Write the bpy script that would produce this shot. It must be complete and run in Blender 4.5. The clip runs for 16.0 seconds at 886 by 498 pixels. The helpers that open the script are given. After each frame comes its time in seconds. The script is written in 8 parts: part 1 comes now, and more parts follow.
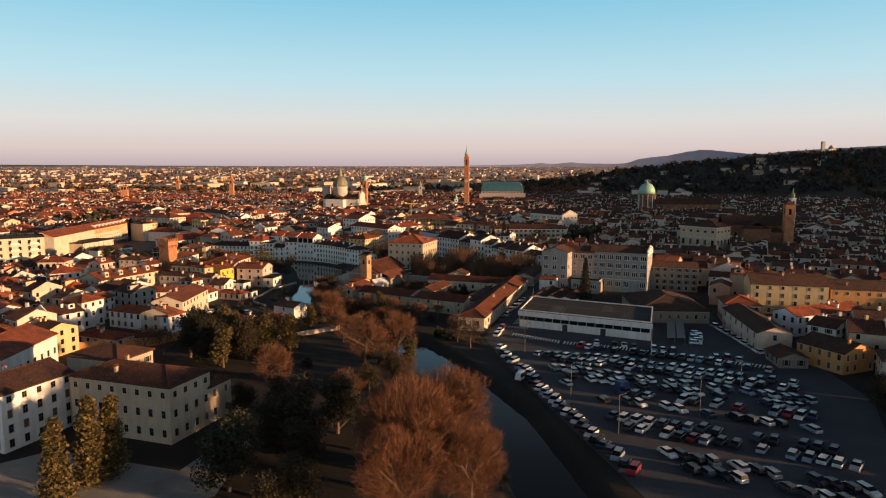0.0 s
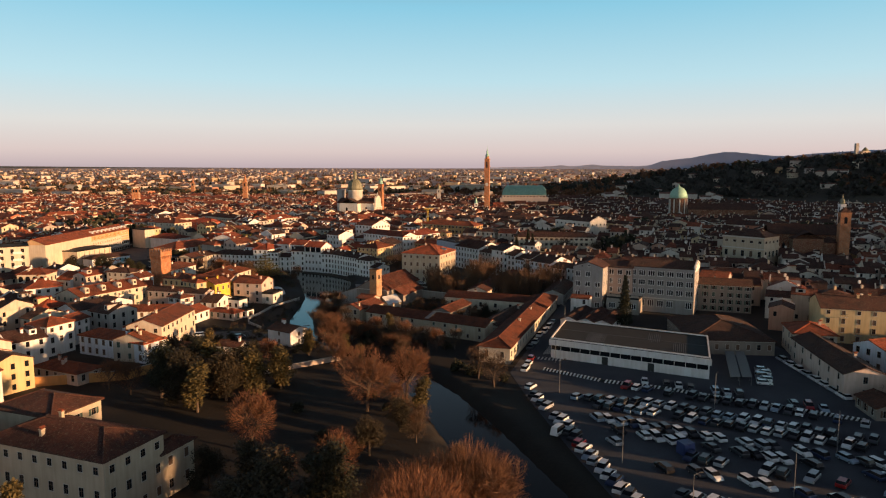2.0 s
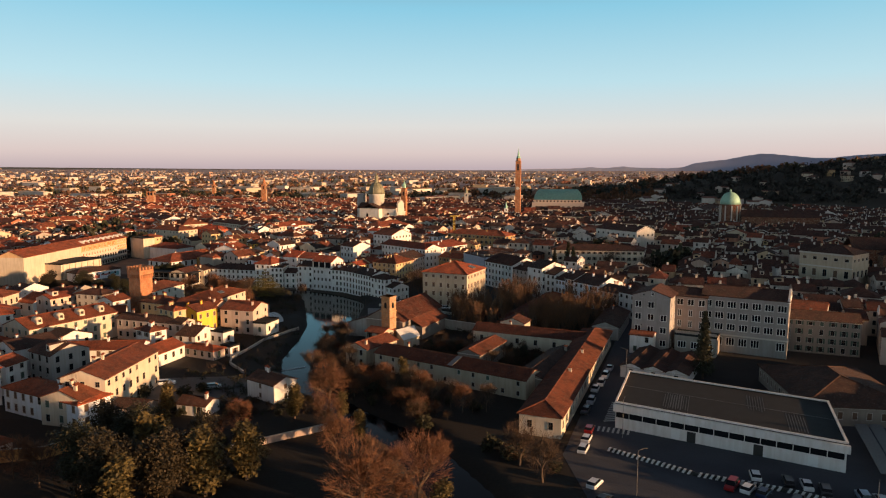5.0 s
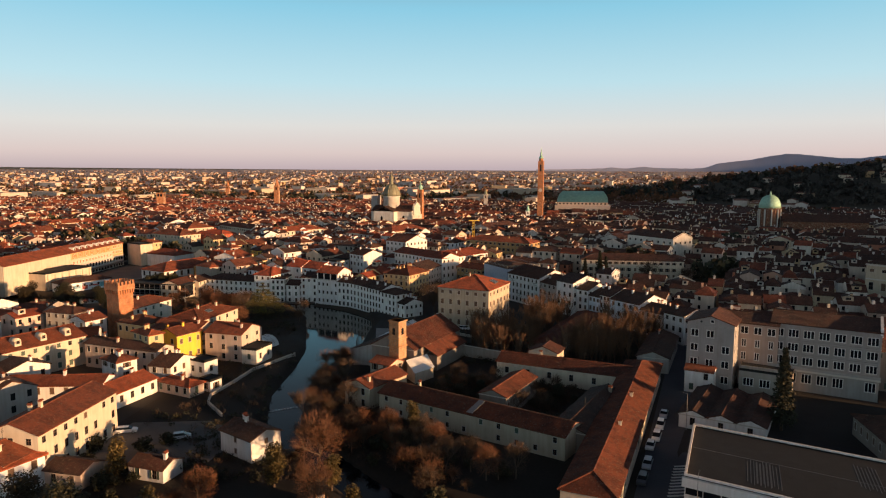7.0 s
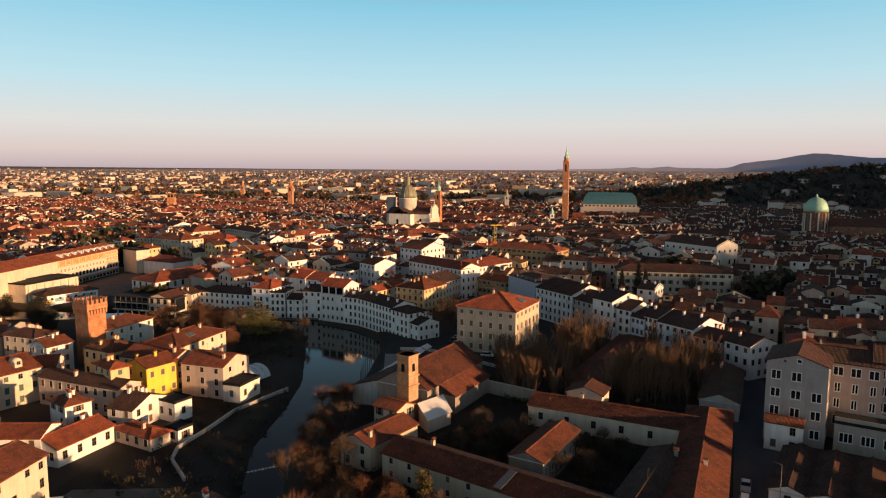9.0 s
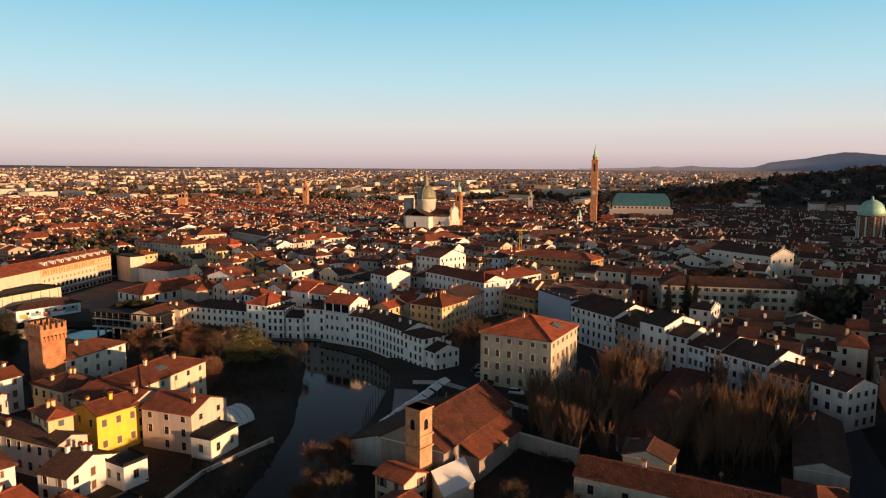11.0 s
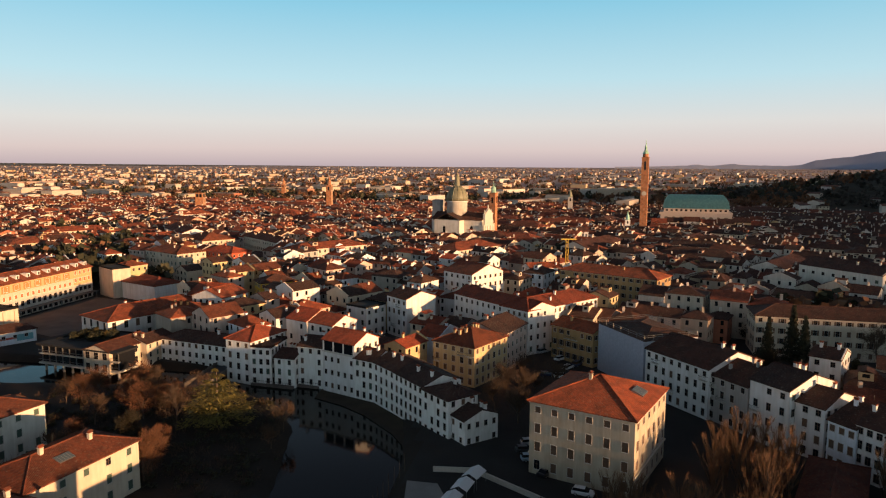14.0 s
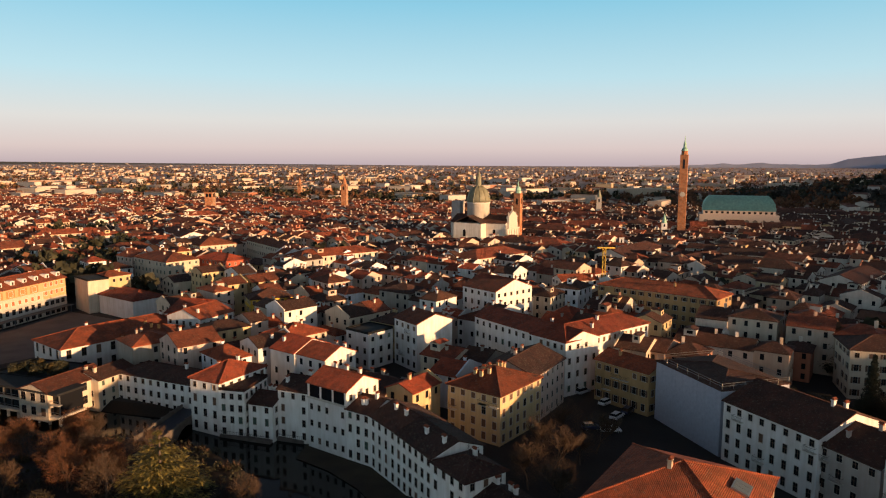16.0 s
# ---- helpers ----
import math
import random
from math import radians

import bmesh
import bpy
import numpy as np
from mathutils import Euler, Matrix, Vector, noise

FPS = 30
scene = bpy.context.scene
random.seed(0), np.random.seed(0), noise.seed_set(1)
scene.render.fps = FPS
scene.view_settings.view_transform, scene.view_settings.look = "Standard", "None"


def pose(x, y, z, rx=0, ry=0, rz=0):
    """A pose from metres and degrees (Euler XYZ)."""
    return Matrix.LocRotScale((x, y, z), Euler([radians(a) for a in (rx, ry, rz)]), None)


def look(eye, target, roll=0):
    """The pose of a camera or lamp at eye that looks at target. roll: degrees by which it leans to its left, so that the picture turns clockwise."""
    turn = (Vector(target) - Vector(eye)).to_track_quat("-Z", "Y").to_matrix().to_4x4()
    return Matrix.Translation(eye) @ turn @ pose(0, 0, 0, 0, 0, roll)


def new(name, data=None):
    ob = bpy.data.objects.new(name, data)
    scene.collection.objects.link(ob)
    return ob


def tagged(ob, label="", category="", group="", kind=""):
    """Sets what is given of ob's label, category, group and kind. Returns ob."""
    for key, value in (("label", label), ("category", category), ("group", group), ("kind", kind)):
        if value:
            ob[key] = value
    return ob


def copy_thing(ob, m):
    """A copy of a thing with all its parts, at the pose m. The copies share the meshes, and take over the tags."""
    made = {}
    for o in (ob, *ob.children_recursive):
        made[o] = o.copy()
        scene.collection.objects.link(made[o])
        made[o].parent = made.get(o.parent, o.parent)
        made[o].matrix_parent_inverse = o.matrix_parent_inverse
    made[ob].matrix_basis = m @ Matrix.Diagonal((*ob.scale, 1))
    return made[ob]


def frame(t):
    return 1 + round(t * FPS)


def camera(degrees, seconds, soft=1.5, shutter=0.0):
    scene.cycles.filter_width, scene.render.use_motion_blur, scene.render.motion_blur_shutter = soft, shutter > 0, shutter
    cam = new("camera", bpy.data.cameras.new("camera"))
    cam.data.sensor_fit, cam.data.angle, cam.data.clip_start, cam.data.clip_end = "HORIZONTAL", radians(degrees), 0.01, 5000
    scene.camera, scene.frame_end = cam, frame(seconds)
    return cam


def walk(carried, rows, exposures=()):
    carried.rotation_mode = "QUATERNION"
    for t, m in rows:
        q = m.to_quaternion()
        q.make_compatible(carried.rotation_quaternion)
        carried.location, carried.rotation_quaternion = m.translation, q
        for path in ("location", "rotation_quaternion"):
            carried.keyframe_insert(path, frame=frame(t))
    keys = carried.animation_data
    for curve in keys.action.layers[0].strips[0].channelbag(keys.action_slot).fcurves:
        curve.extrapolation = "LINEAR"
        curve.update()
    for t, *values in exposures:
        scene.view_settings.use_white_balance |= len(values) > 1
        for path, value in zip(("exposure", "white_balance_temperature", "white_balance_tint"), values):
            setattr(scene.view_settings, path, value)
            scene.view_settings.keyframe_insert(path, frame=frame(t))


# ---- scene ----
EXPOSURE = 0.0
cam = camera(66.0, 16.0, soft=1.15)
# seconds, x, y, z, yaw, pitch, roll
ROWS = [
    (0.0, 0.000, 0.000, 57.000, 0.193, -7.014, -0.046),
    (0.5, 0.068, 8.528, 57.160, 0.606, -6.966, -0.030),
    (1.0, 0.077, 17.067, 57.322, 1.012, -6.922, -0.014),
    (1.5, 0.026, 25.615, 57.487, 1.411, -6.882, 0.001),
    (2.0, -0.087, 34.170, 57.653, 1.804, -6.846, 0.015),
    (2.5, -0.262, 42.729, 57.819, 2.192, -6.814, 0.030),
    (3.0, -0.499, 51.293, 57.986, 2.576, -6.787, 0.043),
    (3.5, -0.801, 59.861, 58.151, 2.956, -6.763, 0.056),
    (4.0, -1.167, 68.432, 58.314, 3.335, -6.744, 0.069),
    (4.5, -1.598, 77.008, 58.474, 3.713, -6.728, 0.081),
    (5.0, -2.095, 85.590, 58.630, 4.091, -6.717, 0.092),
    (5.5, -2.658, 94.179, 58.783, 4.469, -6.709, 0.103),
    (6.0, -3.288, 102.778, 58.930, 4.850, -6.704, 0.113),
    (6.5, -3.984, 111.389, 59.070, 5.233, -6.703, 0.123),
    (7.0, -4.748, 120.017, 59.204, 5.620, -6.706, 0.132),
    (7.5, -5.579, 128.665, 59.330, 6.010, -6.712, 0.141),
    (8.0, -6.478, 137.337, 59.448, 6.406, -6.720, 0.149),
    (8.5, -7.443, 146.039, 59.556, 6.807, -6.732, 0.156),
    (9.0, -8.477, 154.776, 59.654, 7.214, -6.746, 0.163),
    (9.5, -9.577, 163.555, 59.741, 7.627, -6.763, 0.170),
    (10.0, -10.744, 172.383, 59.816, 8.047, -6.782, 0.176),
    (10.5, -11.978, 181.265, 59.878, 8.472, -6.803, 0.181),
    (11.0, -13.279, 190.212, 59.927, 8.904, -6.826, 0.186),
    (11.5, -14.645, 199.230, 59.962, 9.341, -6.850, 0.190),
    (12.0, -16.077, 208.328, 59.981, 9.784, -6.875, 0.194),
    (12.5, -17.574, 217.517, 59.984, 10.231, -6.902, 0.197),
    (13.0, -19.134, 226.807, 59.971, 10.681, -6.929, 0.200),
    (13.5, -20.758, 236.207, 59.940, 11.134, -6.956, 0.202),
    (14.0, -22.445, 245.730, 59.890, 11.587, -6.984, 0.203),
    (14.5, -24.193, 255.386, 59.821, 12.039, -7.011, 0.204),
    (15.0, -26.001, 265.188, 59.732, 12.488, -7.037, 0.205),
    (15.5, -27.870, 275.150, 59.622, 12.932, -7.063, 0.205),
    (16.0, -29.796, 285.283, 59.491, 13.368, -7.086, 0.204),
]
walk(cam, [(t, pose(x, y, z, 90 + pitch, 0, yaw) @ pose(0, 0, 0, 0, 0, roll)) for t, x, y, z, yaw, pitch, roll in ROWS], [(0.0, EXPOSURE), (16.0, EXPOSURE)])

# ---- light: low evening sun from the west, clear sky ----
SUN_AZ, SUN_EL = radians(112.5), radians(5.2)
world = bpy.data.worlds.new("evening_sky")
scene.world = world
world.use_nodes = True
wn = world.node_tree.nodes
sky = wn.new("ShaderNodeTexSky")
sky.sky_type, sky.sun_disc = "NISHITA", False
sky.sun_elevation, sky.sun_rotation = SUN_EL, SUN_AZ
sky.altitude, sky.air_density, sky.dust_density, sky.ozone_density = 60, 1.0, 1.2, 2.0
# clear evening sky: mauve haze at the horizon, pale, then blue; the sky model adds the glow round the sun
geo = wn.new("ShaderNodeTexCoord")
sep = wn.new("ShaderNodeSeparateXYZ")
grad = wn.new("ShaderNodeValToRGB")
wl = world.node_tree.links
wl.new(geo.outputs["Generated"], sep.inputs[0])
wl.new(sep.outputs["Z"], grad.inputs[0])
stops = [(0.0, (0.50, 0.40, 0.43)), (0.022, (0.66, 0.54, 0.53)), (0.06, (0.68, 0.66, 0.65)), (0.12, (0.47, 0.68, 0.76)), (0.22, (0.24, 0.55, 0.71)), (0.31, (0.16, 0.22, 0.28)), (0.42, (0.082, 0.096, 0.125)), (0.6, (0.040, 0.045, 0.062)), (1.0, (0.020, 0.025, 0.040))]
while len(grad.color_ramp.elements) < len(stops):
    grad.color_ramp.elements.new(0.5)
for e, (p, c) in zip(grad.color_ramp.elements, stops):
    e.position, e.color = p, (*c, 1)
glow = wn.new("ShaderNodeMix")
glow.data_type, glow.blend_type = "RGBA", "ADD"
glow.inputs[0].default_value = 0.02
wl.new(grad.outputs[0], glow.inputs[6])
wl.new(sky.outputs[0], glow.inputs[7])
# the sky brightens and warms smoothly towards the sunset
side = wn.new("ShaderNodeVectorMath")
side.operation = "DOT_PRODUCT"
side.inputs[1].default_value = (0.42, -0.907, 0.0)
wl.new(geo.outputs["Generated"], side.inputs[0])
lift = wn.new("ShaderNodeMapRange")
wl.new(side.outputs["Value"], lift.inputs["Value"])
warm = wn.new("ShaderNodeVectorMath")
warm.operation = "SCALE"
warm.inputs[0].default_value = (0.92, 0.62, 0.50)
wl.new(lift.outputs[0], warm.inputs["Scale"])
bright = wn.new("ShaderNodeVectorMath")
bright.operation = "MULTIPLY_ADD"
wl.new(warm.outputs[0], bright.inputs[0])
wl.new(glow.outputs[2], bright.inputs[1])
wl.new(glow.outputs[2], bright.inputs[2])
wl.new(bright.outputs[0], wn["Background"].inputs[0])
wn["Background"].inputs[1].default_value = 1.04
sun = bpy.data.lights.new("sun", "SUN")
sun.energy, sun.angle, sun.color = 9.0, radians(0.6), (1.0, 0.57, 0.28)
sun_ob = new("sun", sun)
sun_dir = Vector((math.sin(SUN_AZ) * math.cos(SUN_EL), math.cos(SUN_AZ) * math.cos(SUN_EL), math.sin(SUN_EL)))
sun_ob.matrix_world = look(sun_dir * 900, (0, 0, 0))


# ---- materials ----
def tree(name, rough=0.85, metal=0.0):
    m = bpy.data.materials.new(name)
    m.use_nodes = True
    b = m.node_tree.nodes["Principled BSDF"]
    b.inputs["Roughness"].default_value, b.inputs["Metallic"].default_value = rough, metal
    return m, m.node_tree.nodes, m.node_tree.links, b


def noise_tex(n, l, scale, detail=3.0, coords=None):
    t = n.new("ShaderNodeTexNoise")
    t.inputs["Scale"].default_value, t.inputs["Detail"].default_value = scale, detail
    if coords:
        l.new(coords, t.inputs["Vector"])
    return t.outputs["Fac"]


def ramp(n, l, fac, *stops):
    r = n.new("ShaderNodeValToRGB")
    e = r.color_ramp.elements
    while len(e) < len(stops):
        e.new(0.5)
    for k, (p, c) in zip(e, stops):
        k.position, k.color = p, (*c, 1)
    l.new(fac, r.inputs[0])
    return r.outputs[0]


def mix(n, l, a, b, fac, mode="MIX"):
    m = n.new("ShaderNodeMix")
    m.data_type, m.blend_type = "RGBA", mode
    for sock, v in ((m.inputs[6], a), (m.inputs[7], b), (m.inputs[0], fac)):
        if isinstance(v, (int, float)):
            sock.default_value = v
        elif isinstance(v, tuple):
            sock.default_value = (*v, 1)
        else:
            l.new(v, sock)
    return m.outputs[2]


def maths(n, l, op, a, b=0.0):
    m = n.new("ShaderNodeMath")
    m.operation = op
    for sock, v in ((m.inputs[0], a), (m.inputs[1], b)):
        if isinstance(v, (int, float)):
            sock.default_value = v
        else:
            l.new(v, sock)
    return m.outputs[0]


def bump(n, l, b, height, strength, dist=0.05):
    k = n.new("ShaderNodeBump")
    k.inputs["Strength"].default_value, k.inputs["Distance"].default_value = strength, dist
    l.new(height, k.inputs["Height"])
    l.new(k.outputs[0], b.inputs["Normal"])


def coords(n, kind="Object"):
    return n.new("ShaderNodeTexCoord").outputs[kind]


def plain(name, c, rough=0.8, metal=0.0, var=0.25, scale=3.0):
    """One surface colour, uneven at two scales."""
    m, n, l, b = tree(name, rough, metal)
    co = coords(n)
    big, fine = noise_tex(n, l, scale, 4, co), noise_tex(n, l, scale * 9, 3, co)
    f = maths(n, l, "ADD", maths(n, l, "MULTIPLY", big, 0.6), maths(n, l, "MULTIPLY", fine, 0.4))
    l.new(ramp(n, l, f, (0.25, tuple(v * (1 - var) for v in c)), (0.75, tuple(min(1, v * (1 + var)) for v in c))), b.inputs["Base Color"])
    bump(n, l, b, fine, 0.25)
    return m


def plaster(name, islands=False, tone=1.0):
    """Painted render: the colour is the object's own, with rain streaks, damp and patches."""
    m, n, l, b = tree(name, 0.9)
    co = coords(n)
    info = n.new("ShaderNodeObjectInfo")
    if islands:
        rnd = n.new("ShaderNodeNewGeometry").outputs["Random Per Island"]
        base = ramp(n, l, rnd, (0.0, (0.80, 0.77, 0.73)), (0.22, (0.62, 0.53, 0.42)), (0.38, (0.82, 0.80, 0.78)), (0.55, (0.56, 0.44, 0.34)), (0.68, (0.74, 0.72, 0.71)), (0.80, (0.64, 0.47, 0.25)), (0.90, (0.48, 0.42, 0.38)), (0.96, (0.58, 0.34, 0.24)), (1.0, (0.50, 0.16, 0.09)))
        base = mix(n, l, base, (tone, tone * 0.94, tone * 0.9), 1.0 if tone < 1 else 0.0, "MULTIPLY")
    else:
        base = info.outputs["Color"]
    st = n.new("ShaderNodeMapping")
    st.inputs["Scale"].default_value = (1.3, 1.3, 0.12)
    l.new(co, st.inputs["Vector"])
    streak = ramp(n, l, noise_tex(n, l, 1.0, 5, st.outputs[0]), (0.35, (0.62, 0.57, 0.5)), (0.62, (1, 1, 1)))
    patch = ramp(n, l, noise_tex(n, l, 0.35, 5, co), (0.3, (0.72, 0.68, 0.62)), (0.6, (1, 1, 1)))
    fine = noise_tex(n, l, 7.0, 3, co)
    c = mix(n, l, base, streak, 0.34, "MULTIPLY")
    c = mix(n, l, c, patch, 0.4, "MULTIPLY")
    l.new(mix(n, l, c, ramp(n, l, fine, (0.3, (0.92, 0.91, 0.90)), (0.7, (1, 1, 1))), 0.6, "MULTIPLY"), b.inputs["Base Color"])
    bump(n, l, b, fine, 0.2)
    return m


def roof_tiles(name, tone, islands=False):
    """Old curved clay tiles: ribs down the slope, courses across, mossy and sooty patches."""
    m, n, l, b = tree(name, 0.92)
    co = coords(n)
    rnd = n.new("ShaderNodeNewGeometry").outputs["Random Per Island"] if islands else n.new("ShaderNodeObjectInfo").outputs["Random"]
    r, gg, bl = tone
    base = ramp(n, l, rnd, (0.0, (r * 0.62, gg * 0.62, bl * 0.66)), (0.4, (r, gg, bl)), (0.75, (r * 1.15, gg * 1.05, bl)), (1.0, (r * 0.8, gg * 0.9, bl)))
    cell = n.new("ShaderNodeTexVoronoi")
    cell.inputs["Scale"].default_value = 2.6
    l.new(co, cell.inputs["Vector"])
    c = mix(n, l, base, ramp(n, l, cell.outputs["Color"], (0.1, (0.62, 0.6, 0.58)), (0.9, (1.25, 1.15, 1.05))), 0.65, "MULTIPLY")
    c = mix(n, l, c, ramp(n, l, noise_tex(n, l, 0.4, 6, co), (0.36, (0.42, 0.42, 0.40)), (0.6, (1, 1, 1))), 0.75, "MULTIPLY")
    c = mix(n, l, c, (0.30, 0.27, 0.20), maths(n, l, "MULTIPLY", ramp(n, l, noise_tex(n, l, 2.4, 4, co), (0.58, (0, 0, 0)), (0.72, (1, 1, 1))), 0.35))
    w = n.new("ShaderNodeTexWave")
    w.inputs["Scale"].default_value, w.inputs["Distortion"].default_value = 1.3, 1.6
    l.new(co, w.inputs["Vector"])
    c = mix(n, l, c, ramp(n, l, w.outputs["Fac"], (0.05, (0.45, 0.42, 0.4)), (0.6, (1.1, 1.08, 1.05))), 0.3, "MULTIPLY")
    l.new(c, b.inputs["Base Color"])
    bump(n, l, b, maths(n, l, "ADD", w.outputs["Fac"], noise_tex(n, l, 3.0, 3, co)), 0.9, 0.1)
    return m


def paint(name, rough=0.3, coat=0.6):
    m, n, l, b = tree(name, rough)
    c = mix(n, l, n.new("ShaderNodeObjectInfo").outputs["Color"], ramp(n, l, noise_tex(n, l, 2.0, 4, coords(n)), (0.35, (0.8, 0.79, 0.77)), (0.6, (1, 1, 1))), 0.5, "MULTIPLY")
    l.new(c, b.inputs["Base Color"])
    b.inputs["Coat Weight"].default_value = coat
    return m


def brickwork(name, c):
    m, n, l, b = tree(name, 0.9)
    co = coords(n)
    t = n.new("ShaderNodeTexBrick")
    t.inputs["Scale"].default_value = 1.0
    for k, v in (("Brick Width", 0.5), ("Row Height", 0.14), ("Mortar Size", 0.012)):
        t.inputs[k].default_value = v
    t.inputs["Color1"].default_value = (*c, 1)
    t.inputs["Color2"].default_value = (c[0] * 0.7, c[1] * 0.65, c[2] * 0.65, 1)
    t.inputs["Mortar"].default_value = (0.36, 0.28, 0.2, 1)
    mp = n.new("ShaderNodeMapping")
    mp.inputs["Rotation"].default_value = (radians(90), 0, 0)
    l.new(co, mp.inputs["Vector"])
    l.new(mp.outputs[0], t.inputs["Vector"])
    l.new(mix(n, l, t.outputs["Color"], ramp(n, l, noise_tex(n, l, 0.5, 5, co), (0.35, (0.6, 0.55, 0.5)), (0.65, (1.1, 1.05, 1))), 0.8, "MULTIPLY"), b.inputs["Base Color"])
    bump(n, l, b, noise_tex(n, l, 5, 3, co), 0.4)
    return m


def foliage(name, dark, light):
    m, n, l, b = tree(name, 0.8)
    rnd = n.new("ShaderNodeNewGeometry").outputs["Random Per Island"]
    orb = n.new("ShaderNodeObjectInfo").outputs["Random"]
    c = ramp(n, l, rnd, (0.0, dark), (1.0, light))
    l.new(mix(n, l, c, ramp(n, l, orb, (0, (0.7, 0.75, 0.7)), (1, (1.2, 1.1, 1.0))), 0.6, "MULTIPLY"), b.inputs["Base Color"])
    return m


def ground_mat(name, stops, scale, rough=0.95):
    m, n, l, b = tree(name, rough)
    co = coords(n)
    big, fine = noise_tex(n, l, scale, 6, co), noise_tex(n, l, scale * 24, 4, co)
    f = maths(n, l, "ADD", maths(n, l, "MULTIPLY", big, 0.65), maths(n, l, "MULTIPLY", fine, 0.35))
    l.new(ramp(n, l, f, *stops), b.inputs["Base Color"])
    bump(n, l, b, fine, 0.5, 0.1)
    return m


M_WALL = plaster("painted_plaster")
M_TOWN = plaster("town_plaster", True, 0.92)
# suburb walls and roofs toned down to stand for distance haze
M_SUBURB = plaster("hazed_suburb_plaster", True, 0.74)
M_SUB_ROOF = roof_tiles("hazed_suburb_tiles", (0.25, 0.11, 0.085), True)
M_TILE = roof_tiles("clay_tiles", (0.31, 0.075, 0.028))
M_TILE_BROWN = roof_tiles("brown_clay_tiles", (0.19, 0.05, 0.021))
# old and dark tiles: moss and weathering, darkened further for shade on the roofs
M_TILE_OLD = roof_tiles("mossy_shaded_tiles", (0.10, 0.038, 0.021))
M_TILE_DARK = roof_tiles("weathered_shaded_tiles", (0.078, 0.028, 0.018))
# dark red tiles of the convent church and the wings near it
M_TILE_CHURCH = roof_tiles("dark_red_tiles", (0.135, 0.036, 0.018))
M_TILE_RED = roof_tiles("new_clay_tiles", (0.37, 0.070, 0.026))
M_TOWN_ROOF = roof_tiles("town_clay_tiles", (0.29, 0.070, 0.031), True)
# shaded copy of the town tiles, for roofs in the eastern hill's shade
M_TOWN_ROOF_SHADED = roof_tiles("weathered_shaded_town_tiles", (0.092, 0.030, 0.018), True)
M_STONE = plain("pale_stone", (0.52, 0.48, 0.42), 0.85)
M_GLASS, _n, _l, _b = tree("window_glass", 0.12)
_b.inputs["Base Color"].default_value = (0.012, 0.013, 0.016, 1)
_b.inputs["Specular IOR Level"].default_value = 0.22
M_SURROUND = plain("worn_window_stone", (0.47, 0.43, 0.38), 0.88)
M_SHUT = plain("shutter_wood", (0.11, 0.06, 0.035), 0.7)
M_SHUT_G = plain("green_shutter_wood", (0.05, 0.08, 0.06), 0.7)
M_BRICK = brickwork("old_brick", (0.50, 0.20, 0.085))
M_BRICK_PALE = brickwork("pale_old_brick", (0.60, 0.30, 0.12))
M_BRICK_DARK = brickwork("dark_old_brick", (0.20, 0.072, 0.036))
M_COPPER = plain("copper_patina", (0.30, 0.50, 0.39), 0.6, 0.2, 0.35, 0.6)
M_LEAD = plain("grey_lead", (0.21, 0.20, 0.13), 0.6, 0.1, 0.3, 0.5)
M_METAL = plain("grey_metal", (0.3, 0.3, 0.3), 0.4, 0.8)
M_IRON = plain("dark_iron", (0.05, 0.05, 0.05), 0.5, 0.6)
M_WHITE = plain("white_paint", (0.75, 0.75, 0.74), 0.6, 0, 0.12)
M_FELT = plain("grey_roof_felt", (0.0145, 0.0148, 0.0162), 0.9, 0, 0.5, 0.35)
M_CANVAS = plain("white_canvas", (0.8, 0.8, 0.8), 0.7, 0, 0.1)
M_SHEET = plain("scaffold_sheeting", (0.33, 0.36, 0.44), 0.7, 0, 0.2, 1.2)
M_OLDSTONE = plain("mossy_old_stone", (0.12, 0.10, 0.085), 0.95, 0, 0.5, 0.7)
M_SKYPANE, _n, _l, _b = tree("skylight_glass", 0.08)
_b.inputs["Base Color"].default_value = (0.10, 0.13, 0.15, 1)
M_ARCADE = plain("pinkish_stone", (0.42, 0.35, 0.31), 0.9)
# dark colour in place of the shade inside the hall's arches
M_SHADE = plain("arcade_shade", (0.13, 0.105, 0.095), 0.95)
M_GREYSHEET = plain("weathered_sheet", (0.10, 0.102, 0.108), 0.8, 0, 0.3)
M_SHEETROOF = plain("galvanised_sheet", (0.17, 0.165, 0.16), 0.6, 0.3, 0.3)
M_BARK = plain("bark", (0.10, 0.07, 0.05), 0.95, 0, 0.4)
M_TWIG = foliage("russet_twigs", (0.082, 0.034, 0.016), (0.205, 0.084, 0.037))
M_TWIG_GREY = foliage("grey_brown_twigs", (0.044, 0.026, 0.016), (0.118, 0.069, 0.038))
M_TWIG_GOLD = foliage("golden_brown_twigs", (0.075, 0.038, 0.020), (0.22, 0.115, 0.056))
M_LEAF = foliage("dark_evergreen_leaves", (0.012, 0.015, 0.008), (0.045, 0.042, 0.017))
M_LEAF_WARM = foliage("olive_evergreen_leaves", (0.04, 0.032, 0.01), (0.14, 0.098, 0.026))
M_LEAF_CEDAR = foliage("olive_cedar_needles", (0.09, 0.078, 0.018), (0.30, 0.23, 0.05))
M_LEAF_OLIVE = foliage("brown_olive_leaves", (0.015, 0.012, 0.006), (0.055, 0.040, 0.016))
# leaf colour greyed and lightened to give the hill woods their haze
M_LEAF_HILL = foliage("hazed_hill_leaves", (0.025, 0.024, 0.0225), (0.055, 0.049, 0.042))
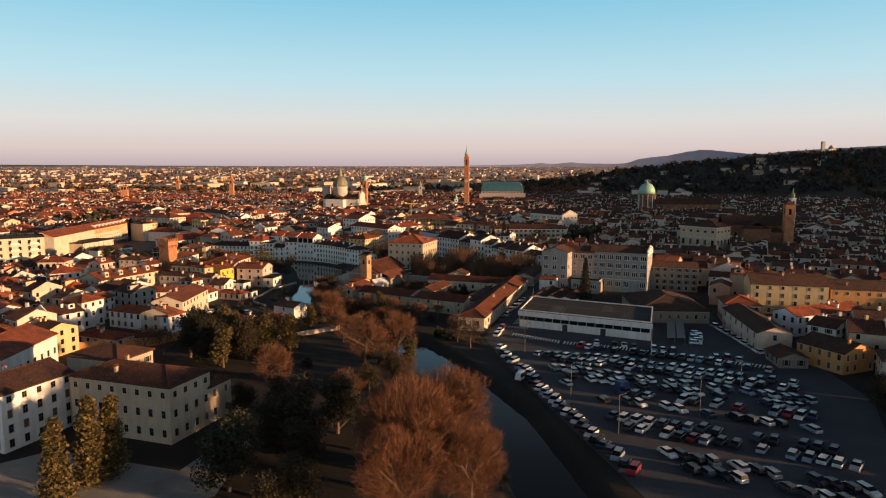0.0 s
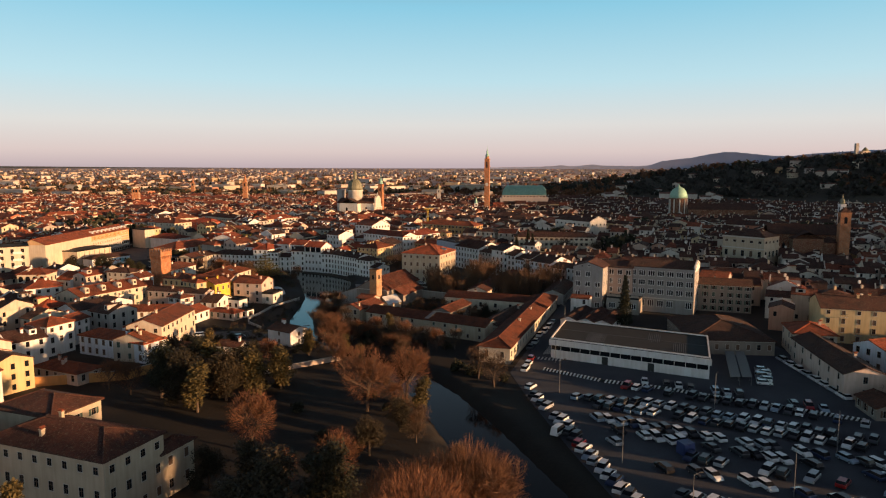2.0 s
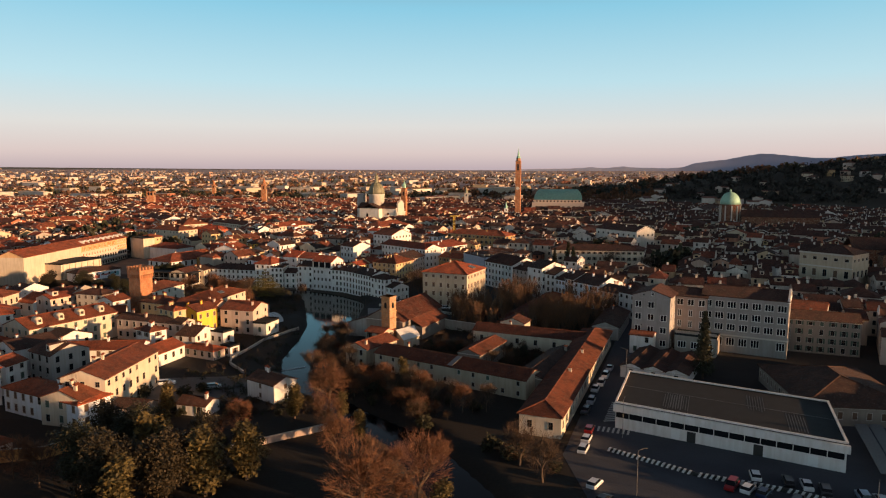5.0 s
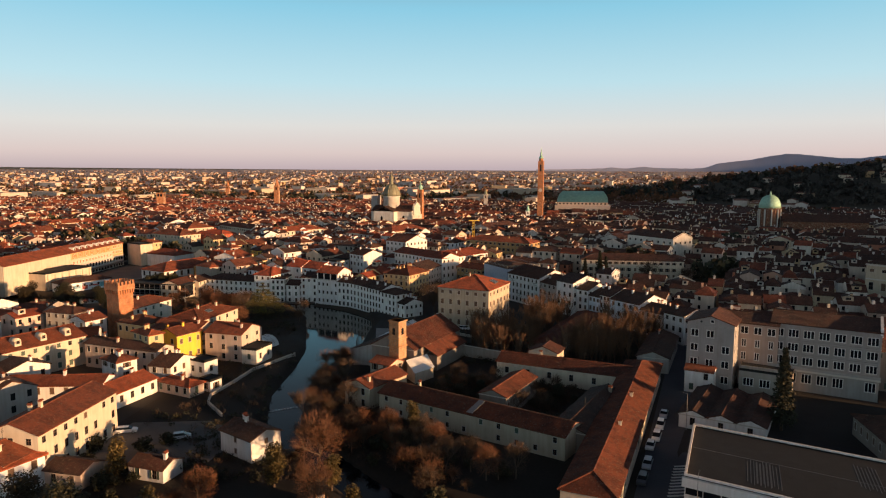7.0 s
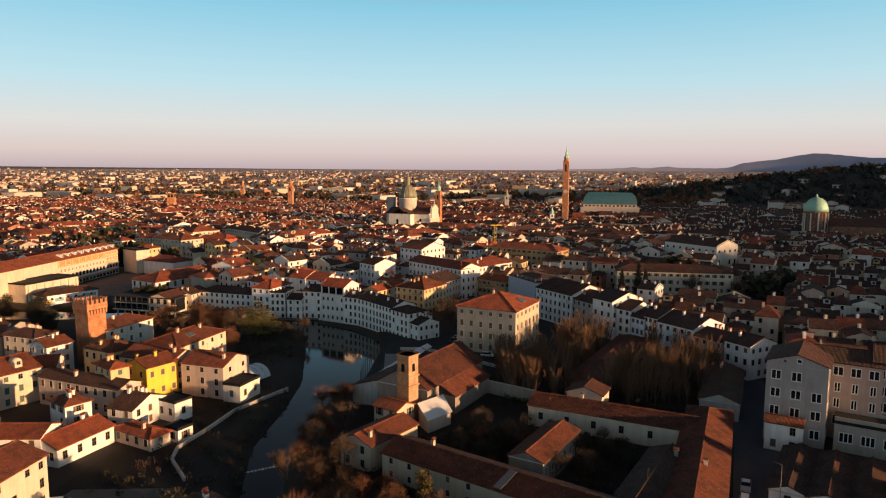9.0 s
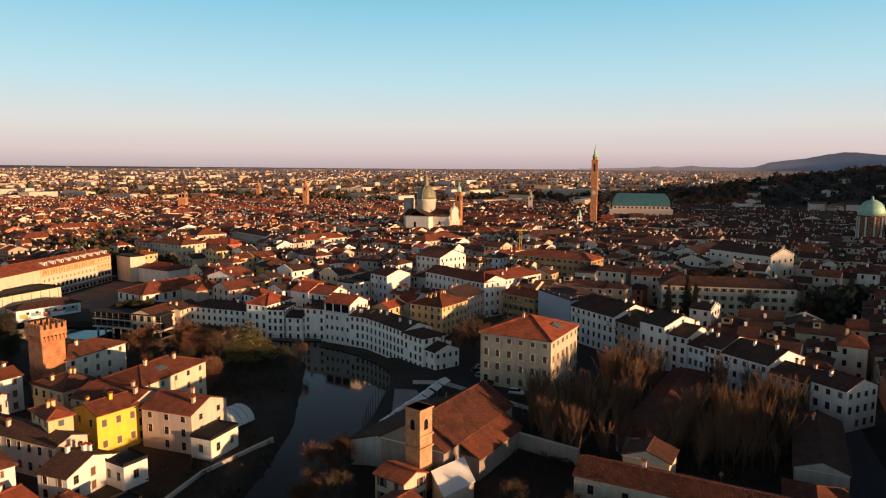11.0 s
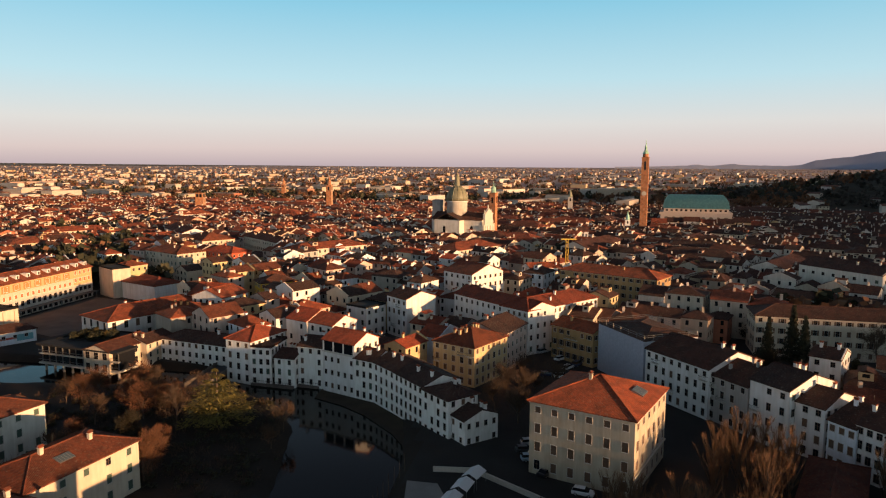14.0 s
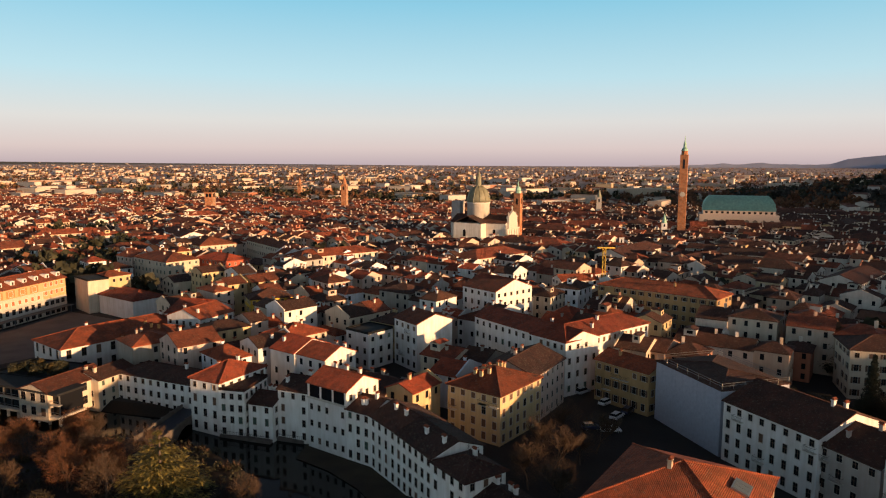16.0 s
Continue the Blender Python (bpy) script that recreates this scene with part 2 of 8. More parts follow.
# near black: the park's shade is put into the grass colour
M_GRASS = ground_mat("shaded_winter_grass", ((0.3, (0.009, 0.006, 0.003)), (0.5, (0.018, 0.012, 0.007)), (0.7, (0.034, 0.022, 0.012))), 0.06)
M_BANK = ground_mat("bank_grass", ((0.3, (0.02, 0.014, 0.008)), (0.7, (0.06, 0.042, 0.022))), 0.2)
# paving colour lowered to deepen the shade between the houses
M_PAVING = ground_mat("shaded_street_paving", ((0.3, (0.012, 0.0105, 0.0095)), (0.7, (0.03, 0.026, 0.024))), 0.12)
# pale mauve in place of haze over the distant ground
M_PLAIN = ground_mat("hazed_plain", ((0.3, (0.20, 0.15, 0.15)), (0.5, (0.31, 0.24, 0.24)), (0.7, (0.42, 0.34, 0.34))), 0.008)
M_WOODS = ground_mat("wooded_slope", ((0.3, (0.035, 0.031, 0.024)), (0.7, (0.095, 0.078, 0.054))), 0.03)
M_ASPHALT = ground_mat("asphalt", ((0.3, (0.042, 0.044, 0.055)), (0.7, (0.072, 0.076, 0.092))), 0.1)
M_YARD = ground_mat("worn_grey_tarmac", ((0.3, (0.085, 0.078, 0.072)), (0.7, (0.16, 0.148, 0.138))), 0.15)
M_GRAVEL = ground_mat("pale_gravel", ((0.3, (0.22, 0.205, 0.19)), (0.7, (0.38, 0.36, 0.335))), 0.15)
M_MARK = plain("road_paint", (0.5, 0.5, 0.48), 0.7, 0, 0.3)
M_WATER, _n, _l, _b = tree("river_water", 0.06)
_b.inputs["Base Color"].default_value = (0.005, 0.007, 0.008, 1)
_b.inputs["Specular IOR Level"].default_value = 0.14
bump(_n, _l, _b, noise_tex(_n, _l, 0.9, 4, coords(_n)), 0.12, 0.05)
M_CAR = paint("car_paint")
M_TYRE = plain("tyre_rubber", (0.025, 0.025, 0.025), 0.9)
M_RIM = plain("alloy_rim", (0.4, 0.4, 0.42), 0.35, 0.9)
M_BLUE = plain("blue_paint", (0.03, 0.05, 0.16), 0.5, 0, 0.3)
M_CRANE = plain("crane_yellow", (0.55, 0.36, 0.05), 0.5, 0, 0.2)
# this blue holds the haze in front of the mountains
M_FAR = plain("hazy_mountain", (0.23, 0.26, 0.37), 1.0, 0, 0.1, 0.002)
WHITE, CREAM, PINKISH = (0.77, 0.75, 0.74), (0.62, 0.53, 0.42), (0.60, 0.47, 0.40)
CHALK = (0.70, 0.66, 0.60)
FAWN = (0.50, 0.42, 0.32)
# white of the riverside row, brightened to stand for sky light on its fronts
SKYLIT_WHITE = (0.86, 0.85, 0.83)
# darker plaster tones that carry the hill's shade as well as stains
STAINED_SHADE, DUSKY = (0.36, 0.32, 0.28), (0.27, 0.23, 0.20)
YELLOW, YELLOWISH, OCHRE = (0.78, 0.50, 0.06), (0.62, 0.47, 0.26), (0.46, 0.30, 0.14)
ORANGE, RED, GREY, BLUISH = (0.66, 0.32, 0.11), (0.50, 0.10, 0.05), (0.42, 0.39, 0.37), (0.80, 0.83, 0.90)
TONE = {FAWN: "beige", SKYLIT_WHITE: "sky-brightened white", CHALK: "chalky white", STAINED_SHADE: "stained, shade-darkened grey", DUSKY: "stained, shade-darkened brown-grey", WHITE: "white", CREAM: "cream", PINKISH: "pale pink", YELLOW: "bright yellow", YELLOWISH: "pale yellow", OCHRE: "ochre", ORANGE: "orange", RED: "brick-red", GREY: "grey", BLUISH: "bluish white"}


# ---- building blocks ----
def finish(name, bm, mats):
    me = bpy.data.meshes.new(name)
    bm.normal_update()
    bm.to_mesh(me)
    bm.free()
    for m in mats if isinstance(mats, (list, tuple)) else [mats]:
        me.materials.append(m)
    return me


def put(name, me, parent=None, m=None, label="", color=None):
    ob = new(name, me)
    ob.parent = parent
    if m is not None:
        ob.matrix_basis = m
    if color:
        ob.color = (*color, 1)
    return tagged(ob, label)


def part(name, bm, mats, parent, label="", color=None, m=None):
    return put(name, finish(name, bm, mats), parent, m, label, color)


def thing(name, x, y, z=0, rot=0, label="", category="", group="", kind=""):
    ob = new(name)
    ob.empty_display_size = 0.5
    ob.matrix_basis = pose(x, y, z, 0, 0, rot)
    return tagged(ob, label, category, group, kind)


def box(bm, x0, x1, y0, y1, z0, z1, mi=0):
    v = [bm.verts.new((x, y, z)) for z in (z0, z1) for x, y in ((x0, y0), (x1, y0), (x1, y1), (x0, y1))]
    for f in ((0, 3, 2, 1), (4, 5, 6, 7), (0, 1, 5, 4), (1, 2, 6, 5), (2, 3, 7, 6), (3, 0, 4, 7)):
        bm.faces.new([v[i] for i in f]).material_index = mi
    return v


def poly(bm, pts, mi=0):
    f = bm.faces.new([bm.verts.new(p) for p in pts])
    f.material_index = mi
    return f


def slab(bm, tops, faces, t=0.22, mi=0):
    """A shell: the faces over the points tops, and the same t lower, closed along the rim."""
    a, b = [bm.verts.new(p) for p in tops], [bm.verts.new((p[0], p[1], p[2] - t)) for p in tops]
    edges = {}
    for f in faces:
        bm.faces.new([a[i] for i in f]).material_index = mi
        bm.faces.new([b[i] for i in reversed(f)]).material_index = mi
        for i, j in zip(f, f[1:] + f[:1]):
            edges[(i, j)] = 1
    for i, j in edges:
        if (j, i) not in edges:
            bm.faces.new([a[j], a[i], b[i], b[j]]).material_index = mi


def lathe(bm, rings, n=20, mi=0, x=0, y=0, cap=True):
    """A turned form: rings of (radius, z)."""
    rows = [[bm.verts.new((x + r * math.cos(2 * math.pi * i / n), y + r * math.sin(2 * math.pi * i / n), z)) for i in range(n)] for r, z in rings]
    for a, b in zip(rows, rows[1:]):
        for i in range(n):
            f = bm.faces.new((a[i], a[(i + 1) % n], b[(i + 1) % n], b[i]))
            f.material_index, f.smooth = mi, n > 10
    if cap:
        bm.faces.new(rows[-1]).material_index = mi
        bm.faces.new(rows[0][::-1]).material_index = mi


def rod(bm, a, b, r0, r1, n=4, mi=0):
    a, b = Vector(a), Vector(b)
    q = (b - a).to_track_quat("Z", "X")
    ra, rb = [[bm.verts.new(p + q @ Vector((r * math.cos(2 * math.pi * i / n), r * math.sin(2 * math.pi * i / n), 0))) for i in range(n)] for p, r in ((a, r0), (b, r1))]
    for i in range(n):
        bm.faces.new((ra[i], ra[(i + 1) % n], rb[(i + 1) % n], rb[i])).material_index = mi


def roof_mesh(w, d, rise, kind, axis, over=0.45):
    """A tiled roof over a w by d plan, its eaves at z 0: gable, hip or flat, the ridge along x or y."""
    bm = bmesh.new()
    turn = axis == "y"
    a, b = ((d, w) if turn else (w, d))
    X, Y = a / 2 + (over if kind == "hip" else over * 0.6), b / 2 + over
    drop = -rise * over / (b / 2)
    f = (lambda p: (-p[1], p[0], p[2])) if turn else (lambda p: p)
    if kind == "flat":
        box(bm, -w / 2 - 0.1, w / 2 + 0.1, -d / 2 - 0.1, d / 2 + 0.1, 0, 0.7)
        top = [f for f in bm.faces if f.calc_center_median().z > 0.69]
        bmesh.ops.inset_region(bm, faces=top, thickness=0.3)
        bmesh.ops.translate(bm, verts=list(top[0].verts), vec=(0, 0, -0.45))
        return bm
    in_ = min(b / 2 + over, X - 0.05) if kind == "hip" else 0
    top = rise + 0.12
    pts = [(-X, -Y, drop + 0.12), (X, -Y, drop + 0.12), (X, Y, drop + 0.12), (-X, Y, drop + 0.12), (-X + in_, 0, top), (X - in_, 0, top)]
    faces = [[0, 1, 5, 4], [2, 3, 4, 5]] + ([[1, 2, 5], [3, 0, 4]] if kind == "hip" else [])
    slab(bm, [f(p) for p in pts], faces)
    # ridge tiles
    ridges = [(pts[4], pts[5])] + ([(pts[0], pts[4]), (pts[3], pts[4]), (pts[1], pts[5]), (pts[2], pts[5])] if kind == "hip" else [])
    for p, q in ridges:
        if (Vector(p) - Vector(q)).length > 0.3:
            rod(bm, f(p), f(q), 0.16, 0.16, 6)
    return bm


def wall_mesh(w, d, h, rise, kind, axis, z0=0.0):
    bm = bmesh.new()
    v = box(bm, -w / 2, w / 2, -d / 2, d / 2, z0, h)
    if kind == "gable":
        for s in (-1, 1):
            p = [(s * w / 2, -d / 2, h), (s * w / 2, d / 2, h), (s * w / 2, 0, h + rise)] if axis == "x" else [(-w / 2, s * d / 2, h), (w / 2, s * d / 2, h), (0, s * d / 2, h + rise)]
            poly(bm, p)
    # a low plinth and an eaves band
    return bm


def window_mesh(w, h, style):
    """A window that looks along -y, one joined form: surround, sill, recessed panes with bars, and shutters by style."""
    bm = bmesh.new()
    x, z, p = w / 2, h / 2, 0.07
    xs = [-x - p, -x, -0.04, 0.04, x, x + p]
    zs = [-z - 0.14, -z, 0.1, 0.17, z, z + p]
    grid = {}

    def at(i, j, y):
        k = (i, j, y)
        if k not in grid:
            grid[k] = bm.verts.new((xs[i], y, zs[j]))
        return grid[k]

    for i in range(5):
        for j in range(5):
            rim = i in (0, 4) or j in (0, 4)
            y = -0.08 if rim else -0.015
            f = bm.faces.new([at(i, j, y), at(i + 1, j, y), at(i + 1, j + 1, y), at(i, j + 1, y)])
            f.material_index = 0 if rim else (2 if style == "closed" else (3 if i == 2 or j == 2 else 1))
    ring = [(1, j) for j in range(1, 5)] + [(i, 4) for i in range(2, 5)] + [(4, j) for j in range(3, 0, -1)] + [(i, 1) for i in range(3, 0, -1)]
    for (a, b), (c, d) in zip(ring, ring[1:]):
        bm.faces.new([at(a, b, -0.08), at(c, d, -0.08), at(c, d, -0.015), at(a, b, -0.015)])
    for i in range(5):
        for j, q in ((0, 0), (5, 0)):
            bm.faces.new([at(i, j, -0.08), at(i + 1, j, -0.08), at(i + 1, j, 0.0), at(i, j, 0.0)])
    for j in range(5):
        for i in (0, 5):
            bm.faces.new([at(i, j, -0.08), at(i, j + 1, -0.08), at(i, j + 1, 0.0), at(i, j, 0.0)])
    if style == "open":
        for i, s in ((0, -1), (5, 1)):
            e = [bm.verts.new((xs[i] + s * w * 0.48, y, zz)) for y in (-0.1, -0.03) for zz in (-z, z)]
            lo, hi = at(i, 1, -0.08), at(i, 4, -0.08)
            for f in ([lo, e[0], e[1], hi], [e[0], e[2], e[3], e[1]]):
                bm.faces.new(f).material_index = 2
    bmesh.ops.recalc_face_normals(bm, faces=bm.faces[:])
    return bm


WIN = {}


def window_of(style, green=False, w=1.05, h=1.65):
    key = (style, green, w, h)
    if key not in WIN:
        WIN[key] = finish("window", window_mesh(w, h, style), [M_SURROUND, M_GLASS, M_SHUT_G if green else M_SHUT, M_SHUT])
    return WIN[key]


FOOT = []  # plans already built on: x, y, half width, half depth, cos, sin


def claim(x, y, w, d, rot):
    FOOT.append((x, y, w / 2, d / 2, math.cos(radians(rot)), math.sin(radians(rot))))


def taken(x, y, r):
    for fx, fy, a, b, c, s in FOOT:
        dx, dy = x - fx, y - fy
        if abs(dx * c + dy * s) < a + r and abs(-dx * s + dy * c) < b + r:
            return True
    return False


def chimney_mesh():
    bm = bmesh.new()
    box(bm, -0.35, 0.35, -0.28, 0.28, -1.0, 0.9, 0)
    box(bm, -0.45, 0.45, -0.38, 0.38, 0.9, 1.0, 0)
    for s in (-0.2, 0.2):
        box(bm, s - 0.12, s + 0.12, -0.2, 0.2, 1.0, 1.25, 1)
    slab(bm, [(-0.5, -0.42, 1.3), (0.5, -0.42, 1.3), (0.5, 0.42, 1.3), (-0.5, 0.42, 1.3), (-0.5, 0, 1.5), (0.5, 0, 1.5)], [[0, 1, 5, 4], [2, 3, 4, 5]], 0.06, 1)
    return finish("chimney", bm, [M_WALL, M_TILE])


CHIMNEY = chimney_mesh()
NUMBER = {1: "one", 2: "two", 3: "three", 4: "four", 5: "five"}
rng = random.Random(7)


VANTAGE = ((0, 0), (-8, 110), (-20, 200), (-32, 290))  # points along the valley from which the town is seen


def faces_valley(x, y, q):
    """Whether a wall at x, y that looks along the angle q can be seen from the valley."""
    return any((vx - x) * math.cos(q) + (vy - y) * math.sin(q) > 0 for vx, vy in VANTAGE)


def tile_rows(w, d, rise, kind, over=0.45, gap=0.24166):
    """Rows of cover tiles down each slope of a w by d roof, its ridge along x: low three-sided ribs."""
    v, f = [], []
    X, Y = w / 2 + (over if kind == "hip" else over * 0.6), d / 2 + over
    drop, top = 0.12 - rise * over / (d / 2), rise + 0.12
    k = min(Y, X - 0.05) if kind == "hip" else 0

    def rib(a, b, side):
        i = len(v)
        for p in (a, b):
            v.extend([(p[0] - side[0], p[1] - side[1], p[2] + 0.005), (p[0], p[1], p[2] + 0.035), (p[0] + side[0], p[1] + side[1], p[2] + 0.005)])
        f.extend([(i, i + 3, i + 4, i + 1), (i + 1, i + 4, i + 5, i + 2), (i, i + 1, i + 2)])

    for s in (-1, 1):
        for n in range(int(2 * X / gap)):
            x = -X + (n + 0.5) * gap
            t = min(1.0, (X - abs(x)) / k) if k else 1.0
            rib((x, s * Y, drop), (x, s * Y * (1 - t), drop + (top - drop) * t), (0.085, 0))
        if k:
            for n in range(int(2 * Y / gap)):
                y = -Y + (n + 0.5) * gap
                t = 1 - abs(y) / Y
                rib((s * X, y, drop), (s * (X - k * t), y, drop + (top - drop) * t), (0, 0.085))
    me = bpy.data.meshes.new("tiling")
    me.from_pydata(v, [], f)
    return me


def house(x, y, w, d, rot, h, color=CREAM, roof="gable", axis="x", storeys=None, rise=None, tile=None, sides="flr", step=3.0, style=None, chimneys=None, note="", z0=-0.5, first=None, win=(1.05, 1.65), name="house", skip=(), base=0.0, rows=False, fire="", balconies=0, green=None):
    """A plastered town house: x, y the middle of its plan, front along local -y, h the eaves' height."""
    n = storeys or max(1, round(h / 3.1))
    span = d if axis == "x" else w
    rise = rise if rise is not None else (0 if roof == "flat" else span / 2 * 0.36)
    tile = tile or (M_FELT if roof == "flat" else rng.choice([M_TILE, M_TILE, M_TILE_DARK, M_TILE]))
    shape = {"gable": "pitched tiled roof", "hip": "hipped tiled roof", "flat": "flat roof"}[roof]
    top = thing(name, x, y, base, rot, f"{NUMBER.get(n, 'many')}-storey {TONE[color]} plastered house with a {shape}" + (" " + note if note else ""), "house")
    part("wall", wall_mesh(w, d, h, rise, roof, axis, z0), M_WALL, top, color=color)
    part("roof", roof_mesh(*((d, w) if axis == "y" else (w, d)), rise, roof, "x"), tile, top, m=pose(0, 0, h, 0, 0, 90 if axis == "y" else 0))
    if roof != "flat":
        bm = bmesh.new()
        box(bm, -w / 2 - 0.12, w / 2 + 0.12, -d / 2 - 0.12, -d / 2, h - 0.42, h - 0.2)
        part("cornice", bm, M_STONE, top)
    st = style or rng.choice(["open", "plain", "plain", "closed"])
    green = rng.random() < 0.35 if green is None else green
    fh = h / n
    for side in sides:
        length = w if side in "fb" else d
        q = radians(rot + {"f": -90, "b": 90, "r": 0, "l": 180}[side])
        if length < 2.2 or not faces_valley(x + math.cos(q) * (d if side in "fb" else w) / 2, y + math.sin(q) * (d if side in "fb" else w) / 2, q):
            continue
        k = max(1, int(length / step))
        for i in range(k):
            u = (i + 0.5) * length / k - length / 2
            for j in range(n):
                if (side, i, j) in skip or rng.random() < 0.04:
                    continue
                hh = min(win[1], fh * 0.6)
                if j == n - 1 and n > 2:
                    hh = min(hh, 1.25)
                z = fh * j + fh * 0.54
                m = {"f": pose(u, -d / 2, z), "b": pose(-u, d / 2, z, 0, 0, 180), "r": pose(w / 2, u, z, 0, 0, 90), "l": pose(-w / 2, -u, z, 0, 0, -90)}[side]
                s = st if rng.random() < 0.75 else rng.choice(["plain", "closed"])
                put("window", window_of(s, green, win[0], hh), top, m)
    for i in range(chimneys if chimneys is not None else rng.choice([1, 2, 2, 3])):
        if roof == "flat":
            break
        u, v = rng.uniform(-0.38, 0.38), rng.uniform(-0.3, 0.3)
        along, across = (u * w, v * d) if axis == "x" else (v * w, u * d)
        if roof == "hip":
            along *= 0.6
        z = h + rise * (1 - abs(v) * 2) + 0.25
        if roof == "hip":
            ex = w / 2 - abs(along) if axis == "x" else d / 2 - abs(across)
            z = min(z, h + rise * min(1, ex / (span / 2)) + 0.25)
        put("chimney", CHIMNEY, top, pose(along, across, z, 0, 0, rng.choice([0, 90])), color=color)
    if roof != "flat" and rng.random() < 0.4:
        bm = bmesh.new()
        rod(bm, (0, 0, -0.4), (0, 0, 2.4), 0.03, 0.03)
        for k in range(4):
            rod(bm, (-0.5 + 0.08 * k, 0, 1.6 + k * 0.22), (0.5 - 0.08 * k, 0, 1.6 + k * 0.22), 0.02, 0.02, 3)
        along = rng.uniform(-0.2, 0.2)
        part("antenna", bm, M_IRON, top, m=pose(along * w if axis == "x" else 0, 0 if axis == "x" else along * d, h + rise, 0, 0, rng.uniform(0, 180)))
    if rows and roof != "flat":
        me = tile_rows(*((d, w) if axis == "y" else (w, d)), rise, roof)
        me.materials.append(tile)
        tagged(put("tiling", me, top, pose(0, 0, h, 0, 0, 90 if axis == "y" else 0), "rows of curved cover tiles"), "rows of curved cover tiles", kind="stuff")
    for s in fire:
        # a parapet wall that rises over the gable
        bm = bmesh.new()
        X, Y = (d / 2, w / 2) if axis == "y" else (w / 2, d / 2)
        s_ = 1 if s == "r" else -1
        pts = [(-Y - 0.3, h - 0.6), (Y + 0.3, h - 0.6), (Y + 0.3, h + 0.28), (0, h + rise + 0.5), (-Y - 0.3, h + 0.28)]
        a, b = [[bm.verts.new((s_ * (X + o), p, z)) for p, z in pts] for o in (-0.12, 0.12)]
        bm.faces.new(a)
        bm.faces.new(b[::-1])
        for i in range(5):
            bm.faces.new((a[i], b[i], b[(i + 1) % 5], a[(i + 1) % 5]))
        bmesh.ops.recalc_face_normals(bm, faces=bm.faces[:])
        part("gable_parapet", bm, M_WALL, top, color=color, m=pose(0, 0, 0, 0, 0, 90 if axis == "y" else 0))
    for i in range(balconies):
        k = max(1, int(w / step))
        u, j = ((rng.randrange(k) + 0.5) * w / k - w / 2), rng.randrange(1, max(2, n))
        bm = bmesh.new()
        box(bm, -1.1, 1.1, -0.9, 0, -0.12, 0)
        bal = part("balcony", bm, M_STONE, top, m=pose(u, -d / 2 - 0.002, fh * j + 0.12))
        bm = bmesh.new()
        for a, b in (((-1.08, 0, 0.95), (-1.08, -0.87, 0.95)), ((-1.08, -0.87, 0.95), (1.08, -0.87, 0.95)), ((1.08, -0.87, 0.95), (1.08, 0, 0.95))):
            rod(bm, a, b, 0.035, 0.035)
        for m_ in range(12):
            rod(bm, (-1.08 + m_ * 0.196, -0.87, 0), (-1.08 + m_ * 0.196, -0.87, 0.95), 0.018, 0.018, 3)
        part("railing", bm, M_IRON, bal)
    claim(x, y, w, d, rot)
    return top


def row_house(a, b, d, h, *args, **kw):
    """A house whose front runs from a to b along the street."""
    w, rot = math.hypot(b[0] - a[0], b[1] - a[1]), math.atan2(b[1] - a[1], b[0] - a[0])
    return house((a[0] + b[0]) / 2 - math.sin(rot) * d / 2, (a[1] + b[1]) / 2 + math.cos(rot) * d / 2, round(w, 2), d, math.degrees(rot), h, *args, **kw)


# ---- ground, river, roads ----
RIVER = [(34, 20, 7.0), (26, 70, 7.0), (19, 115, 6.5), (13, 150, 6.5), (2, 180, 7.0), (-7, 205, 6.0), (-20, 230, 5.0), (-33, 243, 4.0), (-46, 257, 4.0), (-57, 269, 4.0), (-63.5, 293, 4.6), (-65, 313, 4.4), (-65.3, 328, 5.8), (-64.5, 343, 9.2), (-70, 374, 12.8), (-76, 395, 13.0), (-90, 410, 11.0), (-108, 416, 7.0), (-128, 417, 7.0), (-165, 415, 10.0), (-230, 408, 12.0), (-320, 412, 12.0)]
# last eight points lie out of view, raised to shade the hill and eastern town
RIDGE = [(130, 1420, 8), (230, 1330, 20), (330, 1290, 38), (470, 1240, 54), (720, 1130, 72), (900, 1045, 84), (1150, 900, 140), (1420, 560, 160), (1520, 150, 154), (1500, -150, 157), (1490, -215, 148), (1475, -300, 124), (1460, -420, 116), (1350, -650, 110)]
WATER_Z = -1.7


def along_line(pts, x, y):
    """The distance to a line of (x, y, value), and the value there."""
    best = (1e9, 0)
    for (ax, ay, av), (bx, by, bv) in zip(pts, pts[1:]):
        dx, dy = bx - ax, by - ay
        s = max(0, min(1, ((x - ax) * dx + (y - ay) * dy) / (dx * dx + dy * dy)))
        dist = math.hypot(x - ax - s * dx, y - ay - s * dy)
        if dist < best[0]:
            best = (dist, av + s * (bv - av))
    return best


def height(x, y):
    z = 0.0
    if -340 < x < 80 and 0 < y < 450:
        dist, hw = along_line(RIVER, x, y)
        hw -= 1.6
        if dist < hw + 3.6:
            z = -3.2 if dist < hw else -3.2 + 3.2 * ((dist - hw) / 3.6) ** 0.8
    if y > 700 and x > -100 or x > 700:
        dist, hh = along_line(RIDGE, x, y)
        z += hh * math.exp(-(dist / 210) ** 2)
        z += 78 * math.exp(-((x - 960) ** 2 + (y - 1720) ** 2) / (2 * 260 ** 2))
        z += 3 * math.exp(-(dist / 500) ** 2) * noise.noise((x / 90, y / 90, 0)) * min(1, hh / 40)
    r = math.hypot(x, y)
    if r > 1800:
        z += (r - 1800) / 3000 * 46
    return z


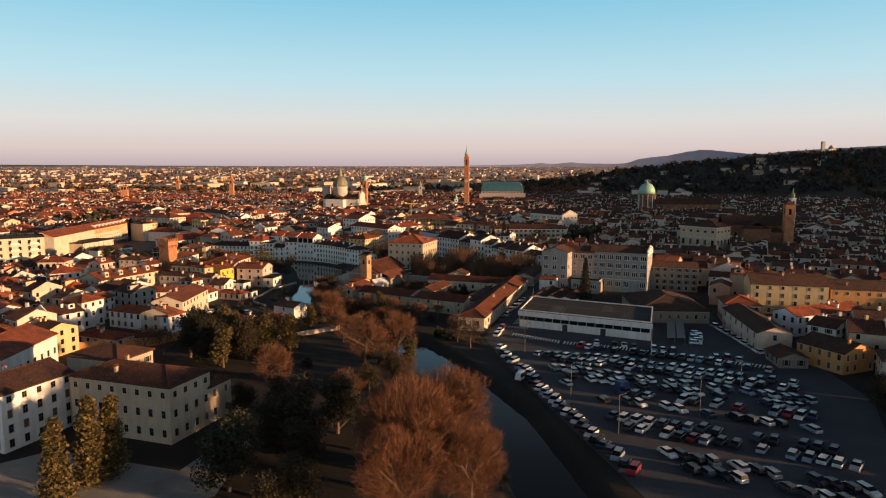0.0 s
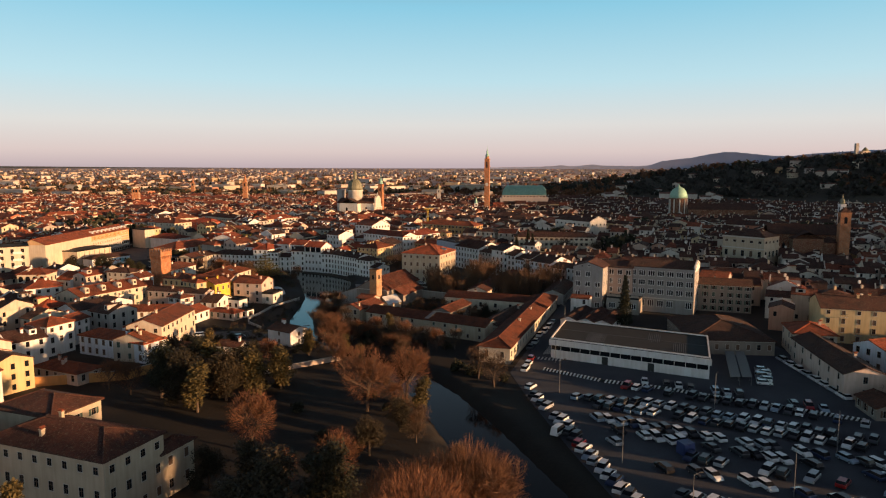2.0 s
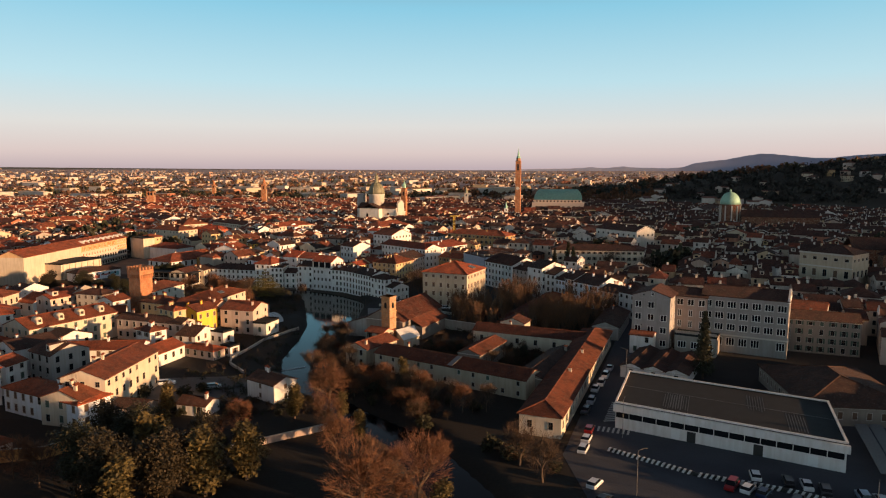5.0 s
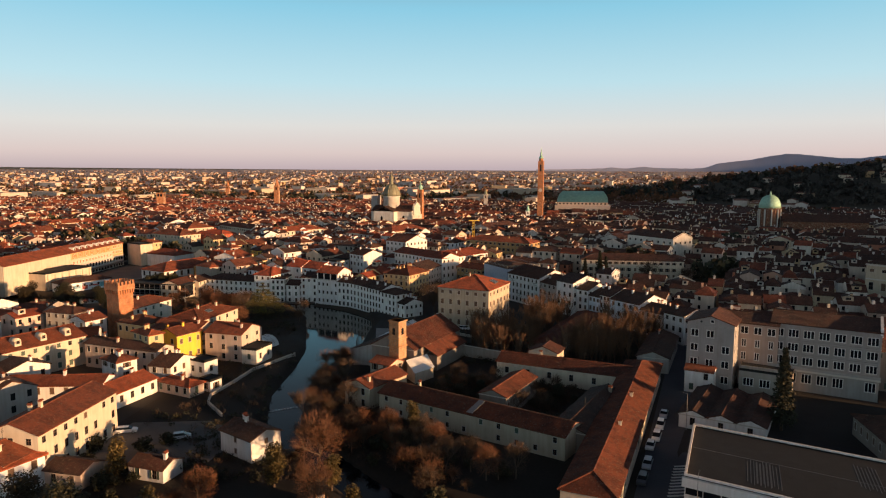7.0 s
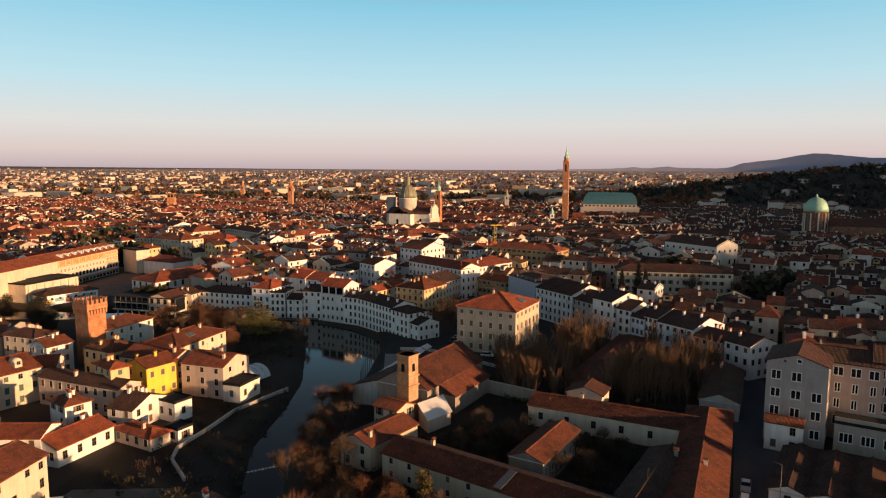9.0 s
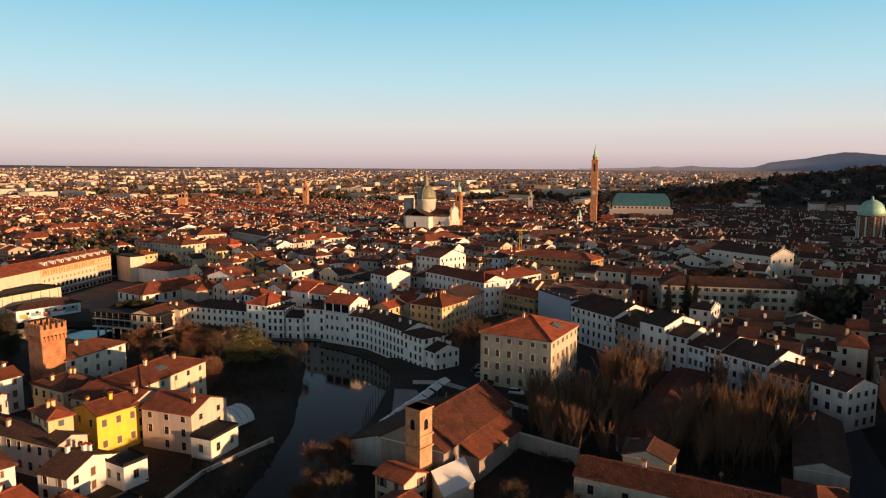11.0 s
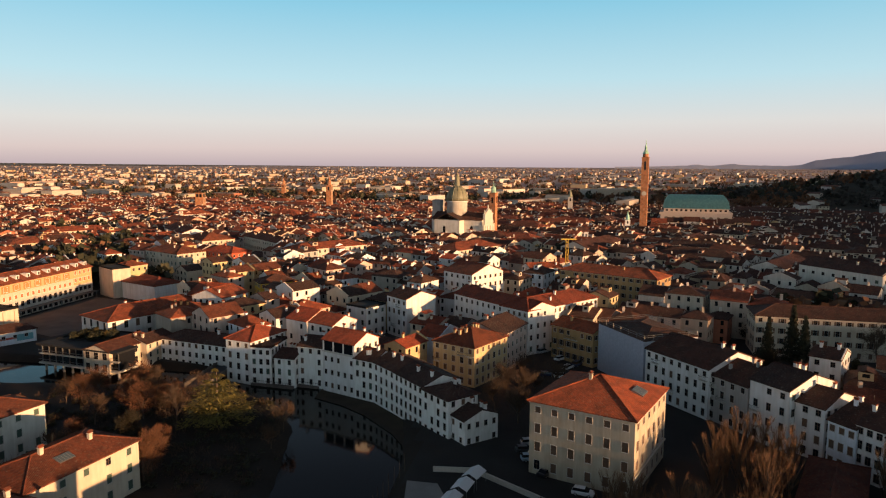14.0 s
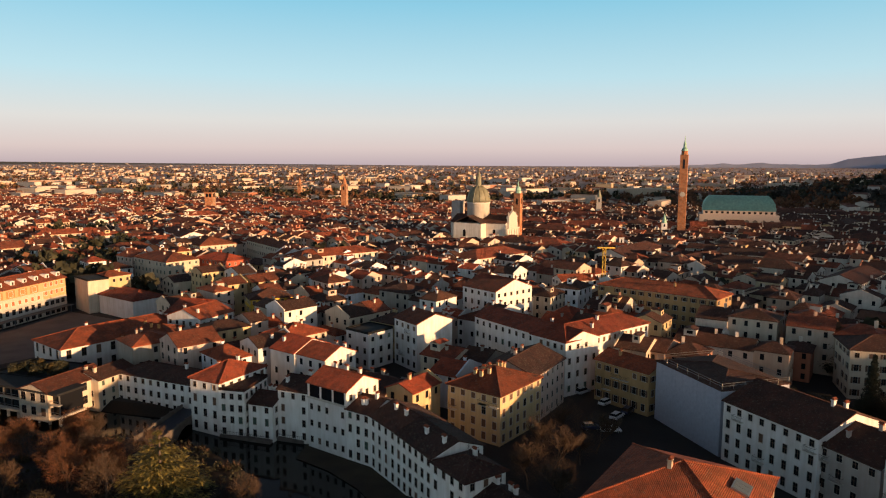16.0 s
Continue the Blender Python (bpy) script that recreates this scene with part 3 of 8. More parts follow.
def lines(lo, a, b, hi, fine):
    out = [a + i * fine for i in range(int((b - a) / fine) + 1)]
    s, v = fine, out[-1]
    while v < hi:
        s *= 1.12
        v += min(s, 160)
        out.append(min(v, hi))
    s, v = fine, a
    while v > lo:
        s *= 1.12
        v -= min(s, 160)
        out.insert(0, max(v, lo))
    return out


gx, gy = lines(-4950, -200, 130, 4950, 2.5), lines(-700, 20, 440, 4950, 2.5)
verts = [(x, y, height(x, y)) for y in gy for x in gx]
nx = len(gx)
quads, mats = [], []
for j in range(len(gy) - 1):
    for i in range(nx - 1):
        quads.append((j * nx + i, j * nx + i + 1, (j + 1) * nx + i + 1, (j + 1) * nx + i))
        x, y = (gx[i] + gx[i + 1]) / 2, (gy[j] + gy[j + 1]) / 2
        z = verts[j * nx + i][2]
        # beyond 1500 m the ground takes the haze-coloured plain
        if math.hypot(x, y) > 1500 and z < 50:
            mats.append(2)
        elif z > 6:
            mats.append(3)
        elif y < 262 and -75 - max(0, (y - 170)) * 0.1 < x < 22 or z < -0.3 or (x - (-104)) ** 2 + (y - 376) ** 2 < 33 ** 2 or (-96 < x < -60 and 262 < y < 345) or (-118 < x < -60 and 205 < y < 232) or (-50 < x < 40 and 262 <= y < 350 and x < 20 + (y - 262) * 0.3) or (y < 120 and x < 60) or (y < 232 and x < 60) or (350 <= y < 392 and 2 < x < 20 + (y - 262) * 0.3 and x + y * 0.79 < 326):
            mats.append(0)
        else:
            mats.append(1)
me = bpy.data.meshes.new("ground")
me.from_pydata(verts, [], quads)
me.polygons.foreach_set("material_index", mats)
me.polygons.foreach_set("use_smooth", [True] * len(quads))
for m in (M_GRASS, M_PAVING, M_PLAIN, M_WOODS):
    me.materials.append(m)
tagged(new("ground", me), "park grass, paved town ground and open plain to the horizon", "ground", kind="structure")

bm = bmesh.new()
prev = None
for k, (x, y, hw) in enumerate(RIVER):
    a, b = RIVER[max(0, k - 1)], RIVER[min(len(RIVER) - 1, k + 1)]
    d = Vector((b[0] - a[0], b[1] - a[1], 0)).normalized()
    nrm = Vector((-d.y, d.x, 0)) * (hw + 2.6)
    row = [bm.verts.new(Vector((x, y, WATER_Z)) + nrm * s) for s in (1, -1)]
    if prev:
        bm.faces.new((prev[0], prev[1], row[1], row[0]))
    prev = row
for f in bm.faces:
    if f.normal.z < 0:
        f.normal_flip()
tagged(new("water", finish("water", bm, M_WATER)), "dark still river water between grassy banks", "river", kind="structure")


def sheet(name, pts, z, mat, label, cat):
    bm = bmesh.new()
    f = poly(bm, [(x, y, z) for x, y in pts])
    bmesh.ops.triangulate(bm, faces=[f])
    for f in bm.faces:
        if f.normal.z < 0:
            f.normal_flip()
    return tagged(new(name, finish(name, bm, mat)), label, cat, kind="structure")


LOT = [(37, 100), (33, 118), (28, 140), (22, 168), (16, 200), (13, 222), (16, 232), (32, 262), (45, 262), (100, 262), (108, 205), (104, 160), (84, 120), (66, 96)]
sheet("car_park", LOT, 0.03, M_ASPHALT, "worn asphalt of the large car park", "car park")
sheet("road", [(15, 229), (40, 316), (60, 395), (67, 393), (50, 314), (31, 262), (25, 228)], 0.045, M_ASPHALT, "narrow asphalt street beside the long barn", "street")
sheet("yard", [(-79, 100), (-87, 124), (-79, 131), (-50, 122), (-46, 136), (-40, 136), (-40, 112), (-60, 100)], 0.05, M_GRAVEL, "pale gravel forecourt of the villa", "yard")
sheet("yard", [(-92, 240), (-92, 266), (-74, 269), (-63, 262), (-65, 247), (-78, 240)], 0.05, M_YARD, "small asphalt yard with a parked car", "yard")
sheet("schoolyard", [(-236, 458), (-203, 446), (-184, 492), (-202, 503), (-228, 510), (-238.5, 513)], 0.05, M_YARD, "grey tarmac yard before the institute", "yard")
sheet("square", [(-50, 352), (-37, 352), (-20, 362), (-32, 392), (-30, 440), (-24, 440), (-16, 395), (4, 372), (4, 352), (-20, 340)], 0.04, M_PAVING, "paved street by the river bend", "street")
sheet("bank", [(-92, 420), (-80, 414.5), (-73, 411), (-66, 404), (-57, 395), (-49, 387), (-46, 378), (-53.5, 374), (-58, 382), (-64, 391), (-74, 401), (-82, 406.5), (-91, 410.5)], -1.55, M_BANK, "dark winter grass bank below the riverside houses", "bank")
sheet("embankment", [(-52, 318), (-45, 318), (-40, 350), (-48, 366), (-54, 366), (-50, 345)], 0.05, M_GRAVEL, "pale gravel river embankment", "path")


# ---- houses ----
house(-66.5, 144.1, 26.2, 12.8, -18.6, 12.2, FAWN, 'hip', rise=2.2, storeys=3, step=3.2, win=(1.0, 1.6), rows=True, tile=M_TILE_DARK)
house(-90.9, 139.5, 16.9, 13.0, 70.7, 12.1, WHITE, 'gable', tile=M_TILE_DARK)
house(-117.6, 175.0, 26.6, 16.0, 92.6, 9.8, WHITE, 'gable', storeys=1)
house(-97.5, 247.2, 25.6, 11.0, 90.0, 9.7, CREAM, 'gable', tile=M_TILE_BROWN)
house(-98.7, 232.9, 8.2, 11.0, 80.2, 6.6, CREAM, 'gable')
house(-103.6, 282.0, 14.1, 9.0, 76.6, 4.0, WHITE, 'gable')
house(-109.9, 291.1, 7.6, 5.7, -30.7, 8.0, WHITE, 'hip', tile=M_TILE_BROWN)
house(-116.9, 307.8, 27.4, 6.8, -15.4, 7.3, PINKISH, 'gable')
house(-99.2, 299.8, 7.0, 11.3, -10.3, 5.1, WHITE, 'gable')
row_house((-104.4, 312.6), (-100.4, 321.0), 9.0, 9.0, YELLOW, 'gable', storeys=2, step=3.1, style='closed', green=False, tile=M_TILE_BROWN, win=(1.0, 1.5))
house(-108.5, 326.0, 17.0, 10.5, -12, 8.9, PINKISH, 'gable', storeys=3, step=4.0, tile=M_TILE_BROWN)
row_house((-98.8, 319.6), (-86.0, 317.1), 11.4, 8.7, PINKISH, 'gable', step=4.2, storeys=3, style='plain', tile=M_TILE_BROWN)
row_house((-85.6, 315.9), (-80.6, 314.8), 8.6, 4.4, CHALK, 'flat', storeys=1)
house(-111.3, 308.7, 9.1, 4.6, -32.3, 11.0, YELLOWISH, 'hip')
old_house = row_house((-105.6, 330.3), (-101.8, 352.8), 13.0, 9.5, CREAM, 'hip', storeys=3, tile=M_TILE_BROWN, step=4.0, style='closed', sides='fr', rows=True)
row_house((-137.4, 346.5), (-133.6, 366.0), 11.0, 9.6, CHALK, 'hip', storeys=3, step=3.6, tile=M_TILE_BROWN, balconies=1)
house(-154.1, 335.1, 12.0, 7.7, -12.0, 11.0, CREAM, 'hip')
mansion = row_house((-145.2, 283.5), (-132.6, 311.3), 14.0, 8.8, CREAM, 'gable', storeys=3, step=3.3, tile=M_TILE, style='closed')
row_house((-149.6, 430.2), (-121.8, 425.0), 10.5, 8.3, SKYLIT_WHITE, 'hip', storeys=3, base=-1.6, step=2.5, win=(0.9, 1.45), style='plain', tile=M_TILE_DARK)
row_house((-158.5, 425.0), (-150.0, 424.0), 12.0, 7.6, CREAM, 'gable', axis="y", storeys=3, base=-1.2, style='plain', win=(0.8, 1.5), tile=M_TILE_DARK)
row_house((-121.2, 419.4), (-112.5, 417.2), 15.0, 12.5, SKYLIT_WHITE, 'hip', storeys=4, base=-1.6, step=2.5, win=(1.0, 1.75), style='plain', tile=M_TILE_RED)
row_house((-112.5, 417.2), (-106.4, 417.3), 11.0, 10.8, SKYLIT_WHITE, 'flat', storeys=4, base=-1.6, step=1.9, win=(0.9, 1.5), style='plain', tile=M_TILE_DARK)
row_house((-105.6, 417.6), (-99.4, 417.0), 8.5, 8.4, SKYLIT_WHITE, 'gable', storeys=3, base=-1.6, step=2.2, win=(0.85, 1.6), style='plain', tile=M_TILE_DARK)
row_house((-99.2, 419.2), (-91.2, 417.9), 10.0, 11.7, SKYLIT_WHITE, 'gable', storeys=4, base=-1.6, step=2.4, win=(0.85, 1.5), style='plain', tile=M_TILE_DARK)
row_house((-80.5, 412.7), (-74.4, 410.3), 9.7, 11.1, SKYLIT_WHITE, 'gable', storeys=4, base=-1.6, step=1.9, win=(0.85, 1.6), style='plain', tile=M_TILE_DARK)
row_house((-74.4, 410.3), (-66.8, 403.2), 10.7, 11.1, SKYLIT_WHITE, 'gable', storeys=4, base=-1.6, step=2.1, win=(0.85, 1.7), style='plain', tile=M_TILE_DARK)
row_house((-66.8, 403.2), (-57.4, 393.7), 10.7, 11.0, SKYLIT_WHITE, 'gable', storeys=4, base=-1.6, step=2.2, win=(0.9, 1.8), style='plain', tile=M_TILE_DARK)
row_house((-57.4, 393.7), (-50.2, 387.2), 8.4, 10.5, SKYLIT_WHITE, 'hip', storeys=4, base=-1.6, step=2.2, win=(0.9, 1.7), style='plain', tile=M_TILE_DARK)
row_house((-62.6, 428.6), (-50.0, 422.8), 17.0, 11.2, YELLOWISH, 'hip', storeys=4, step=2.6, style='closed', rows=True, balconies=4, tile=M_TILE_BROWN, chimneys=8)
claim(-45, 407, 18, 28, -45)
row_house((-50.0, 388.4), (-46.0, 384.4), 9.0, 6.6, SKYLIT_WHITE, 'gable', storeys=2, base=-1.0, step=2.0, win=(0.8, 1.2), style='plain', tile=M_TILE_DARK)
house(-48.0, 447.6, 14.0, 18.0, -18.6, 11.6, PINKISH, 'gable', 'y', storeys=4, tile=M_TILE_DARK, step=2.6, style='plain', win=(0.8, 1.4))
row_house((-90.1, 476.6), (-80.9, 468.7), 12.5, 14.2, WHITE, 'gable', storeys=4, step=2.7, style='plain', balconies=2, tile=M_TILE_BROWN, sides='f')
claim(-90, 466, 18, 12, -40)
house(-48.7, 474.9, 38.0, 12.0, -41.7, 14.5, WHITE, 'gable', storeys=4, step=2.9, style='plain', win=(0.9, 1.6), tile=M_TILE_RED)
house(-32.3, 475.8, 36.0, 12.0, 52.6, 14.5, WHITE, 'hip', storeys=4, step=2.4, win=(0.95, 2.0), rise=2.6, style='closed', green=False, tile=M_TILE_RED)
house(-66.1, 521.5, 16.5, 18.0, -36.0, 17.0, WHITE, 'gable', tile=M_TILE_RED)
house(-41.4, 580.2, 16.7, 10.0, 26.8, 11.0, WHITE, 'gable')
hotel = house(-18.1, 381.0, 20.6, 21.4, -20.5, 14.8, FAWN, 'hip', storeys=4, step=3.4, style='closed', win=(1.15, 1.85), green=False, tile=M_TILE)
row_house((-31.0, 458.5), (-18.5, 448.5), 10.0, 10.6, OCHRE, 'gable', step=2.6, balconies=3, style='open')
row_house((-5.2, 427.8), (7.7, 411.0), 18.0, 12.5, WHITE, 'gable', rise=3.2, step=2.5, rows=True, balconies=3, tile=M_TILE_DARK, style='plain', win=(0.95, 1.7))
row_house((7.9, 412.6), (14.7, 403.2), 16.0, 11.2, GREY, 'gable', rise=2.8, step=2.5, balconies=2, tile=M_TILE_DARK)
row_house((14.8, 402.2), (20.8, 394.6), 15.0, 13.6, WHITE, 'gable', rise=2.6, step=2.5, balconies=4, tile=M_TILE_DARK, style='plain')
row_house((21.0, 397.0), (26.6, 391.2), 13.0, 11.4, WHITE, 'gable', step=2.5, tile=M_TILE_DARK, style='plain')
row_house((26.7, 389.6), (30.2, 384.8), 15.0, 10.0, BLUISH, 'gable', step=1.7, tile=M_TILE_DARK, style='closed')
row_house((30.3, 385.6), (33.7, 381.4), 15.0, 11.0, WHITE, 'gable', step=1.7, tile=M_TILE_DARK, style='plain')
row_house((33.8, 380.6), (42.5, 369.6), 15.0, 10.4, BLUISH, 'gable', rise=2.8, step=2.5, balconies=1, tile=M_TILE_DARK)
row_house((42.6, 368.4), (48.6, 360.0), 11.0, 9.0, PINKISH, 'gable', step=2.5, tile=M_TILE_DARK)
row_house((49.0, 359.4), (54.0, 352.0), 11.0, 10.0, WHITE, 'gable', step=2.5, tile=M_TILE_DARK)
house(58.0, 480.2, 50.8, 14.0, -2.8, 13.0, CREAM, 'hip', tile=M_TILE_DARK)
row_house((70.5, 565.0), (92.2, 535.8), 17, 18.0, CHALK, 'gable', storeys=3, step=4.2, win=(1.3, 2.6), style='plain', fire='r', tile=M_TILE_DARK, sides='fr')
house(-9.1, 535.2, 43.1, 14.0, -28.0, 16.0, OCHRE, 'hip')
house(133.2, 264.5, 27.0, 17.0, -15.0, 11.6, YELLOWISH, 'gable', storeys=4, step=4.2, sides='fr', style='closed', tile=M_TILE_DARK, balconies=3)
house(157.5, 257.0, 22.0, 14.0, -15.0, 10.8, ORANGE, 'gable', storeys=3, step=3.6, sides='f', tile=M_TILE_DARK)
house(101.8, 220.0, 37.0, 10, -96.8, 6.6, PINKISH, 'gable', storeys=2, tile=M_TILE_OLD, step=5.5, chimneys=1)
house(98.5, 192.0, 10, 8, -95, 3.0, DUSKY, 'gable', storeys=1, tile=M_TILE_OLD, chimneys=0)
house(119.2, 207.7, 8.3, 10.0, -53.1, 8.0, WHITE, 'gable')
house(111.1, 190.0, 15.0, 12.0, -67.4, 6.0, ORANGE, 'gable')
house(-174.7, 462.4, 17.5, 41.5, -24.4, 8.2, WHITE, 'hip', axis="y", storeys=2, step=4.0, win=(1.3, 2.4), tile=M_TILE)
row_house((-166.5, 453.4), (-152.7, 457.2), 10.5, 9.6, ORANGE, 'hip', storeys=3, step=3.2)
row_house((-222.6, 578.0), (-201.3, 569.2), 13.0, 14.0, RED, 'hip', storeys=4, step=3.0, style='closed', tile=M_TILE_RED)
claim(-210, 560, 26, 16, -22)
row_house((-254.0, 573.0), (-227.0, 560.0), 17.0, 14.0, CREAM, 'hip', storeys=4, step=3.2, style='closed', tile=M_TILE_BROWN, chimneys=6, balconies=3)
row_house((-268.0, 578.0), (-256.0, 574.0), 13.0, 13.5, PINKISH, 'gable', storeys=4, tile=M_TILE_BROWN, style='closed')
claim(-240, 553, 34, 14, -25)
row_house((-246.1, 667.3), (-201.8, 629.3), 14.0, 12.5, CREAM, 'gable', storeys=3, step=3.4, style='plain', tile=M_TILE_BROWN, chimneys=16, sides='fr')
row_house((-319.7, 688.4), (-283.5, 654.0), 16.0, 14.5, WHITE, 'gable', storeys=3, step=3.6, style='plain', tile=M_TILE_BROWN, sides='fr')
row_house((-282.0, 652.4), (-257.7, 634.8), 22.0, 12.0, CREAM, 'hip', storeys=3, step=3.2, style='plain', tile=M_TILE, sides='fr')
claim(-232, 632, 62, 16, -40)
row_house((-149.5, 467.5), (-146.5, 481.5), 14.0, 12.0, WHITE, 'gable', storeys=3, step=2.8, style='plain', tile=M_TILE, sides='fl', win=(1.0, 1.8))
row_house((-126.8, 462.8), (-117.6, 457.7), 16.0, 10.0, CREAM, 'hip', storeys=3, step=2.6, tile=M_TILE_RED, chimneys=4)
row_house((-103.7, 472.0), (-95.2, 467.7), 10.0, 10.5, WHITE, 'flat', storeys=3, step=2.6)
row_house((-225.5, 514.5), (-203.0, 505.4), 14.0, 7.6, WHITE, 'hip', storeys=1, tile=M_TILE_RED, sides='', chimneys=0)
row_house((34.1, 427.0), (40.2, 423.4), 9.0, 13.2, WHITE, 'gable', storeys=4, step=2.8, tile=M_TILE_DARK, style='plain', fire='r')
row_house((50.5, 527.0), (81.0, 508.0), 11.0, 10.5, GREY, 'gable', storeys=3, tile=M_TILE_DARK, style='plain')
claim(58, 457, 62, 30, -2.8)
claim(14, 458, 26, 26, -35)
row_house((-157.0, 507.5), (-150.6, 500.0), 15.0, 11.8, YELLOW, 'hip', storeys=4, step=2.4, style='closed')
house(-105.3, 236.2, 27.5, 8.3, -22.8, 6.0, BLUISH, 'hip')
house(-129.2, 239.0, 9.3, 9.0, 69.2, 9.6, WHITE, 'hip')
house(-130.0, 251.7, 6.9, 8.0, 83.0, 8.0, WHITE, 'gable')
house(-169.7, 299.0, 12.4, 11.0, 40.1, 10.5, WHITE, 'hip')
house(-108.6, 212.7, 17.0, 7.4, -23.1, 3.5, PINKISH, 'hip')
house(-117.1, 276.6, 23.9, 8.0, 8.9, 6.0, WHITE, 'gable')
house(107.6, 246.1, 14.2, 12.0, -102.6, 7.5, CREAM, 'hip')
house(105.9, 322.0, 10.9, 12.0, -29.1, 12.0, GREY, 'gable')
house(-58.4, 253.2, 10.5, 7.4, -32.6, 4.8, WHITE, 'gable', storeys=2, tile=M_TILE_OLD, step=5.5, win=(0.8, 1.1), sides='fr')
house(-141.1, 319.4, 12.9, 10.0, 23.9, 7.0, WHITE, 'gable')
house(104.5, 311.1, 22, 10.0, -18, 11.0, DUSKY, 'gable', tile=M_TILE_DARK)
house(129.7, 232.9, 30.9, 10.0, 20.3, 7.0, BLUISH, 'gable')


# the low white hall by the car park, with its strip of windows
W, D = 45.4, 25.4
white = thing("market_hall", 52.4, 238.9, 0, -26.8, "long low white hall with a flat grey felt roof", "building")
bm = bmesh.new()
box(bm, -W / 2, W / 2, -D / 2, D / 2, -0.3, 5.5)
part("wall", bm, M_WALL, white, color=WHITE)
part("roof", roof_mesh(W, D, 0, "flat", "x"), M_FELT, white, "patched grey felt roof", m=pose(0, 0, 5.5))
bm = bmesh.new()
box(bm, -W / 2 - 0.5, W / 2 + 0.5, -D / 2 - 0.7, -D / 2, 4.1, 5.75)
part("fascia", bm, M_WALL, white, "broad white fascia", WHITE)
for i in range(15):
    bm = bmesh.new()
    box(bm, -1.42, 1.42, -0.05, 0.0, 0, 1.35)
    part("window", bm, M_GLASS, white, m=pose(-W / 2 + 1.6 + i * 3.0, -D / 2, 2.6))
for i in (4, 5, 9, 12):
    bm = bmesh.new()
    box(bm, -0.9, 0.9, -0.06, 0, 0, 2.3)
    part("door", bm, M_IRON if i % 2 else M_WHITE, white, m=pose(-W / 2 + 0.1 + i * 3.3, -D / 2, 0.05))
claim(52.4, 238.9, W + 4, D + 4, -26.8)

# three brick sheds with white gables behind it
for i in range(3):
    q = radians(-26)
    house(34.7 + (i + 0.5) * 6.1 * math.cos(q) - 11 * math.sin(q), 276.9 + (i + 0.5) * 6.1 * math.sin(q) + 11 * math.cos(q), 6.05, 22, -26, 3.4, WHITE, "gable", "y", 1, tile=M_TILE_DARK, sides="f", chimneys=0, step=5)
house(84, 259, 25, 33, -4, 4.6, DUSKY, "hip", "y", 1, rise=3.6, tile=M_TILE_OLD, sides="fl", chimneys=0)
house(46.6, 303.8, 7.2, 4.6, -25, 6.2, WHITE, "gable", "x", 2, sides="fl", chimneys=0)


def casement_mesh(w, h, n):
    """A white-framed window of n panes that looks along -y, set in a shallow stone surround."""
    bm = bmesh.new()
    x, z = w / 2, h / 2
    for a0, a1, b0, b1 in ((-x - 0.12, -x, -z - 0.12, z + 0.12), (x, x + 0.12, -z - 0.12, z + 0.12), (-x, x, z, z + 0.12), (-x - 0.06, x + 0.06, -z - 0.16, -z)):
        box(bm, a0, a1, -0.12, 0, b0, b1, 0)
    for i in range(n):
        x0, x1 = -x + i * w / n, -x + (i + 1) * w / n
        for a0, a1, b0, b1 in ((x0, x0 + 0.09, -z, z), (x1 - 0.09, x1, -z, z), (x0 + 0.09, x1 - 0.09, -z, -z + 0.09), (x0 + 0.09, x1 - 0.09, z - 0.09, z)):
            box(bm, a0, a1, -0.07, 0, b0, b1, 2)
        poly(bm, [(x0, -0.03, -z), (x1, -0.03, -z), (x1, -0.03, z), (x0, -0.03, z)], 1)
    return finish("window", bm, [M_SURROUND, M_GLASS, M_WHITE])


# school grey set darker to hold the hill's shade
M_SCHOOL = (0.36, 0.34, 0.33)
CASE = {k: casement_mesh(*k) for k in ((2.5, 2.1, 3), (1.9, 2.0, 2), (1.15, 2.1, 2), (2.4, 2.5, 3), (0.9, 0.9, 1))}


def school_wing(x, y, w, d, h, roof, axis, label, tint, cols, rows, case, lines=()):
    """One wing: walls, tiled roof, cornice, and rows of casements (height, columns, kind) along the front."""
    top = thing("school", x, y, 0, -25, label, "school")
    rise = (d if axis == "x" else w) / 2 * 0.32
    part("wall", wall_mesh(w, d, h, rise, roof, axis, -0.5), M_WALL, top, color=tint)
    part("roof", roof_mesh(w, d, rise, roof, axis, 0.5), M_TILE_DARK, top, "brown tiled roof", m=pose(0, 0, h))
    for z in lines:
        bm = bmesh.new()
        box(bm, -w / 2 - 0.1, w / 2 + 0.1, -0.22, 0, -0.18, 0.12)
        part("string_course", bm, M_WALL, top, color=tint, m=pose(0, -d / 2, z))
    for z, skip, key in rows:
        for i in range(cols):
            if i not in skip:
                put("window", CASE[key], top, pose(-w / 2 + (i + 0.5) * w / cols, -d / 2, z))
    for z, skip, key in rows:
        for k in range(max(1, int(d / 5))):
            put("window", CASE[case], top, pose(w / 2, -d / 2 + 2.5 + k * 4.6, z, 0, 0, 90))
    claim(x, y, w, d, -25)
    return top


gab = school_wing(52.5, 313, 12.0, 14, 18.0, "gable", "y", "four-storey grey-white gabled school block", M_SCHOOL, 3, [(15.0, (2,), (1.9, 2.0, 2)), (11.0, (), (1.9, 2.0, 2)), (7.0, (), (1.9, 2.0, 2)), (2.8, (0,), (1.9, 2.0, 2))], (1.15, 2.1, 2), (17.2,))
put("window", CASE[(0.9, 0.9, 1)], gab, pose(0.4, -7.0, 18.5))
bm = bmesh.new()
lathe(bm, [(0.28, -0.05), (0.28, 0.06)], 12)
part("vent", bm, M_IRON, gab, "round dark gable vent", m=pose(-2.4, -7.02, 18.2, 90, 0, 0))
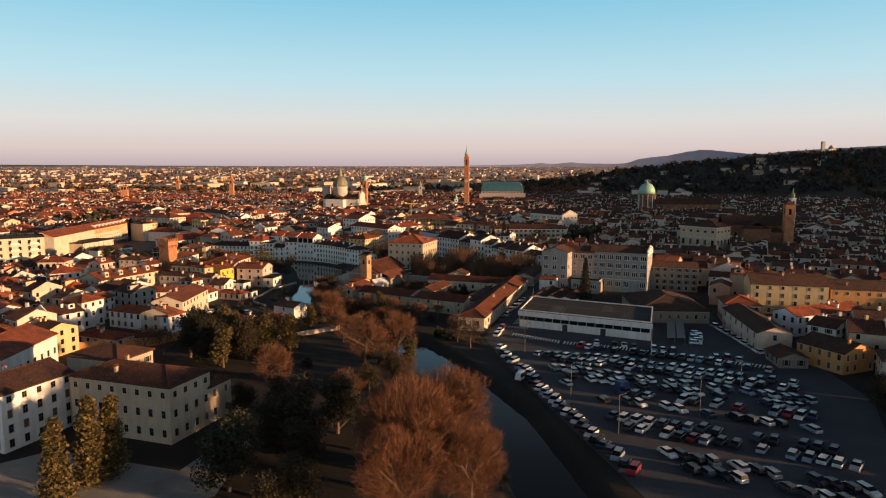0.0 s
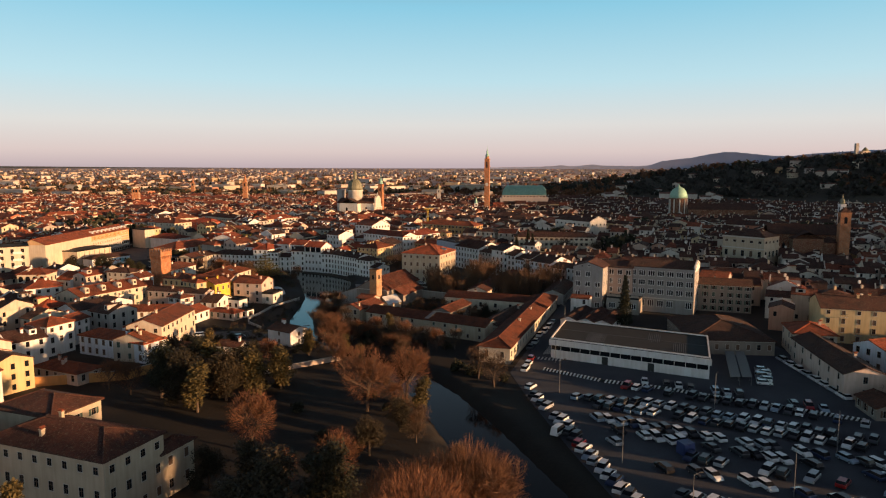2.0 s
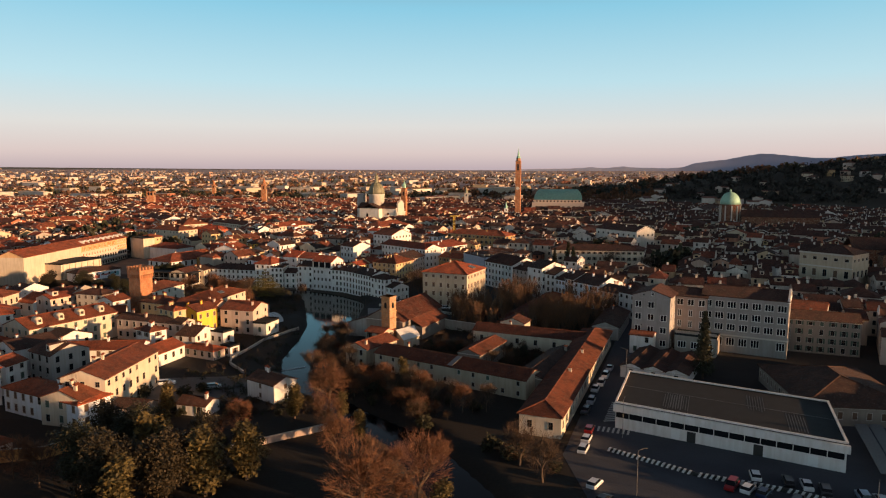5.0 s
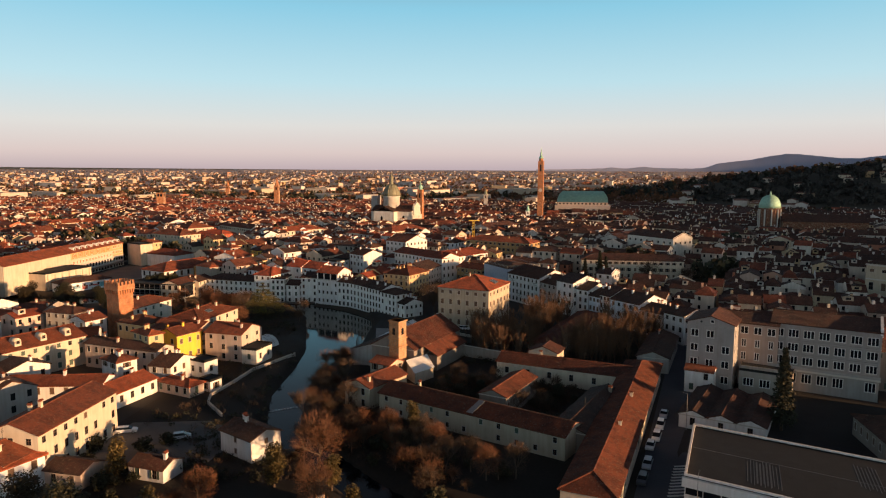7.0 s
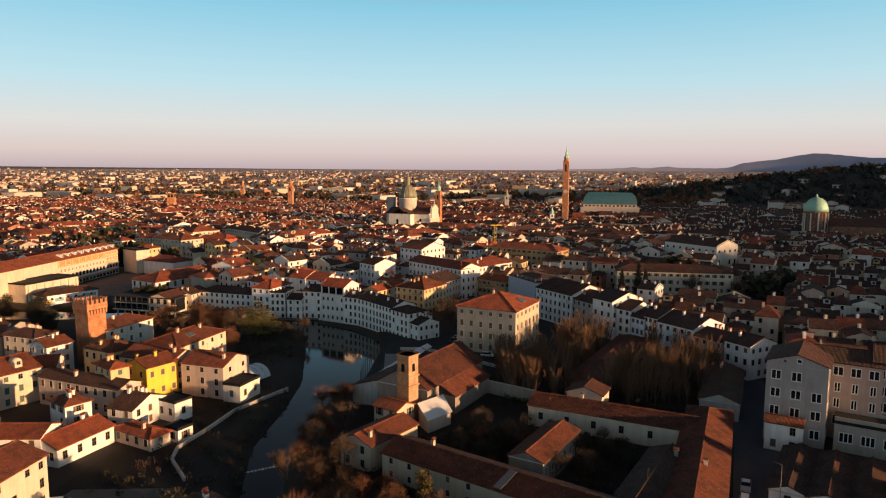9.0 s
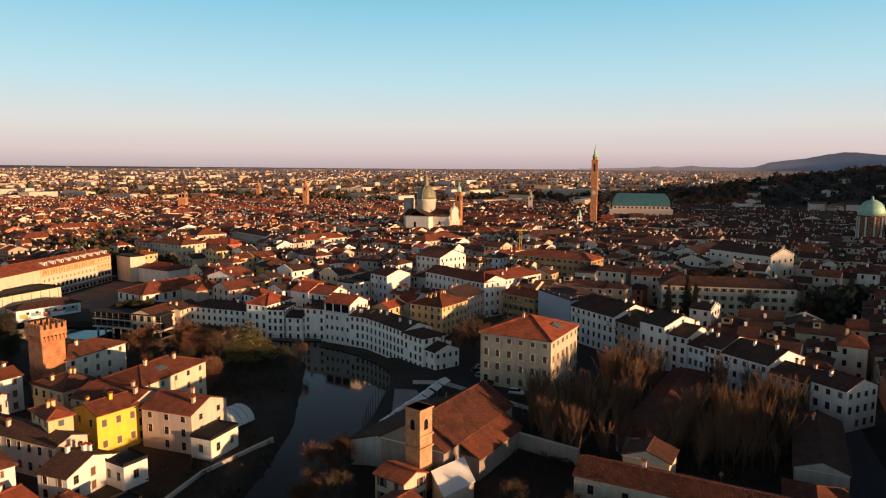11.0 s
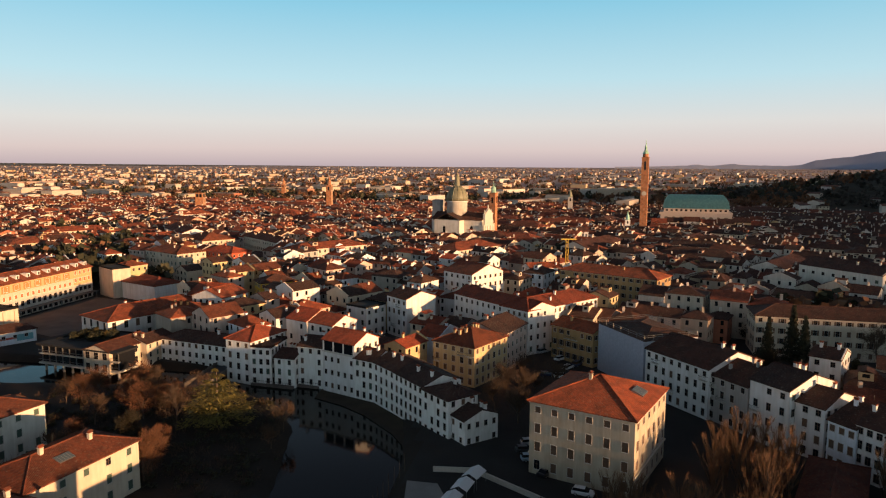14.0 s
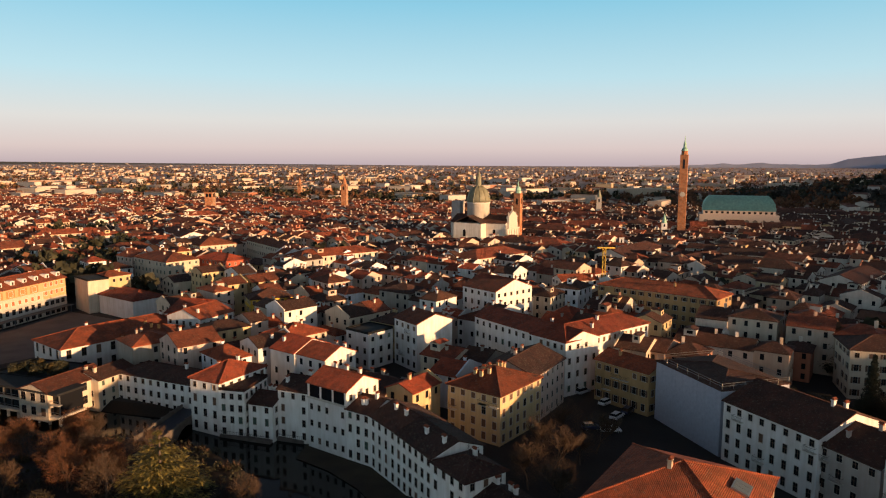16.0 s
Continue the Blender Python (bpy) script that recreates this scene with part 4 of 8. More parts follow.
school_wing(64.0, 316, 13.5, 12, 17.4, "gable", "x", "recessed pinkish school wing with narrow white casements", (0.42, 0.33, 0.29), 4, [(15.4, (), (1.9, 2.0, 2)), (11.8, (), (1.15, 2.1, 2)), (8.2, (), (1.15, 2.1, 2)), (4.4, (), (1.15, 2.1, 2))], (1.15, 2.1, 2), (17.0,))
long_wing = school_wing(80.9, 310.7, 25.4, 14, 18.2, "gable", "x", "long grey school wing with pilasters and triple casements", M_SCHOOL, 7, [(15.6, (), (2.5, 2.1, 3)), (11.9, (), (2.5, 2.1, 3)), (8.3, (), (2.5, 2.1, 3)), (3.6, (0, 5), (2.4, 2.5, 3))], (1.15, 2.1, 2), (17.7, 13.7, 10.0))
for i in range(8):
    bm = bmesh.new()
    box(bm, -0.3, 0.3, -0.45, 0, 6.3, 17.5)
    part("pilaster", bm, M_WALL, long_wing, color=M_SCHOOL, m=pose(-12.4 + i * 24.8 / 7, -7.0, 0))
bm = bmesh.new()
box(bm, -13.0, 13.0, -1.6, 0, 5.7, 6.2)
part("ledge", bm, M_STONE, long_wing, "projecting stone ledge over the ground floor", m=pose(0, -7.0, 0))
bm = bmesh.new()
box(bm, -13.0, 13.0, -1.55, -1.3, 6.2, 7.0)
part("parapet", bm, M_WALL, long_wing, color=M_SCHOOL, m=pose(0, -7.0, 0))
bm = bmesh.new()
box(bm, -0.3, 0.3, -7.3, 7.3, 17.0, 19.2)
poly(bm, [(-0.3, -7.3, 19.2), (-0.3, 7.3, 19.2), (-0.3, 0, 21.2)])
poly(bm, [(0.3, -7.3, 19.2), (0.3, 7.3, 19.2), (0.3, 0, 21.2)])
poly(bm, [(-0.3, -7.3, 19.2), (0.3, -7.3, 19.2), (0.3, 0, 21.2), (-0.3, 0, 21.2)])
poly(bm, [(-0.3, 7.3, 19.2), (0.3, 7.3, 19.2), (0.3, 0, 21.2), (-0.3, 0, 21.2)])
part("gable_parapet", bm, M_WALL, long_wing, "pale gable parapet", WHITE, pose(12.6, 0, 0))
low = house(64.3, 305.5, 12.5, 9, -25, 6.0, STAINED_SHADE, "flat", storeys=1, sides="")
for i in range(3):
    put("window", CASE[(2.5, 2.1, 3)], low, pose(-4 + i * 4, -4.5, 3.2))
bm = bmesh.new()
box(bm, -6.25, 6.25, -0.12, 0.12, 0, 0.9)
part("balustrade", bm, M_WALL, low, "terrace balustrade", STAINED_SHADE, pose(0, -4.4, 6.6))

# the old convent: barn by the street, cloister wings, church and bell tower
house(21.2, 272.0, 9.4, 85, -16.8, 5.0, CREAM, "hip", "y", 1, tile=M_TILE_BROWN, rows=True, sides="rf", step=4.2, chimneys=2, name="barn")
cloister = house(-12.2, 270.8, 49, 9.2, -29, 5.2, FAWN, "gable", "x", 2, tile=M_TILE_BROWN, rows=True, sides="fl", step=4.3, style="plain", chimneys=1, win=(0.85, 1.15), skip={("f", 2, 0), ("f", 5, 1), ("f", 6, 0), ("f", 9, 1)})
house(-38.5, 288.5, 8, 15, -29, 5.6, FAWN, "gable", "y", 2, tile=M_TILE_BROWN, sides="fl", chimneys=1)
house(11, 308.2, 37, 9, -19.5, 5.0, CREAM, "gable", "x", 1, tile=M_TILE_CHURCH, rows=True, sides="f", step=6, chimneys=1)
house(-4.5, 287.5, 7, 19, -24, 5.4, DUSKY, "gable", "y", 1, tile=M_TILE_BROWN, rows=True, sides="rl", chimneys=0)
house(14, 274, 8, 30, -24, 4.6, DUSKY, "gable", "y", 1, tile=M_TILE_OLD, sides="l", chimneys=1)
house(6.5, 319, 8.5, 7, -20, 6.4, CREAM, "gable", "y", storeys=2, sides="", chimneys=0, tile=M_TILE_CHURCH)
house(16.2, 356.5, 9.5, 54, -22.1, 4.4, STAINED_SHADE, "hip", "y", 1, tile=M_TILE_CHURCH, sides="", chimneys=0)
house(42, 334, 9, 30, -18, 4.6, GREY, "gable", "y", 1, tile=M_TILE_OLD, sides="r", chimneys=1)
nave = house(-33.0, 327.5, 14.4, 30, -22, 7.2, DUSKY, "gable", "y", 1, rise=4.2, tile=M_TILE_CHURCH, rows=True, sides="r", step=7, chimneys=0, name="convent_church")
bm = bmesh.new()
box(bm, -15.6, -7.2, -14, 13, -0.3, 4.4)
poly(bm, [(-15.6, -14, 4.4), (-7.2, -14, 4.4), (-7.2, -14, 7.2)])
part("side_aisle", bm, M_WALL, nave, color=GREY)
bm = bmesh.new()
slab(bm, [(-16.1, -14.4, 4.45), (-7.1, -14.4, 7.3), (-7.1, 13.4, 7.3), (-16.1, 13.4, 4.45)], [[0, 1, 2, 3]])
part("aisle_roof", bm, M_TILE_OLD, nave, "long lean-to roof of mossy tiles")
bm = bmesh.new()
box(bm, 7.2, 11.6, -9, 10, -0.3, 4.4)
part("side_aisle", bm, M_WALL, nave, color=DUSKY)
bm = bmesh.new()
slab(bm, [(7.1, -9.4, 7.15), (12.1, -9.4, 4.5), (12.1, 10.4, 4.5), (7.1, 10.4, 7.15)], [[0, 1, 2, 3]])
part("aisle_roof", bm, M_TILE_BROWN, nave, "lean-to roof of brown tiles")
house(-38.8, 304.8, 7, 6, -30, 5.4, CREAM, "gable", "x", 2, tile=M_TILE, sides="fr", chimneys=0)
lean = thing("lean_to", -29, 306, 0, 0, "white-roofed lean-to shed against the old bell tower", "shed")
bm = bmesh.new()
hi_, lo_ = [(-4.6, 0.4), (0.6, 7.6)], [(-1.4, -4.6), (3.4, 2.2)]
slab(bm, [(*lo_[0], 3.1), (*lo_[1], 3.1), (*hi_[1], 5.3), (*hi_[0], 5.3)], [[0, 1, 2, 3]], 0.12)
part("roof", bm, M_WHITE, lean, "sunlit white sheet roof")
bm = bmesh.new()
foot = [(-1.3, -4.2), (3.1, 2.1), (0.6, 7.2), (-4.3, 0.4)]
lo_, hi_ = [bm.verts.new((x, y, -0.3)) for x, y in foot], [bm.verts.new((x, y, z)) for (x, y), z in zip(foot, (3.0, 3.0, 5.1, 5.1))]
for i in range(4):
    bm.faces.new((lo_[i], lo_[(i + 1) % 4], hi_[(i + 1) % 4], hi_[i]))
part("wall", bm, M_WALL, lean, color=CREAM)
claim(-29, 305, 8, 12, -30)
tarp = thing("scaffolded_house", -3.9, 442.6, 0, -59.6, "house wrapped in pale grey scaffold sheeting", "house")
bm = bmesh.new()
box(bm, -11.2, 11.2, -8.5, 8.5, -0.3, 14)
part("wall", bm, M_SHEET, tarp)
for i in range(6):
    bm = bmesh.new()
    box(bm, -1.86, 1.86, -0.06, 0, 0.2, 13.9)
    part("scaffold_sheet", bm, M_SHEET, tarp, m=pose(-9.3 + i * 3.72, -8.51 - 0.03 * (i % 2), 0))
part("roof", roof_mesh(22.4, 17, 1.3, "hip", "x", 0.2), M_TILE_DARK, tarp, "weathered low tiled roof", m=pose(0, 0, 14))
for k in range(2):
    for i, (x0, y0, x1, y1) in enumerate(((-11.1, -8.4, 11.1, -8.4), (11.1, -8.4, 11.1, 8.4), (-11.1, 8.4, 11.1, 8.4), (-11.1, -8.4, -11.1, 8.4))):
        bm = bmesh.new()
        rod(bm, (x0, y0, 14.9 + 0.5 * k), (x1, y1, 14.9 + 0.5 * k), 0.05, 0.05, 5)
        part("guard_rail", bm, M_METAL, tarp)
for i in range(13):
    bm = bmesh.new()
    rod(bm, (0, 0, 14), (0, 0, 15.5), 0.045, 0.045, 5)
    part("scaffold_post", bm, M_METAL, tarp, m=pose(*((-11.1 + i * 3.7, -8.4, 0) if i < 7 else (11.1, -8.4 + (i - 6) * 2.8, 0))))
claim(-3.9, 442.6, 22.4, 17, -59.6)

# the long school-like block on the left with dormers, its hall and end block
inst = thing("institute", -246, 462, 0, 92, "long three-storey orange and white institute with white dormers", "institute")
bm = wall_mesh(104, 14, 14, 3.0, "gable", "x", -0.5)
part("wall", bm, M_WALL, inst, color=(0.62, 0.40, 0.21))
part("roof", roof_mesh(104, 14, 3.0, "gable", "x", 0.7), M_TILE, inst, m=pose(0, 0, 14))
bm = bmesh.new()
box(bm, -52.25, -1.0, -7.1, 7.1, -0.5, 13.7)
part("plain_wing", bm, M_WALL, inst, "plain pale wing", CREAM)
M_SHUT_O = plain("orange_shutters", (0.40, 0.13, 0.05), 0.7)
INST_WIN = finish("window", window_mesh(2.0, 1.9, "closed"), [M_WHITE, M_GLASS, M_SHUT_O, M_SHUT])
INST_TALL = finish("window", window_mesh(1.3, 1.5, "closed"), [M_WHITE, M_GLASS, M_SHUT_O, M_SHUT])
bm = bmesh.new()
box(bm, -0.9, 52.1, -0.12, 0, -0.4, 6.6)
part("lower_wall", bm, M_WALL, inst, "pale grey rendered lower storeys", (0.50, 0.47, 0.43), pose(0, -7.0, 0))
bm = bmesh.new()
box(bm, -0.9, 40.0, -0.08, 0, 6.6, 9.7)
part("upper_band", bm, M_WALL, inst, "cream rendered band", CREAM, pose(0, -7.0, 0))
for i in range(7):
    put("window", INST_WIN, inst, pose(2.8 + i * 5.5, -7.0, 11.7))
    bm = bmesh.new()
    box(bm, -2.0, 2.0, -0.05, 0, -1.35, 1.35)
    part("window_surround", bm, M_WALL, inst, "orange painted surround", (0.55, 0.24, 0.09), pose(2.8 + i * 5.5, -7.0, 11.7))
for i in range(13):
    put("window", INST_TALL, inst, pose(1.6 + i * 3.0, -7.08, 8.1))
    put("window", window_of("plain", False, 1.7, 2.0), inst, pose(1.6 + i * 3.0, -7.12, 4.9))
    put("window", window_of("plain", False, 1.9, 1.7), inst, pose(1.6 + i * 3.0, -7.12, 1.3))
for i in range(4):
    for z in (12.3, 9.0, 4.9, 1.3):
        put("window", INST_TALL if z > 6 else window_of("plain", False, 1.9, 1.7), inst, pose(41.5 + i * 2.8, -7.0 if z > 6 else -7.12, z))
bm = bmesh.new()
box(bm, -0.9, 52.1, -3.0, 0, 0, 0.25)
part("canopy", bm, M_GREYSHEET, inst, "grey flat canopy over the ground floor", m=pose(0, -7.12, 2.6))
for i in range(10):
    bm = bmesh.new()
    box(bm, -0.12, 0.12, -0.12, 0.12, 0, 2.6)
    part("post", bm, M_GREYSHEET, inst, m=pose(0.5 + i * 5.6, -9.9, 0))
for i in range(9):
    dm = bmesh.new()
    box(dm, -0.9, 0.9, -1.1, 1.6, -0.9, 1.0)
    dz = part("dormer", dm, M_WALL, inst, "white dormer", WHITE, pose(5 + i * 5.6, -4.6, 15.2))
    put("window", window_of("plain", False, 0.8, 1.0), dz, pose(0, -1.1, 0.1))
for j in (6.6, 9.8):
    bm = bmesh.new()
    box(bm, 0, 51.5, -0.25, 0, 0, 0.3)
    part("string_course", bm, M_STONE, inst, m=pose(0, -7.0, j))
claim(-246, 462, 106, 16, 92)
bm = bmesh.new()
box(bm, -14, 14, -6.5, 6.5, -0.5, 8)
gym = thing("gymnasium", -231.0, 440, 0, 78, "pale flat-roofed sports hall with buttresses", "hall")
part("wall", bm, M_WALL, gym, color=CREAM)
part("roof", roof_mesh(28, 13, 0, "flat", "x"), M_FELT, gym, m=pose(0, 0, 8))
for i in range(7):
    bm = bmesh.new()
    box(bm, -0.3, 0.3, -0.5, 0, 0, 7.6)
    part("buttress", bm, M_WALL, gym, color=CREAM, m=pose(-12.6 + i * 4.2, -6.5, 0))
claim(-231, 440, 30, 15, 78)
row_house((-240.5, 518.8), (-227.9, 511.5), 8.0, 13.0, CREAM, "flat", storeys=3, sides="")
house(-233.0, 531.0, 12, 9, 70, 12.5, YELLOWISH, "hip", storeys=3, tile=M_TILE)
mural = row_house((-216.0, 420.0), (-204.3, 441.1), 9.0, 4.4, BLUISH, "hip", storeys=1, tile=M_TILE_DARK, sides="", chimneys=0)
for u, w, z, hh, c in ((-9.5, 3.0, 1.4, 1.6, (0.55, 0.42, 0.12)), (-5.0, 3.6, 1.7, 1.5, (0.20, 0.36, 0.48)), (-1.0, 2.6, 1.2, 1.9, (0.45, 0.12, 0.10)), (3.6, 5.0, 1.8, 0.7, (0.50, 0.10, 0.07)), (8.6, 5.0, 1.7, 2.2, (0.18, 0.42, 0.50))):
    bm = bmesh.new()
    box(bm, -w / 2, w / 2, -0.03, 0, -hh / 2, hh / 2)
    part("mural", bm, M_WALL, mural, "painted mural panel", c, pose(u, -4.5, z + 0.3))
for i in range(6):
    put("window", window_of("plain", False, 1.0, 1.0), mural, pose(-8 + i * 3.4, -4.53, 2.6))
house(-166, 492, 18, 14.0, 88, 9.5, WHITE, "gable", "y", 3, style="plain", tile=M_TILE_RED, step=2.6)

# glass-walled building on piers over the river
gl = thing("glass_pavilion", -165.0, 422.3, -0.2, -8, "modern glazed building on concrete piers over the river", "building")
bm = bmesh.new()
box(bm, -15.3, 15.3, -8, -0.6, 0.7, 1.2)
part("floor_slab", bm, M_STONE, gl)
bm = bmesh.new()
box(bm, -15.6, 15.6, -8.4, -0.5, 6.4, 6.9)
part("roof_slab", bm, M_FELT, gl)
bm = bmesh.new()
box(bm, -14.6, 14.6, -6.9, -0.8, 1.2, 6.4)
part("glazing", bm, M_GLASS, gl, "dark full-height glazing")
bm = bmesh.new()
box(bm, -15.2, 15.2, -7.9, -6.9, 3.7, 3.95)
part("floor_slab", bm, M_STONE, gl)
for i in range(12):
    bm = bmesh.new()
    box(bm, -0.1, 0.1, -0.2, 0.1, 1.2, 6.4)
    part("mullion", bm, M_METAL, gl, m=pose(-14.6 + i * 2.65, -7.0, 0))
for z in (2.2, 4.9):
    bm = bmesh.new()
    rod(bm, (-15.2, -7.95, z), (15.2, -7.95, z), 0.06, 0.06, 5)
    part("railing", bm, M_METAL, gl)
for i in range(9):
    bm = bmesh.new()
    rod(bm, (0, 0, -4), (0, 0, 0.7), 0.35, 0.35, 8)
    part("pier", bm, M_STONE, gl, m=pose(-14 + i * 3.5, -6.6, 0))
claim(-165, 422, 31, 17, -8)
house(-157.5, 421.5, 9.5, 17, -8, 6.6, CREAM, "gable", "y", 2, base=0, style="plain", tile=M_TILE_BROWN, sides="fr", step=2.6, win=(1.6, 2.0), chimneys=0)
house(-170, 428, 18, 13, -2, 6.2, GREY, "flat", storeys=2)

# the tall white house with the dark upper loggia
lg = row_house((-91.0, 417.0), (-80.4, 412.7), 10, 14.6, WHITE, "gable", storeys=4, rise=2.2, tile=M_TILE_RED, base=-1.6, step=2.1, win=(0.8, 1.3), skip=[("f", i, 3) for i in range(6)], style="plain")
for i in range(3):
    bm = bmesh.new()
    box(bm, -1.5, 1.5, -0.03, 0.02, 0, 2.8)
    # thin dark panel stands in for the loggia's shaded depth
    part("loggia_opening", bm, M_GLASS, lg, "thin dark panel for the shaded loggia opening", m=pose(-3.55 + i * 3.55, -5.02, 11.5))
for i in range(4):
    bm = bmesh.new()
    box(bm, -0.22, 0.22, -0.12, 0.05, 0, 3.0)
    part("pillar", bm, M_WALL, lg, color=WHITE, m=pose(-5.4 + i * 3.6, -5.0, 11.4))
bm = bmesh.new()
box(bm, -5.75, 5.75, -0.3, 0, -0.2, 0.15)
part("string_course", bm, M_STONE, lg, m=pose(0, -5.0, 11.3))
# villa: rear wing and low annex
house(-79.6, 157.6, 15, 11, -18.6, 13.0, FAWN, "hip", storeys=3, tile=M_TILE_DARK, sides="r", chimneys=0)
house(-52.2, 149.6, 2.6, 8, -18.6, 8.4, FAWN, "hip", storeys=2, tile=M_TILE_DARK, sides="fr", chimneys=0)
# garden houses by the river
house(-72.5, 240.5, 8, 5.5, -12, 2.8, WHITE, "gable", storeys=1, tile=M_TILE_DARK, chimneys=1, sides="f")
house(-86.5, 236.5, 8, 6, -8, 3.2, PINKISH, "gable", storeys=1, tile=M_TILE_DARK, chimneys=0, sides="f")
house(-91.5, 288.5, 12, 5, -22, 3.0, PINKISH, "hip", storeys=1, tile=M_TILE, chimneys=1, sides="fr")
house(-84.5, 291.5, 4, 4, -22, 2.8, WHITE, "flat", storeys=1, sides="fr")
house(-92.0, 303.5, 6, 5, -22, 4.6, WHITE, "flat", storeys=1, sides="fr")
# barrel-roofed greenhouse
gh = thing("greenhouse", -87, 334, 0, -20, "white barrel-roofed greenhouse tunnel", "greenhouse")
bm = bmesh.new()
rows = [[bm.verts.new((4.2 * math.cos(k * math.pi / 8), yy, 0.4 + 3.2 * math.sin(k * math.pi / 8))) for k in range(9)] for yy in (-5, 5)]
for k in range(8):
    bm.faces.new((rows[0][k], rows[0][k + 1], rows[1][k + 1], rows[1][k])).smooth = True
for r in rows:
    bm.faces.new(r)
part("cover", bm, M_CANVAS, gh)
for k in range(6):
    bm = bmesh.new()
    for j in range(8):
        a, b = [(4.24 * math.cos(q * math.pi / 8), 0, 0.4 + 3.24 * math.sin(q * math.pi / 8)) for q in (j, j + 1)]
        rod(bm, a, b, 0.05, 0.05)
    part("hoop", bm, M_METAL, gh, m=pose(0, -5 + k * 2, 0))
claim(-87, 334, 9, 11, -20)

bm = bmesh.new()
slab(bm, [(-0.7, -4.9, 5.6), (0.9, -4.9, 5.6), (1.5, -0.4, 7.2), (-0.1, -0.4, 7.2)], [[0, 1, 2, 3]], 0.06)
part("roof_sheet", bm, M_METAL, cloister, "pale blue-grey metal sheet on the roof", m=pose(1.5, 0, 0))

# low houses that crowd round the battlemented tower
house(-146.0, 333.0, 8, 8, -20, 9.0, WHITE, "gable", "y", 3, tile=M_TILE_BROWN)
house(-127.0, 333.5, 12, 10, -20, 8.6, YELLOWISH, "hip", storeys=2, tile=M_TILE_BROWN)
# seams, low coping and faded strips of the hall's felt roof
for v in (1.2,):
    bm = bmesh.new()
    box(bm, -W / 2 + 0.4, W / 2 - 0.4, -0.10, 0.10, 0, 0.03)
    part("roof_seam", bm, M_GREYSHEET, white, m=pose(0, v, 5.75))
for sy in (-1, 1):
    bm = bmesh.new()
    box(bm, -W / 2 - 0.15, W / 2 + 0.15, -0.22, 0.22, 0, 0.35)
    part("coping", bm, M_WALL, white, "white roof coping", WHITE, m=pose(0, sy * (D / 2 - 0.04), 5.93))
for sx in (-1, 1):
    bm = bmesh.new()
    box(bm, -0.22, 0.22, -D / 2 + 0.18, D / 2 - 0.26, 0, 0.346)
    part("coping", bm, M_WALL, white, "white roof coping", WHITE, m=pose(sx * (W / 2 - 0.04), 0, 5.93))
for i in range(30):
    u0 = (-12.5, -11, 13, 5.5)[i % 4] + (i // 4) * 0.55
    v0 = (-4.6, -4.4, -5.0, 3.6)[i % 4]
    bm = bmesh.new()
    box(bm, -0.07, 0.07, -4.2 - 0.5 * (i % 3), 4.4 + 0.3 * (i % 5), 0, 0.02)
    part("roof_lath", bm, M_GREYSHEET, white, m=pose(u0, v0, 5.75))
# the hall's plan is skewed: its back leans towards the street
for ob in white.children:
    if ob.data.users == 1 and abs(ob.rotation_euler.z) < 0.01:
        for v in ob.data.vertices:
            v.co.x -= 0.16 * (v.co.y + ob.location.y + D / 2)
# roof light on the cream house by the greenhouse, round-headed dormers on the mansion
bm = bmesh.new()
box(bm, -1.5, 1.5, -0.9, 0.9, -0.05, 0.14)
rl = part("skylight", bm, M_METAL, old_house, "long slanted roof light", m=pose(-1.5, -3.4, 10.75, 19.5, 0, 0))
for i in range(5):
    bm = bmesh.new()
    box(bm, -0.24, 0.24, -0.75, 0.75, 0.14, 0.16)
    part("pane", bm, M_SKYPANE, rl, m=pose(-1.16 + i * 0.58, 0, 0))
for i in range(4):
    bm = bmesh.new()
    box(bm, -0.9, 0.9, -1.2, 1.8, -0.8, 0.6)
    lathe(bm, [(0.9, -1.2), (0.9, 1.8)], 12)
    for v in bm.verts[8:]:
        v.co = (v.co.x, v.co.z, 0.6 + v.co.y)
    dz = part("dormer", bm, M_WALL, mansion, "round-headed dormer", CREAM, pose(-11 + i * 7.2, -4.4, 10.2))
    put("window", window_of("plain", False, 0.9, 0.9), dz, pose(0, -1.2, 0.35))
# the arcaded palace before the brick church
palace = row_house((146.5, 424), (162, 406), 17, 20, FAWN, "hip", storeys=3, tile=M_TILE_DARK, step=4.2, win=(1.7, 3.2), style="plain", sides="fr", chimneys=2, name="palace")
for z in (6.6, 13.3, 19.3):
    bm = bmesh.new()
    box(bm, -12.1, 12.1, -8.85, -8.5, z - 0.35, z + 0.2)
    part("string_course", bm, M_STONE, palace)

# the tall modern apartment block with balconies
block = thing("apartment_block", -223, 350, 0, 35, "tall cream apartment block with stacked balconies", "apartment block")
bm = bmesh.new()
box(bm, -13, 13, -7, 7, -0.5, 20)
part("wall", bm, M_WALL, block, color=CREAM)
part("roof", roof_mesh(26, 14, 0, "flat", "x"), M_FELT, block, m=pose(0, 0, 20))
for j in range(6):
    for i in range(6):
        put("window", window_of("plain", False, 1.3, 1.8), block, pose(-10.6 + i * 4.2, -7, 1.9 + j * 3.25))
    for i in range(3):
        bm = bmesh.new()
        box(bm, -1.9, 1.9, -1.3, 0, -0.12, 0)
        box(bm, -1.9, 1.9, -1.3, -1.2, 0, 0.95)
        part("balcony", bm, M_WALL, block, "solid-fronted balcony", WHITE, pose(-8.5 + i * 8.4, -7.002, 0.6 + j * 3.25))
claim(-223, 350, 27, 16, 35)
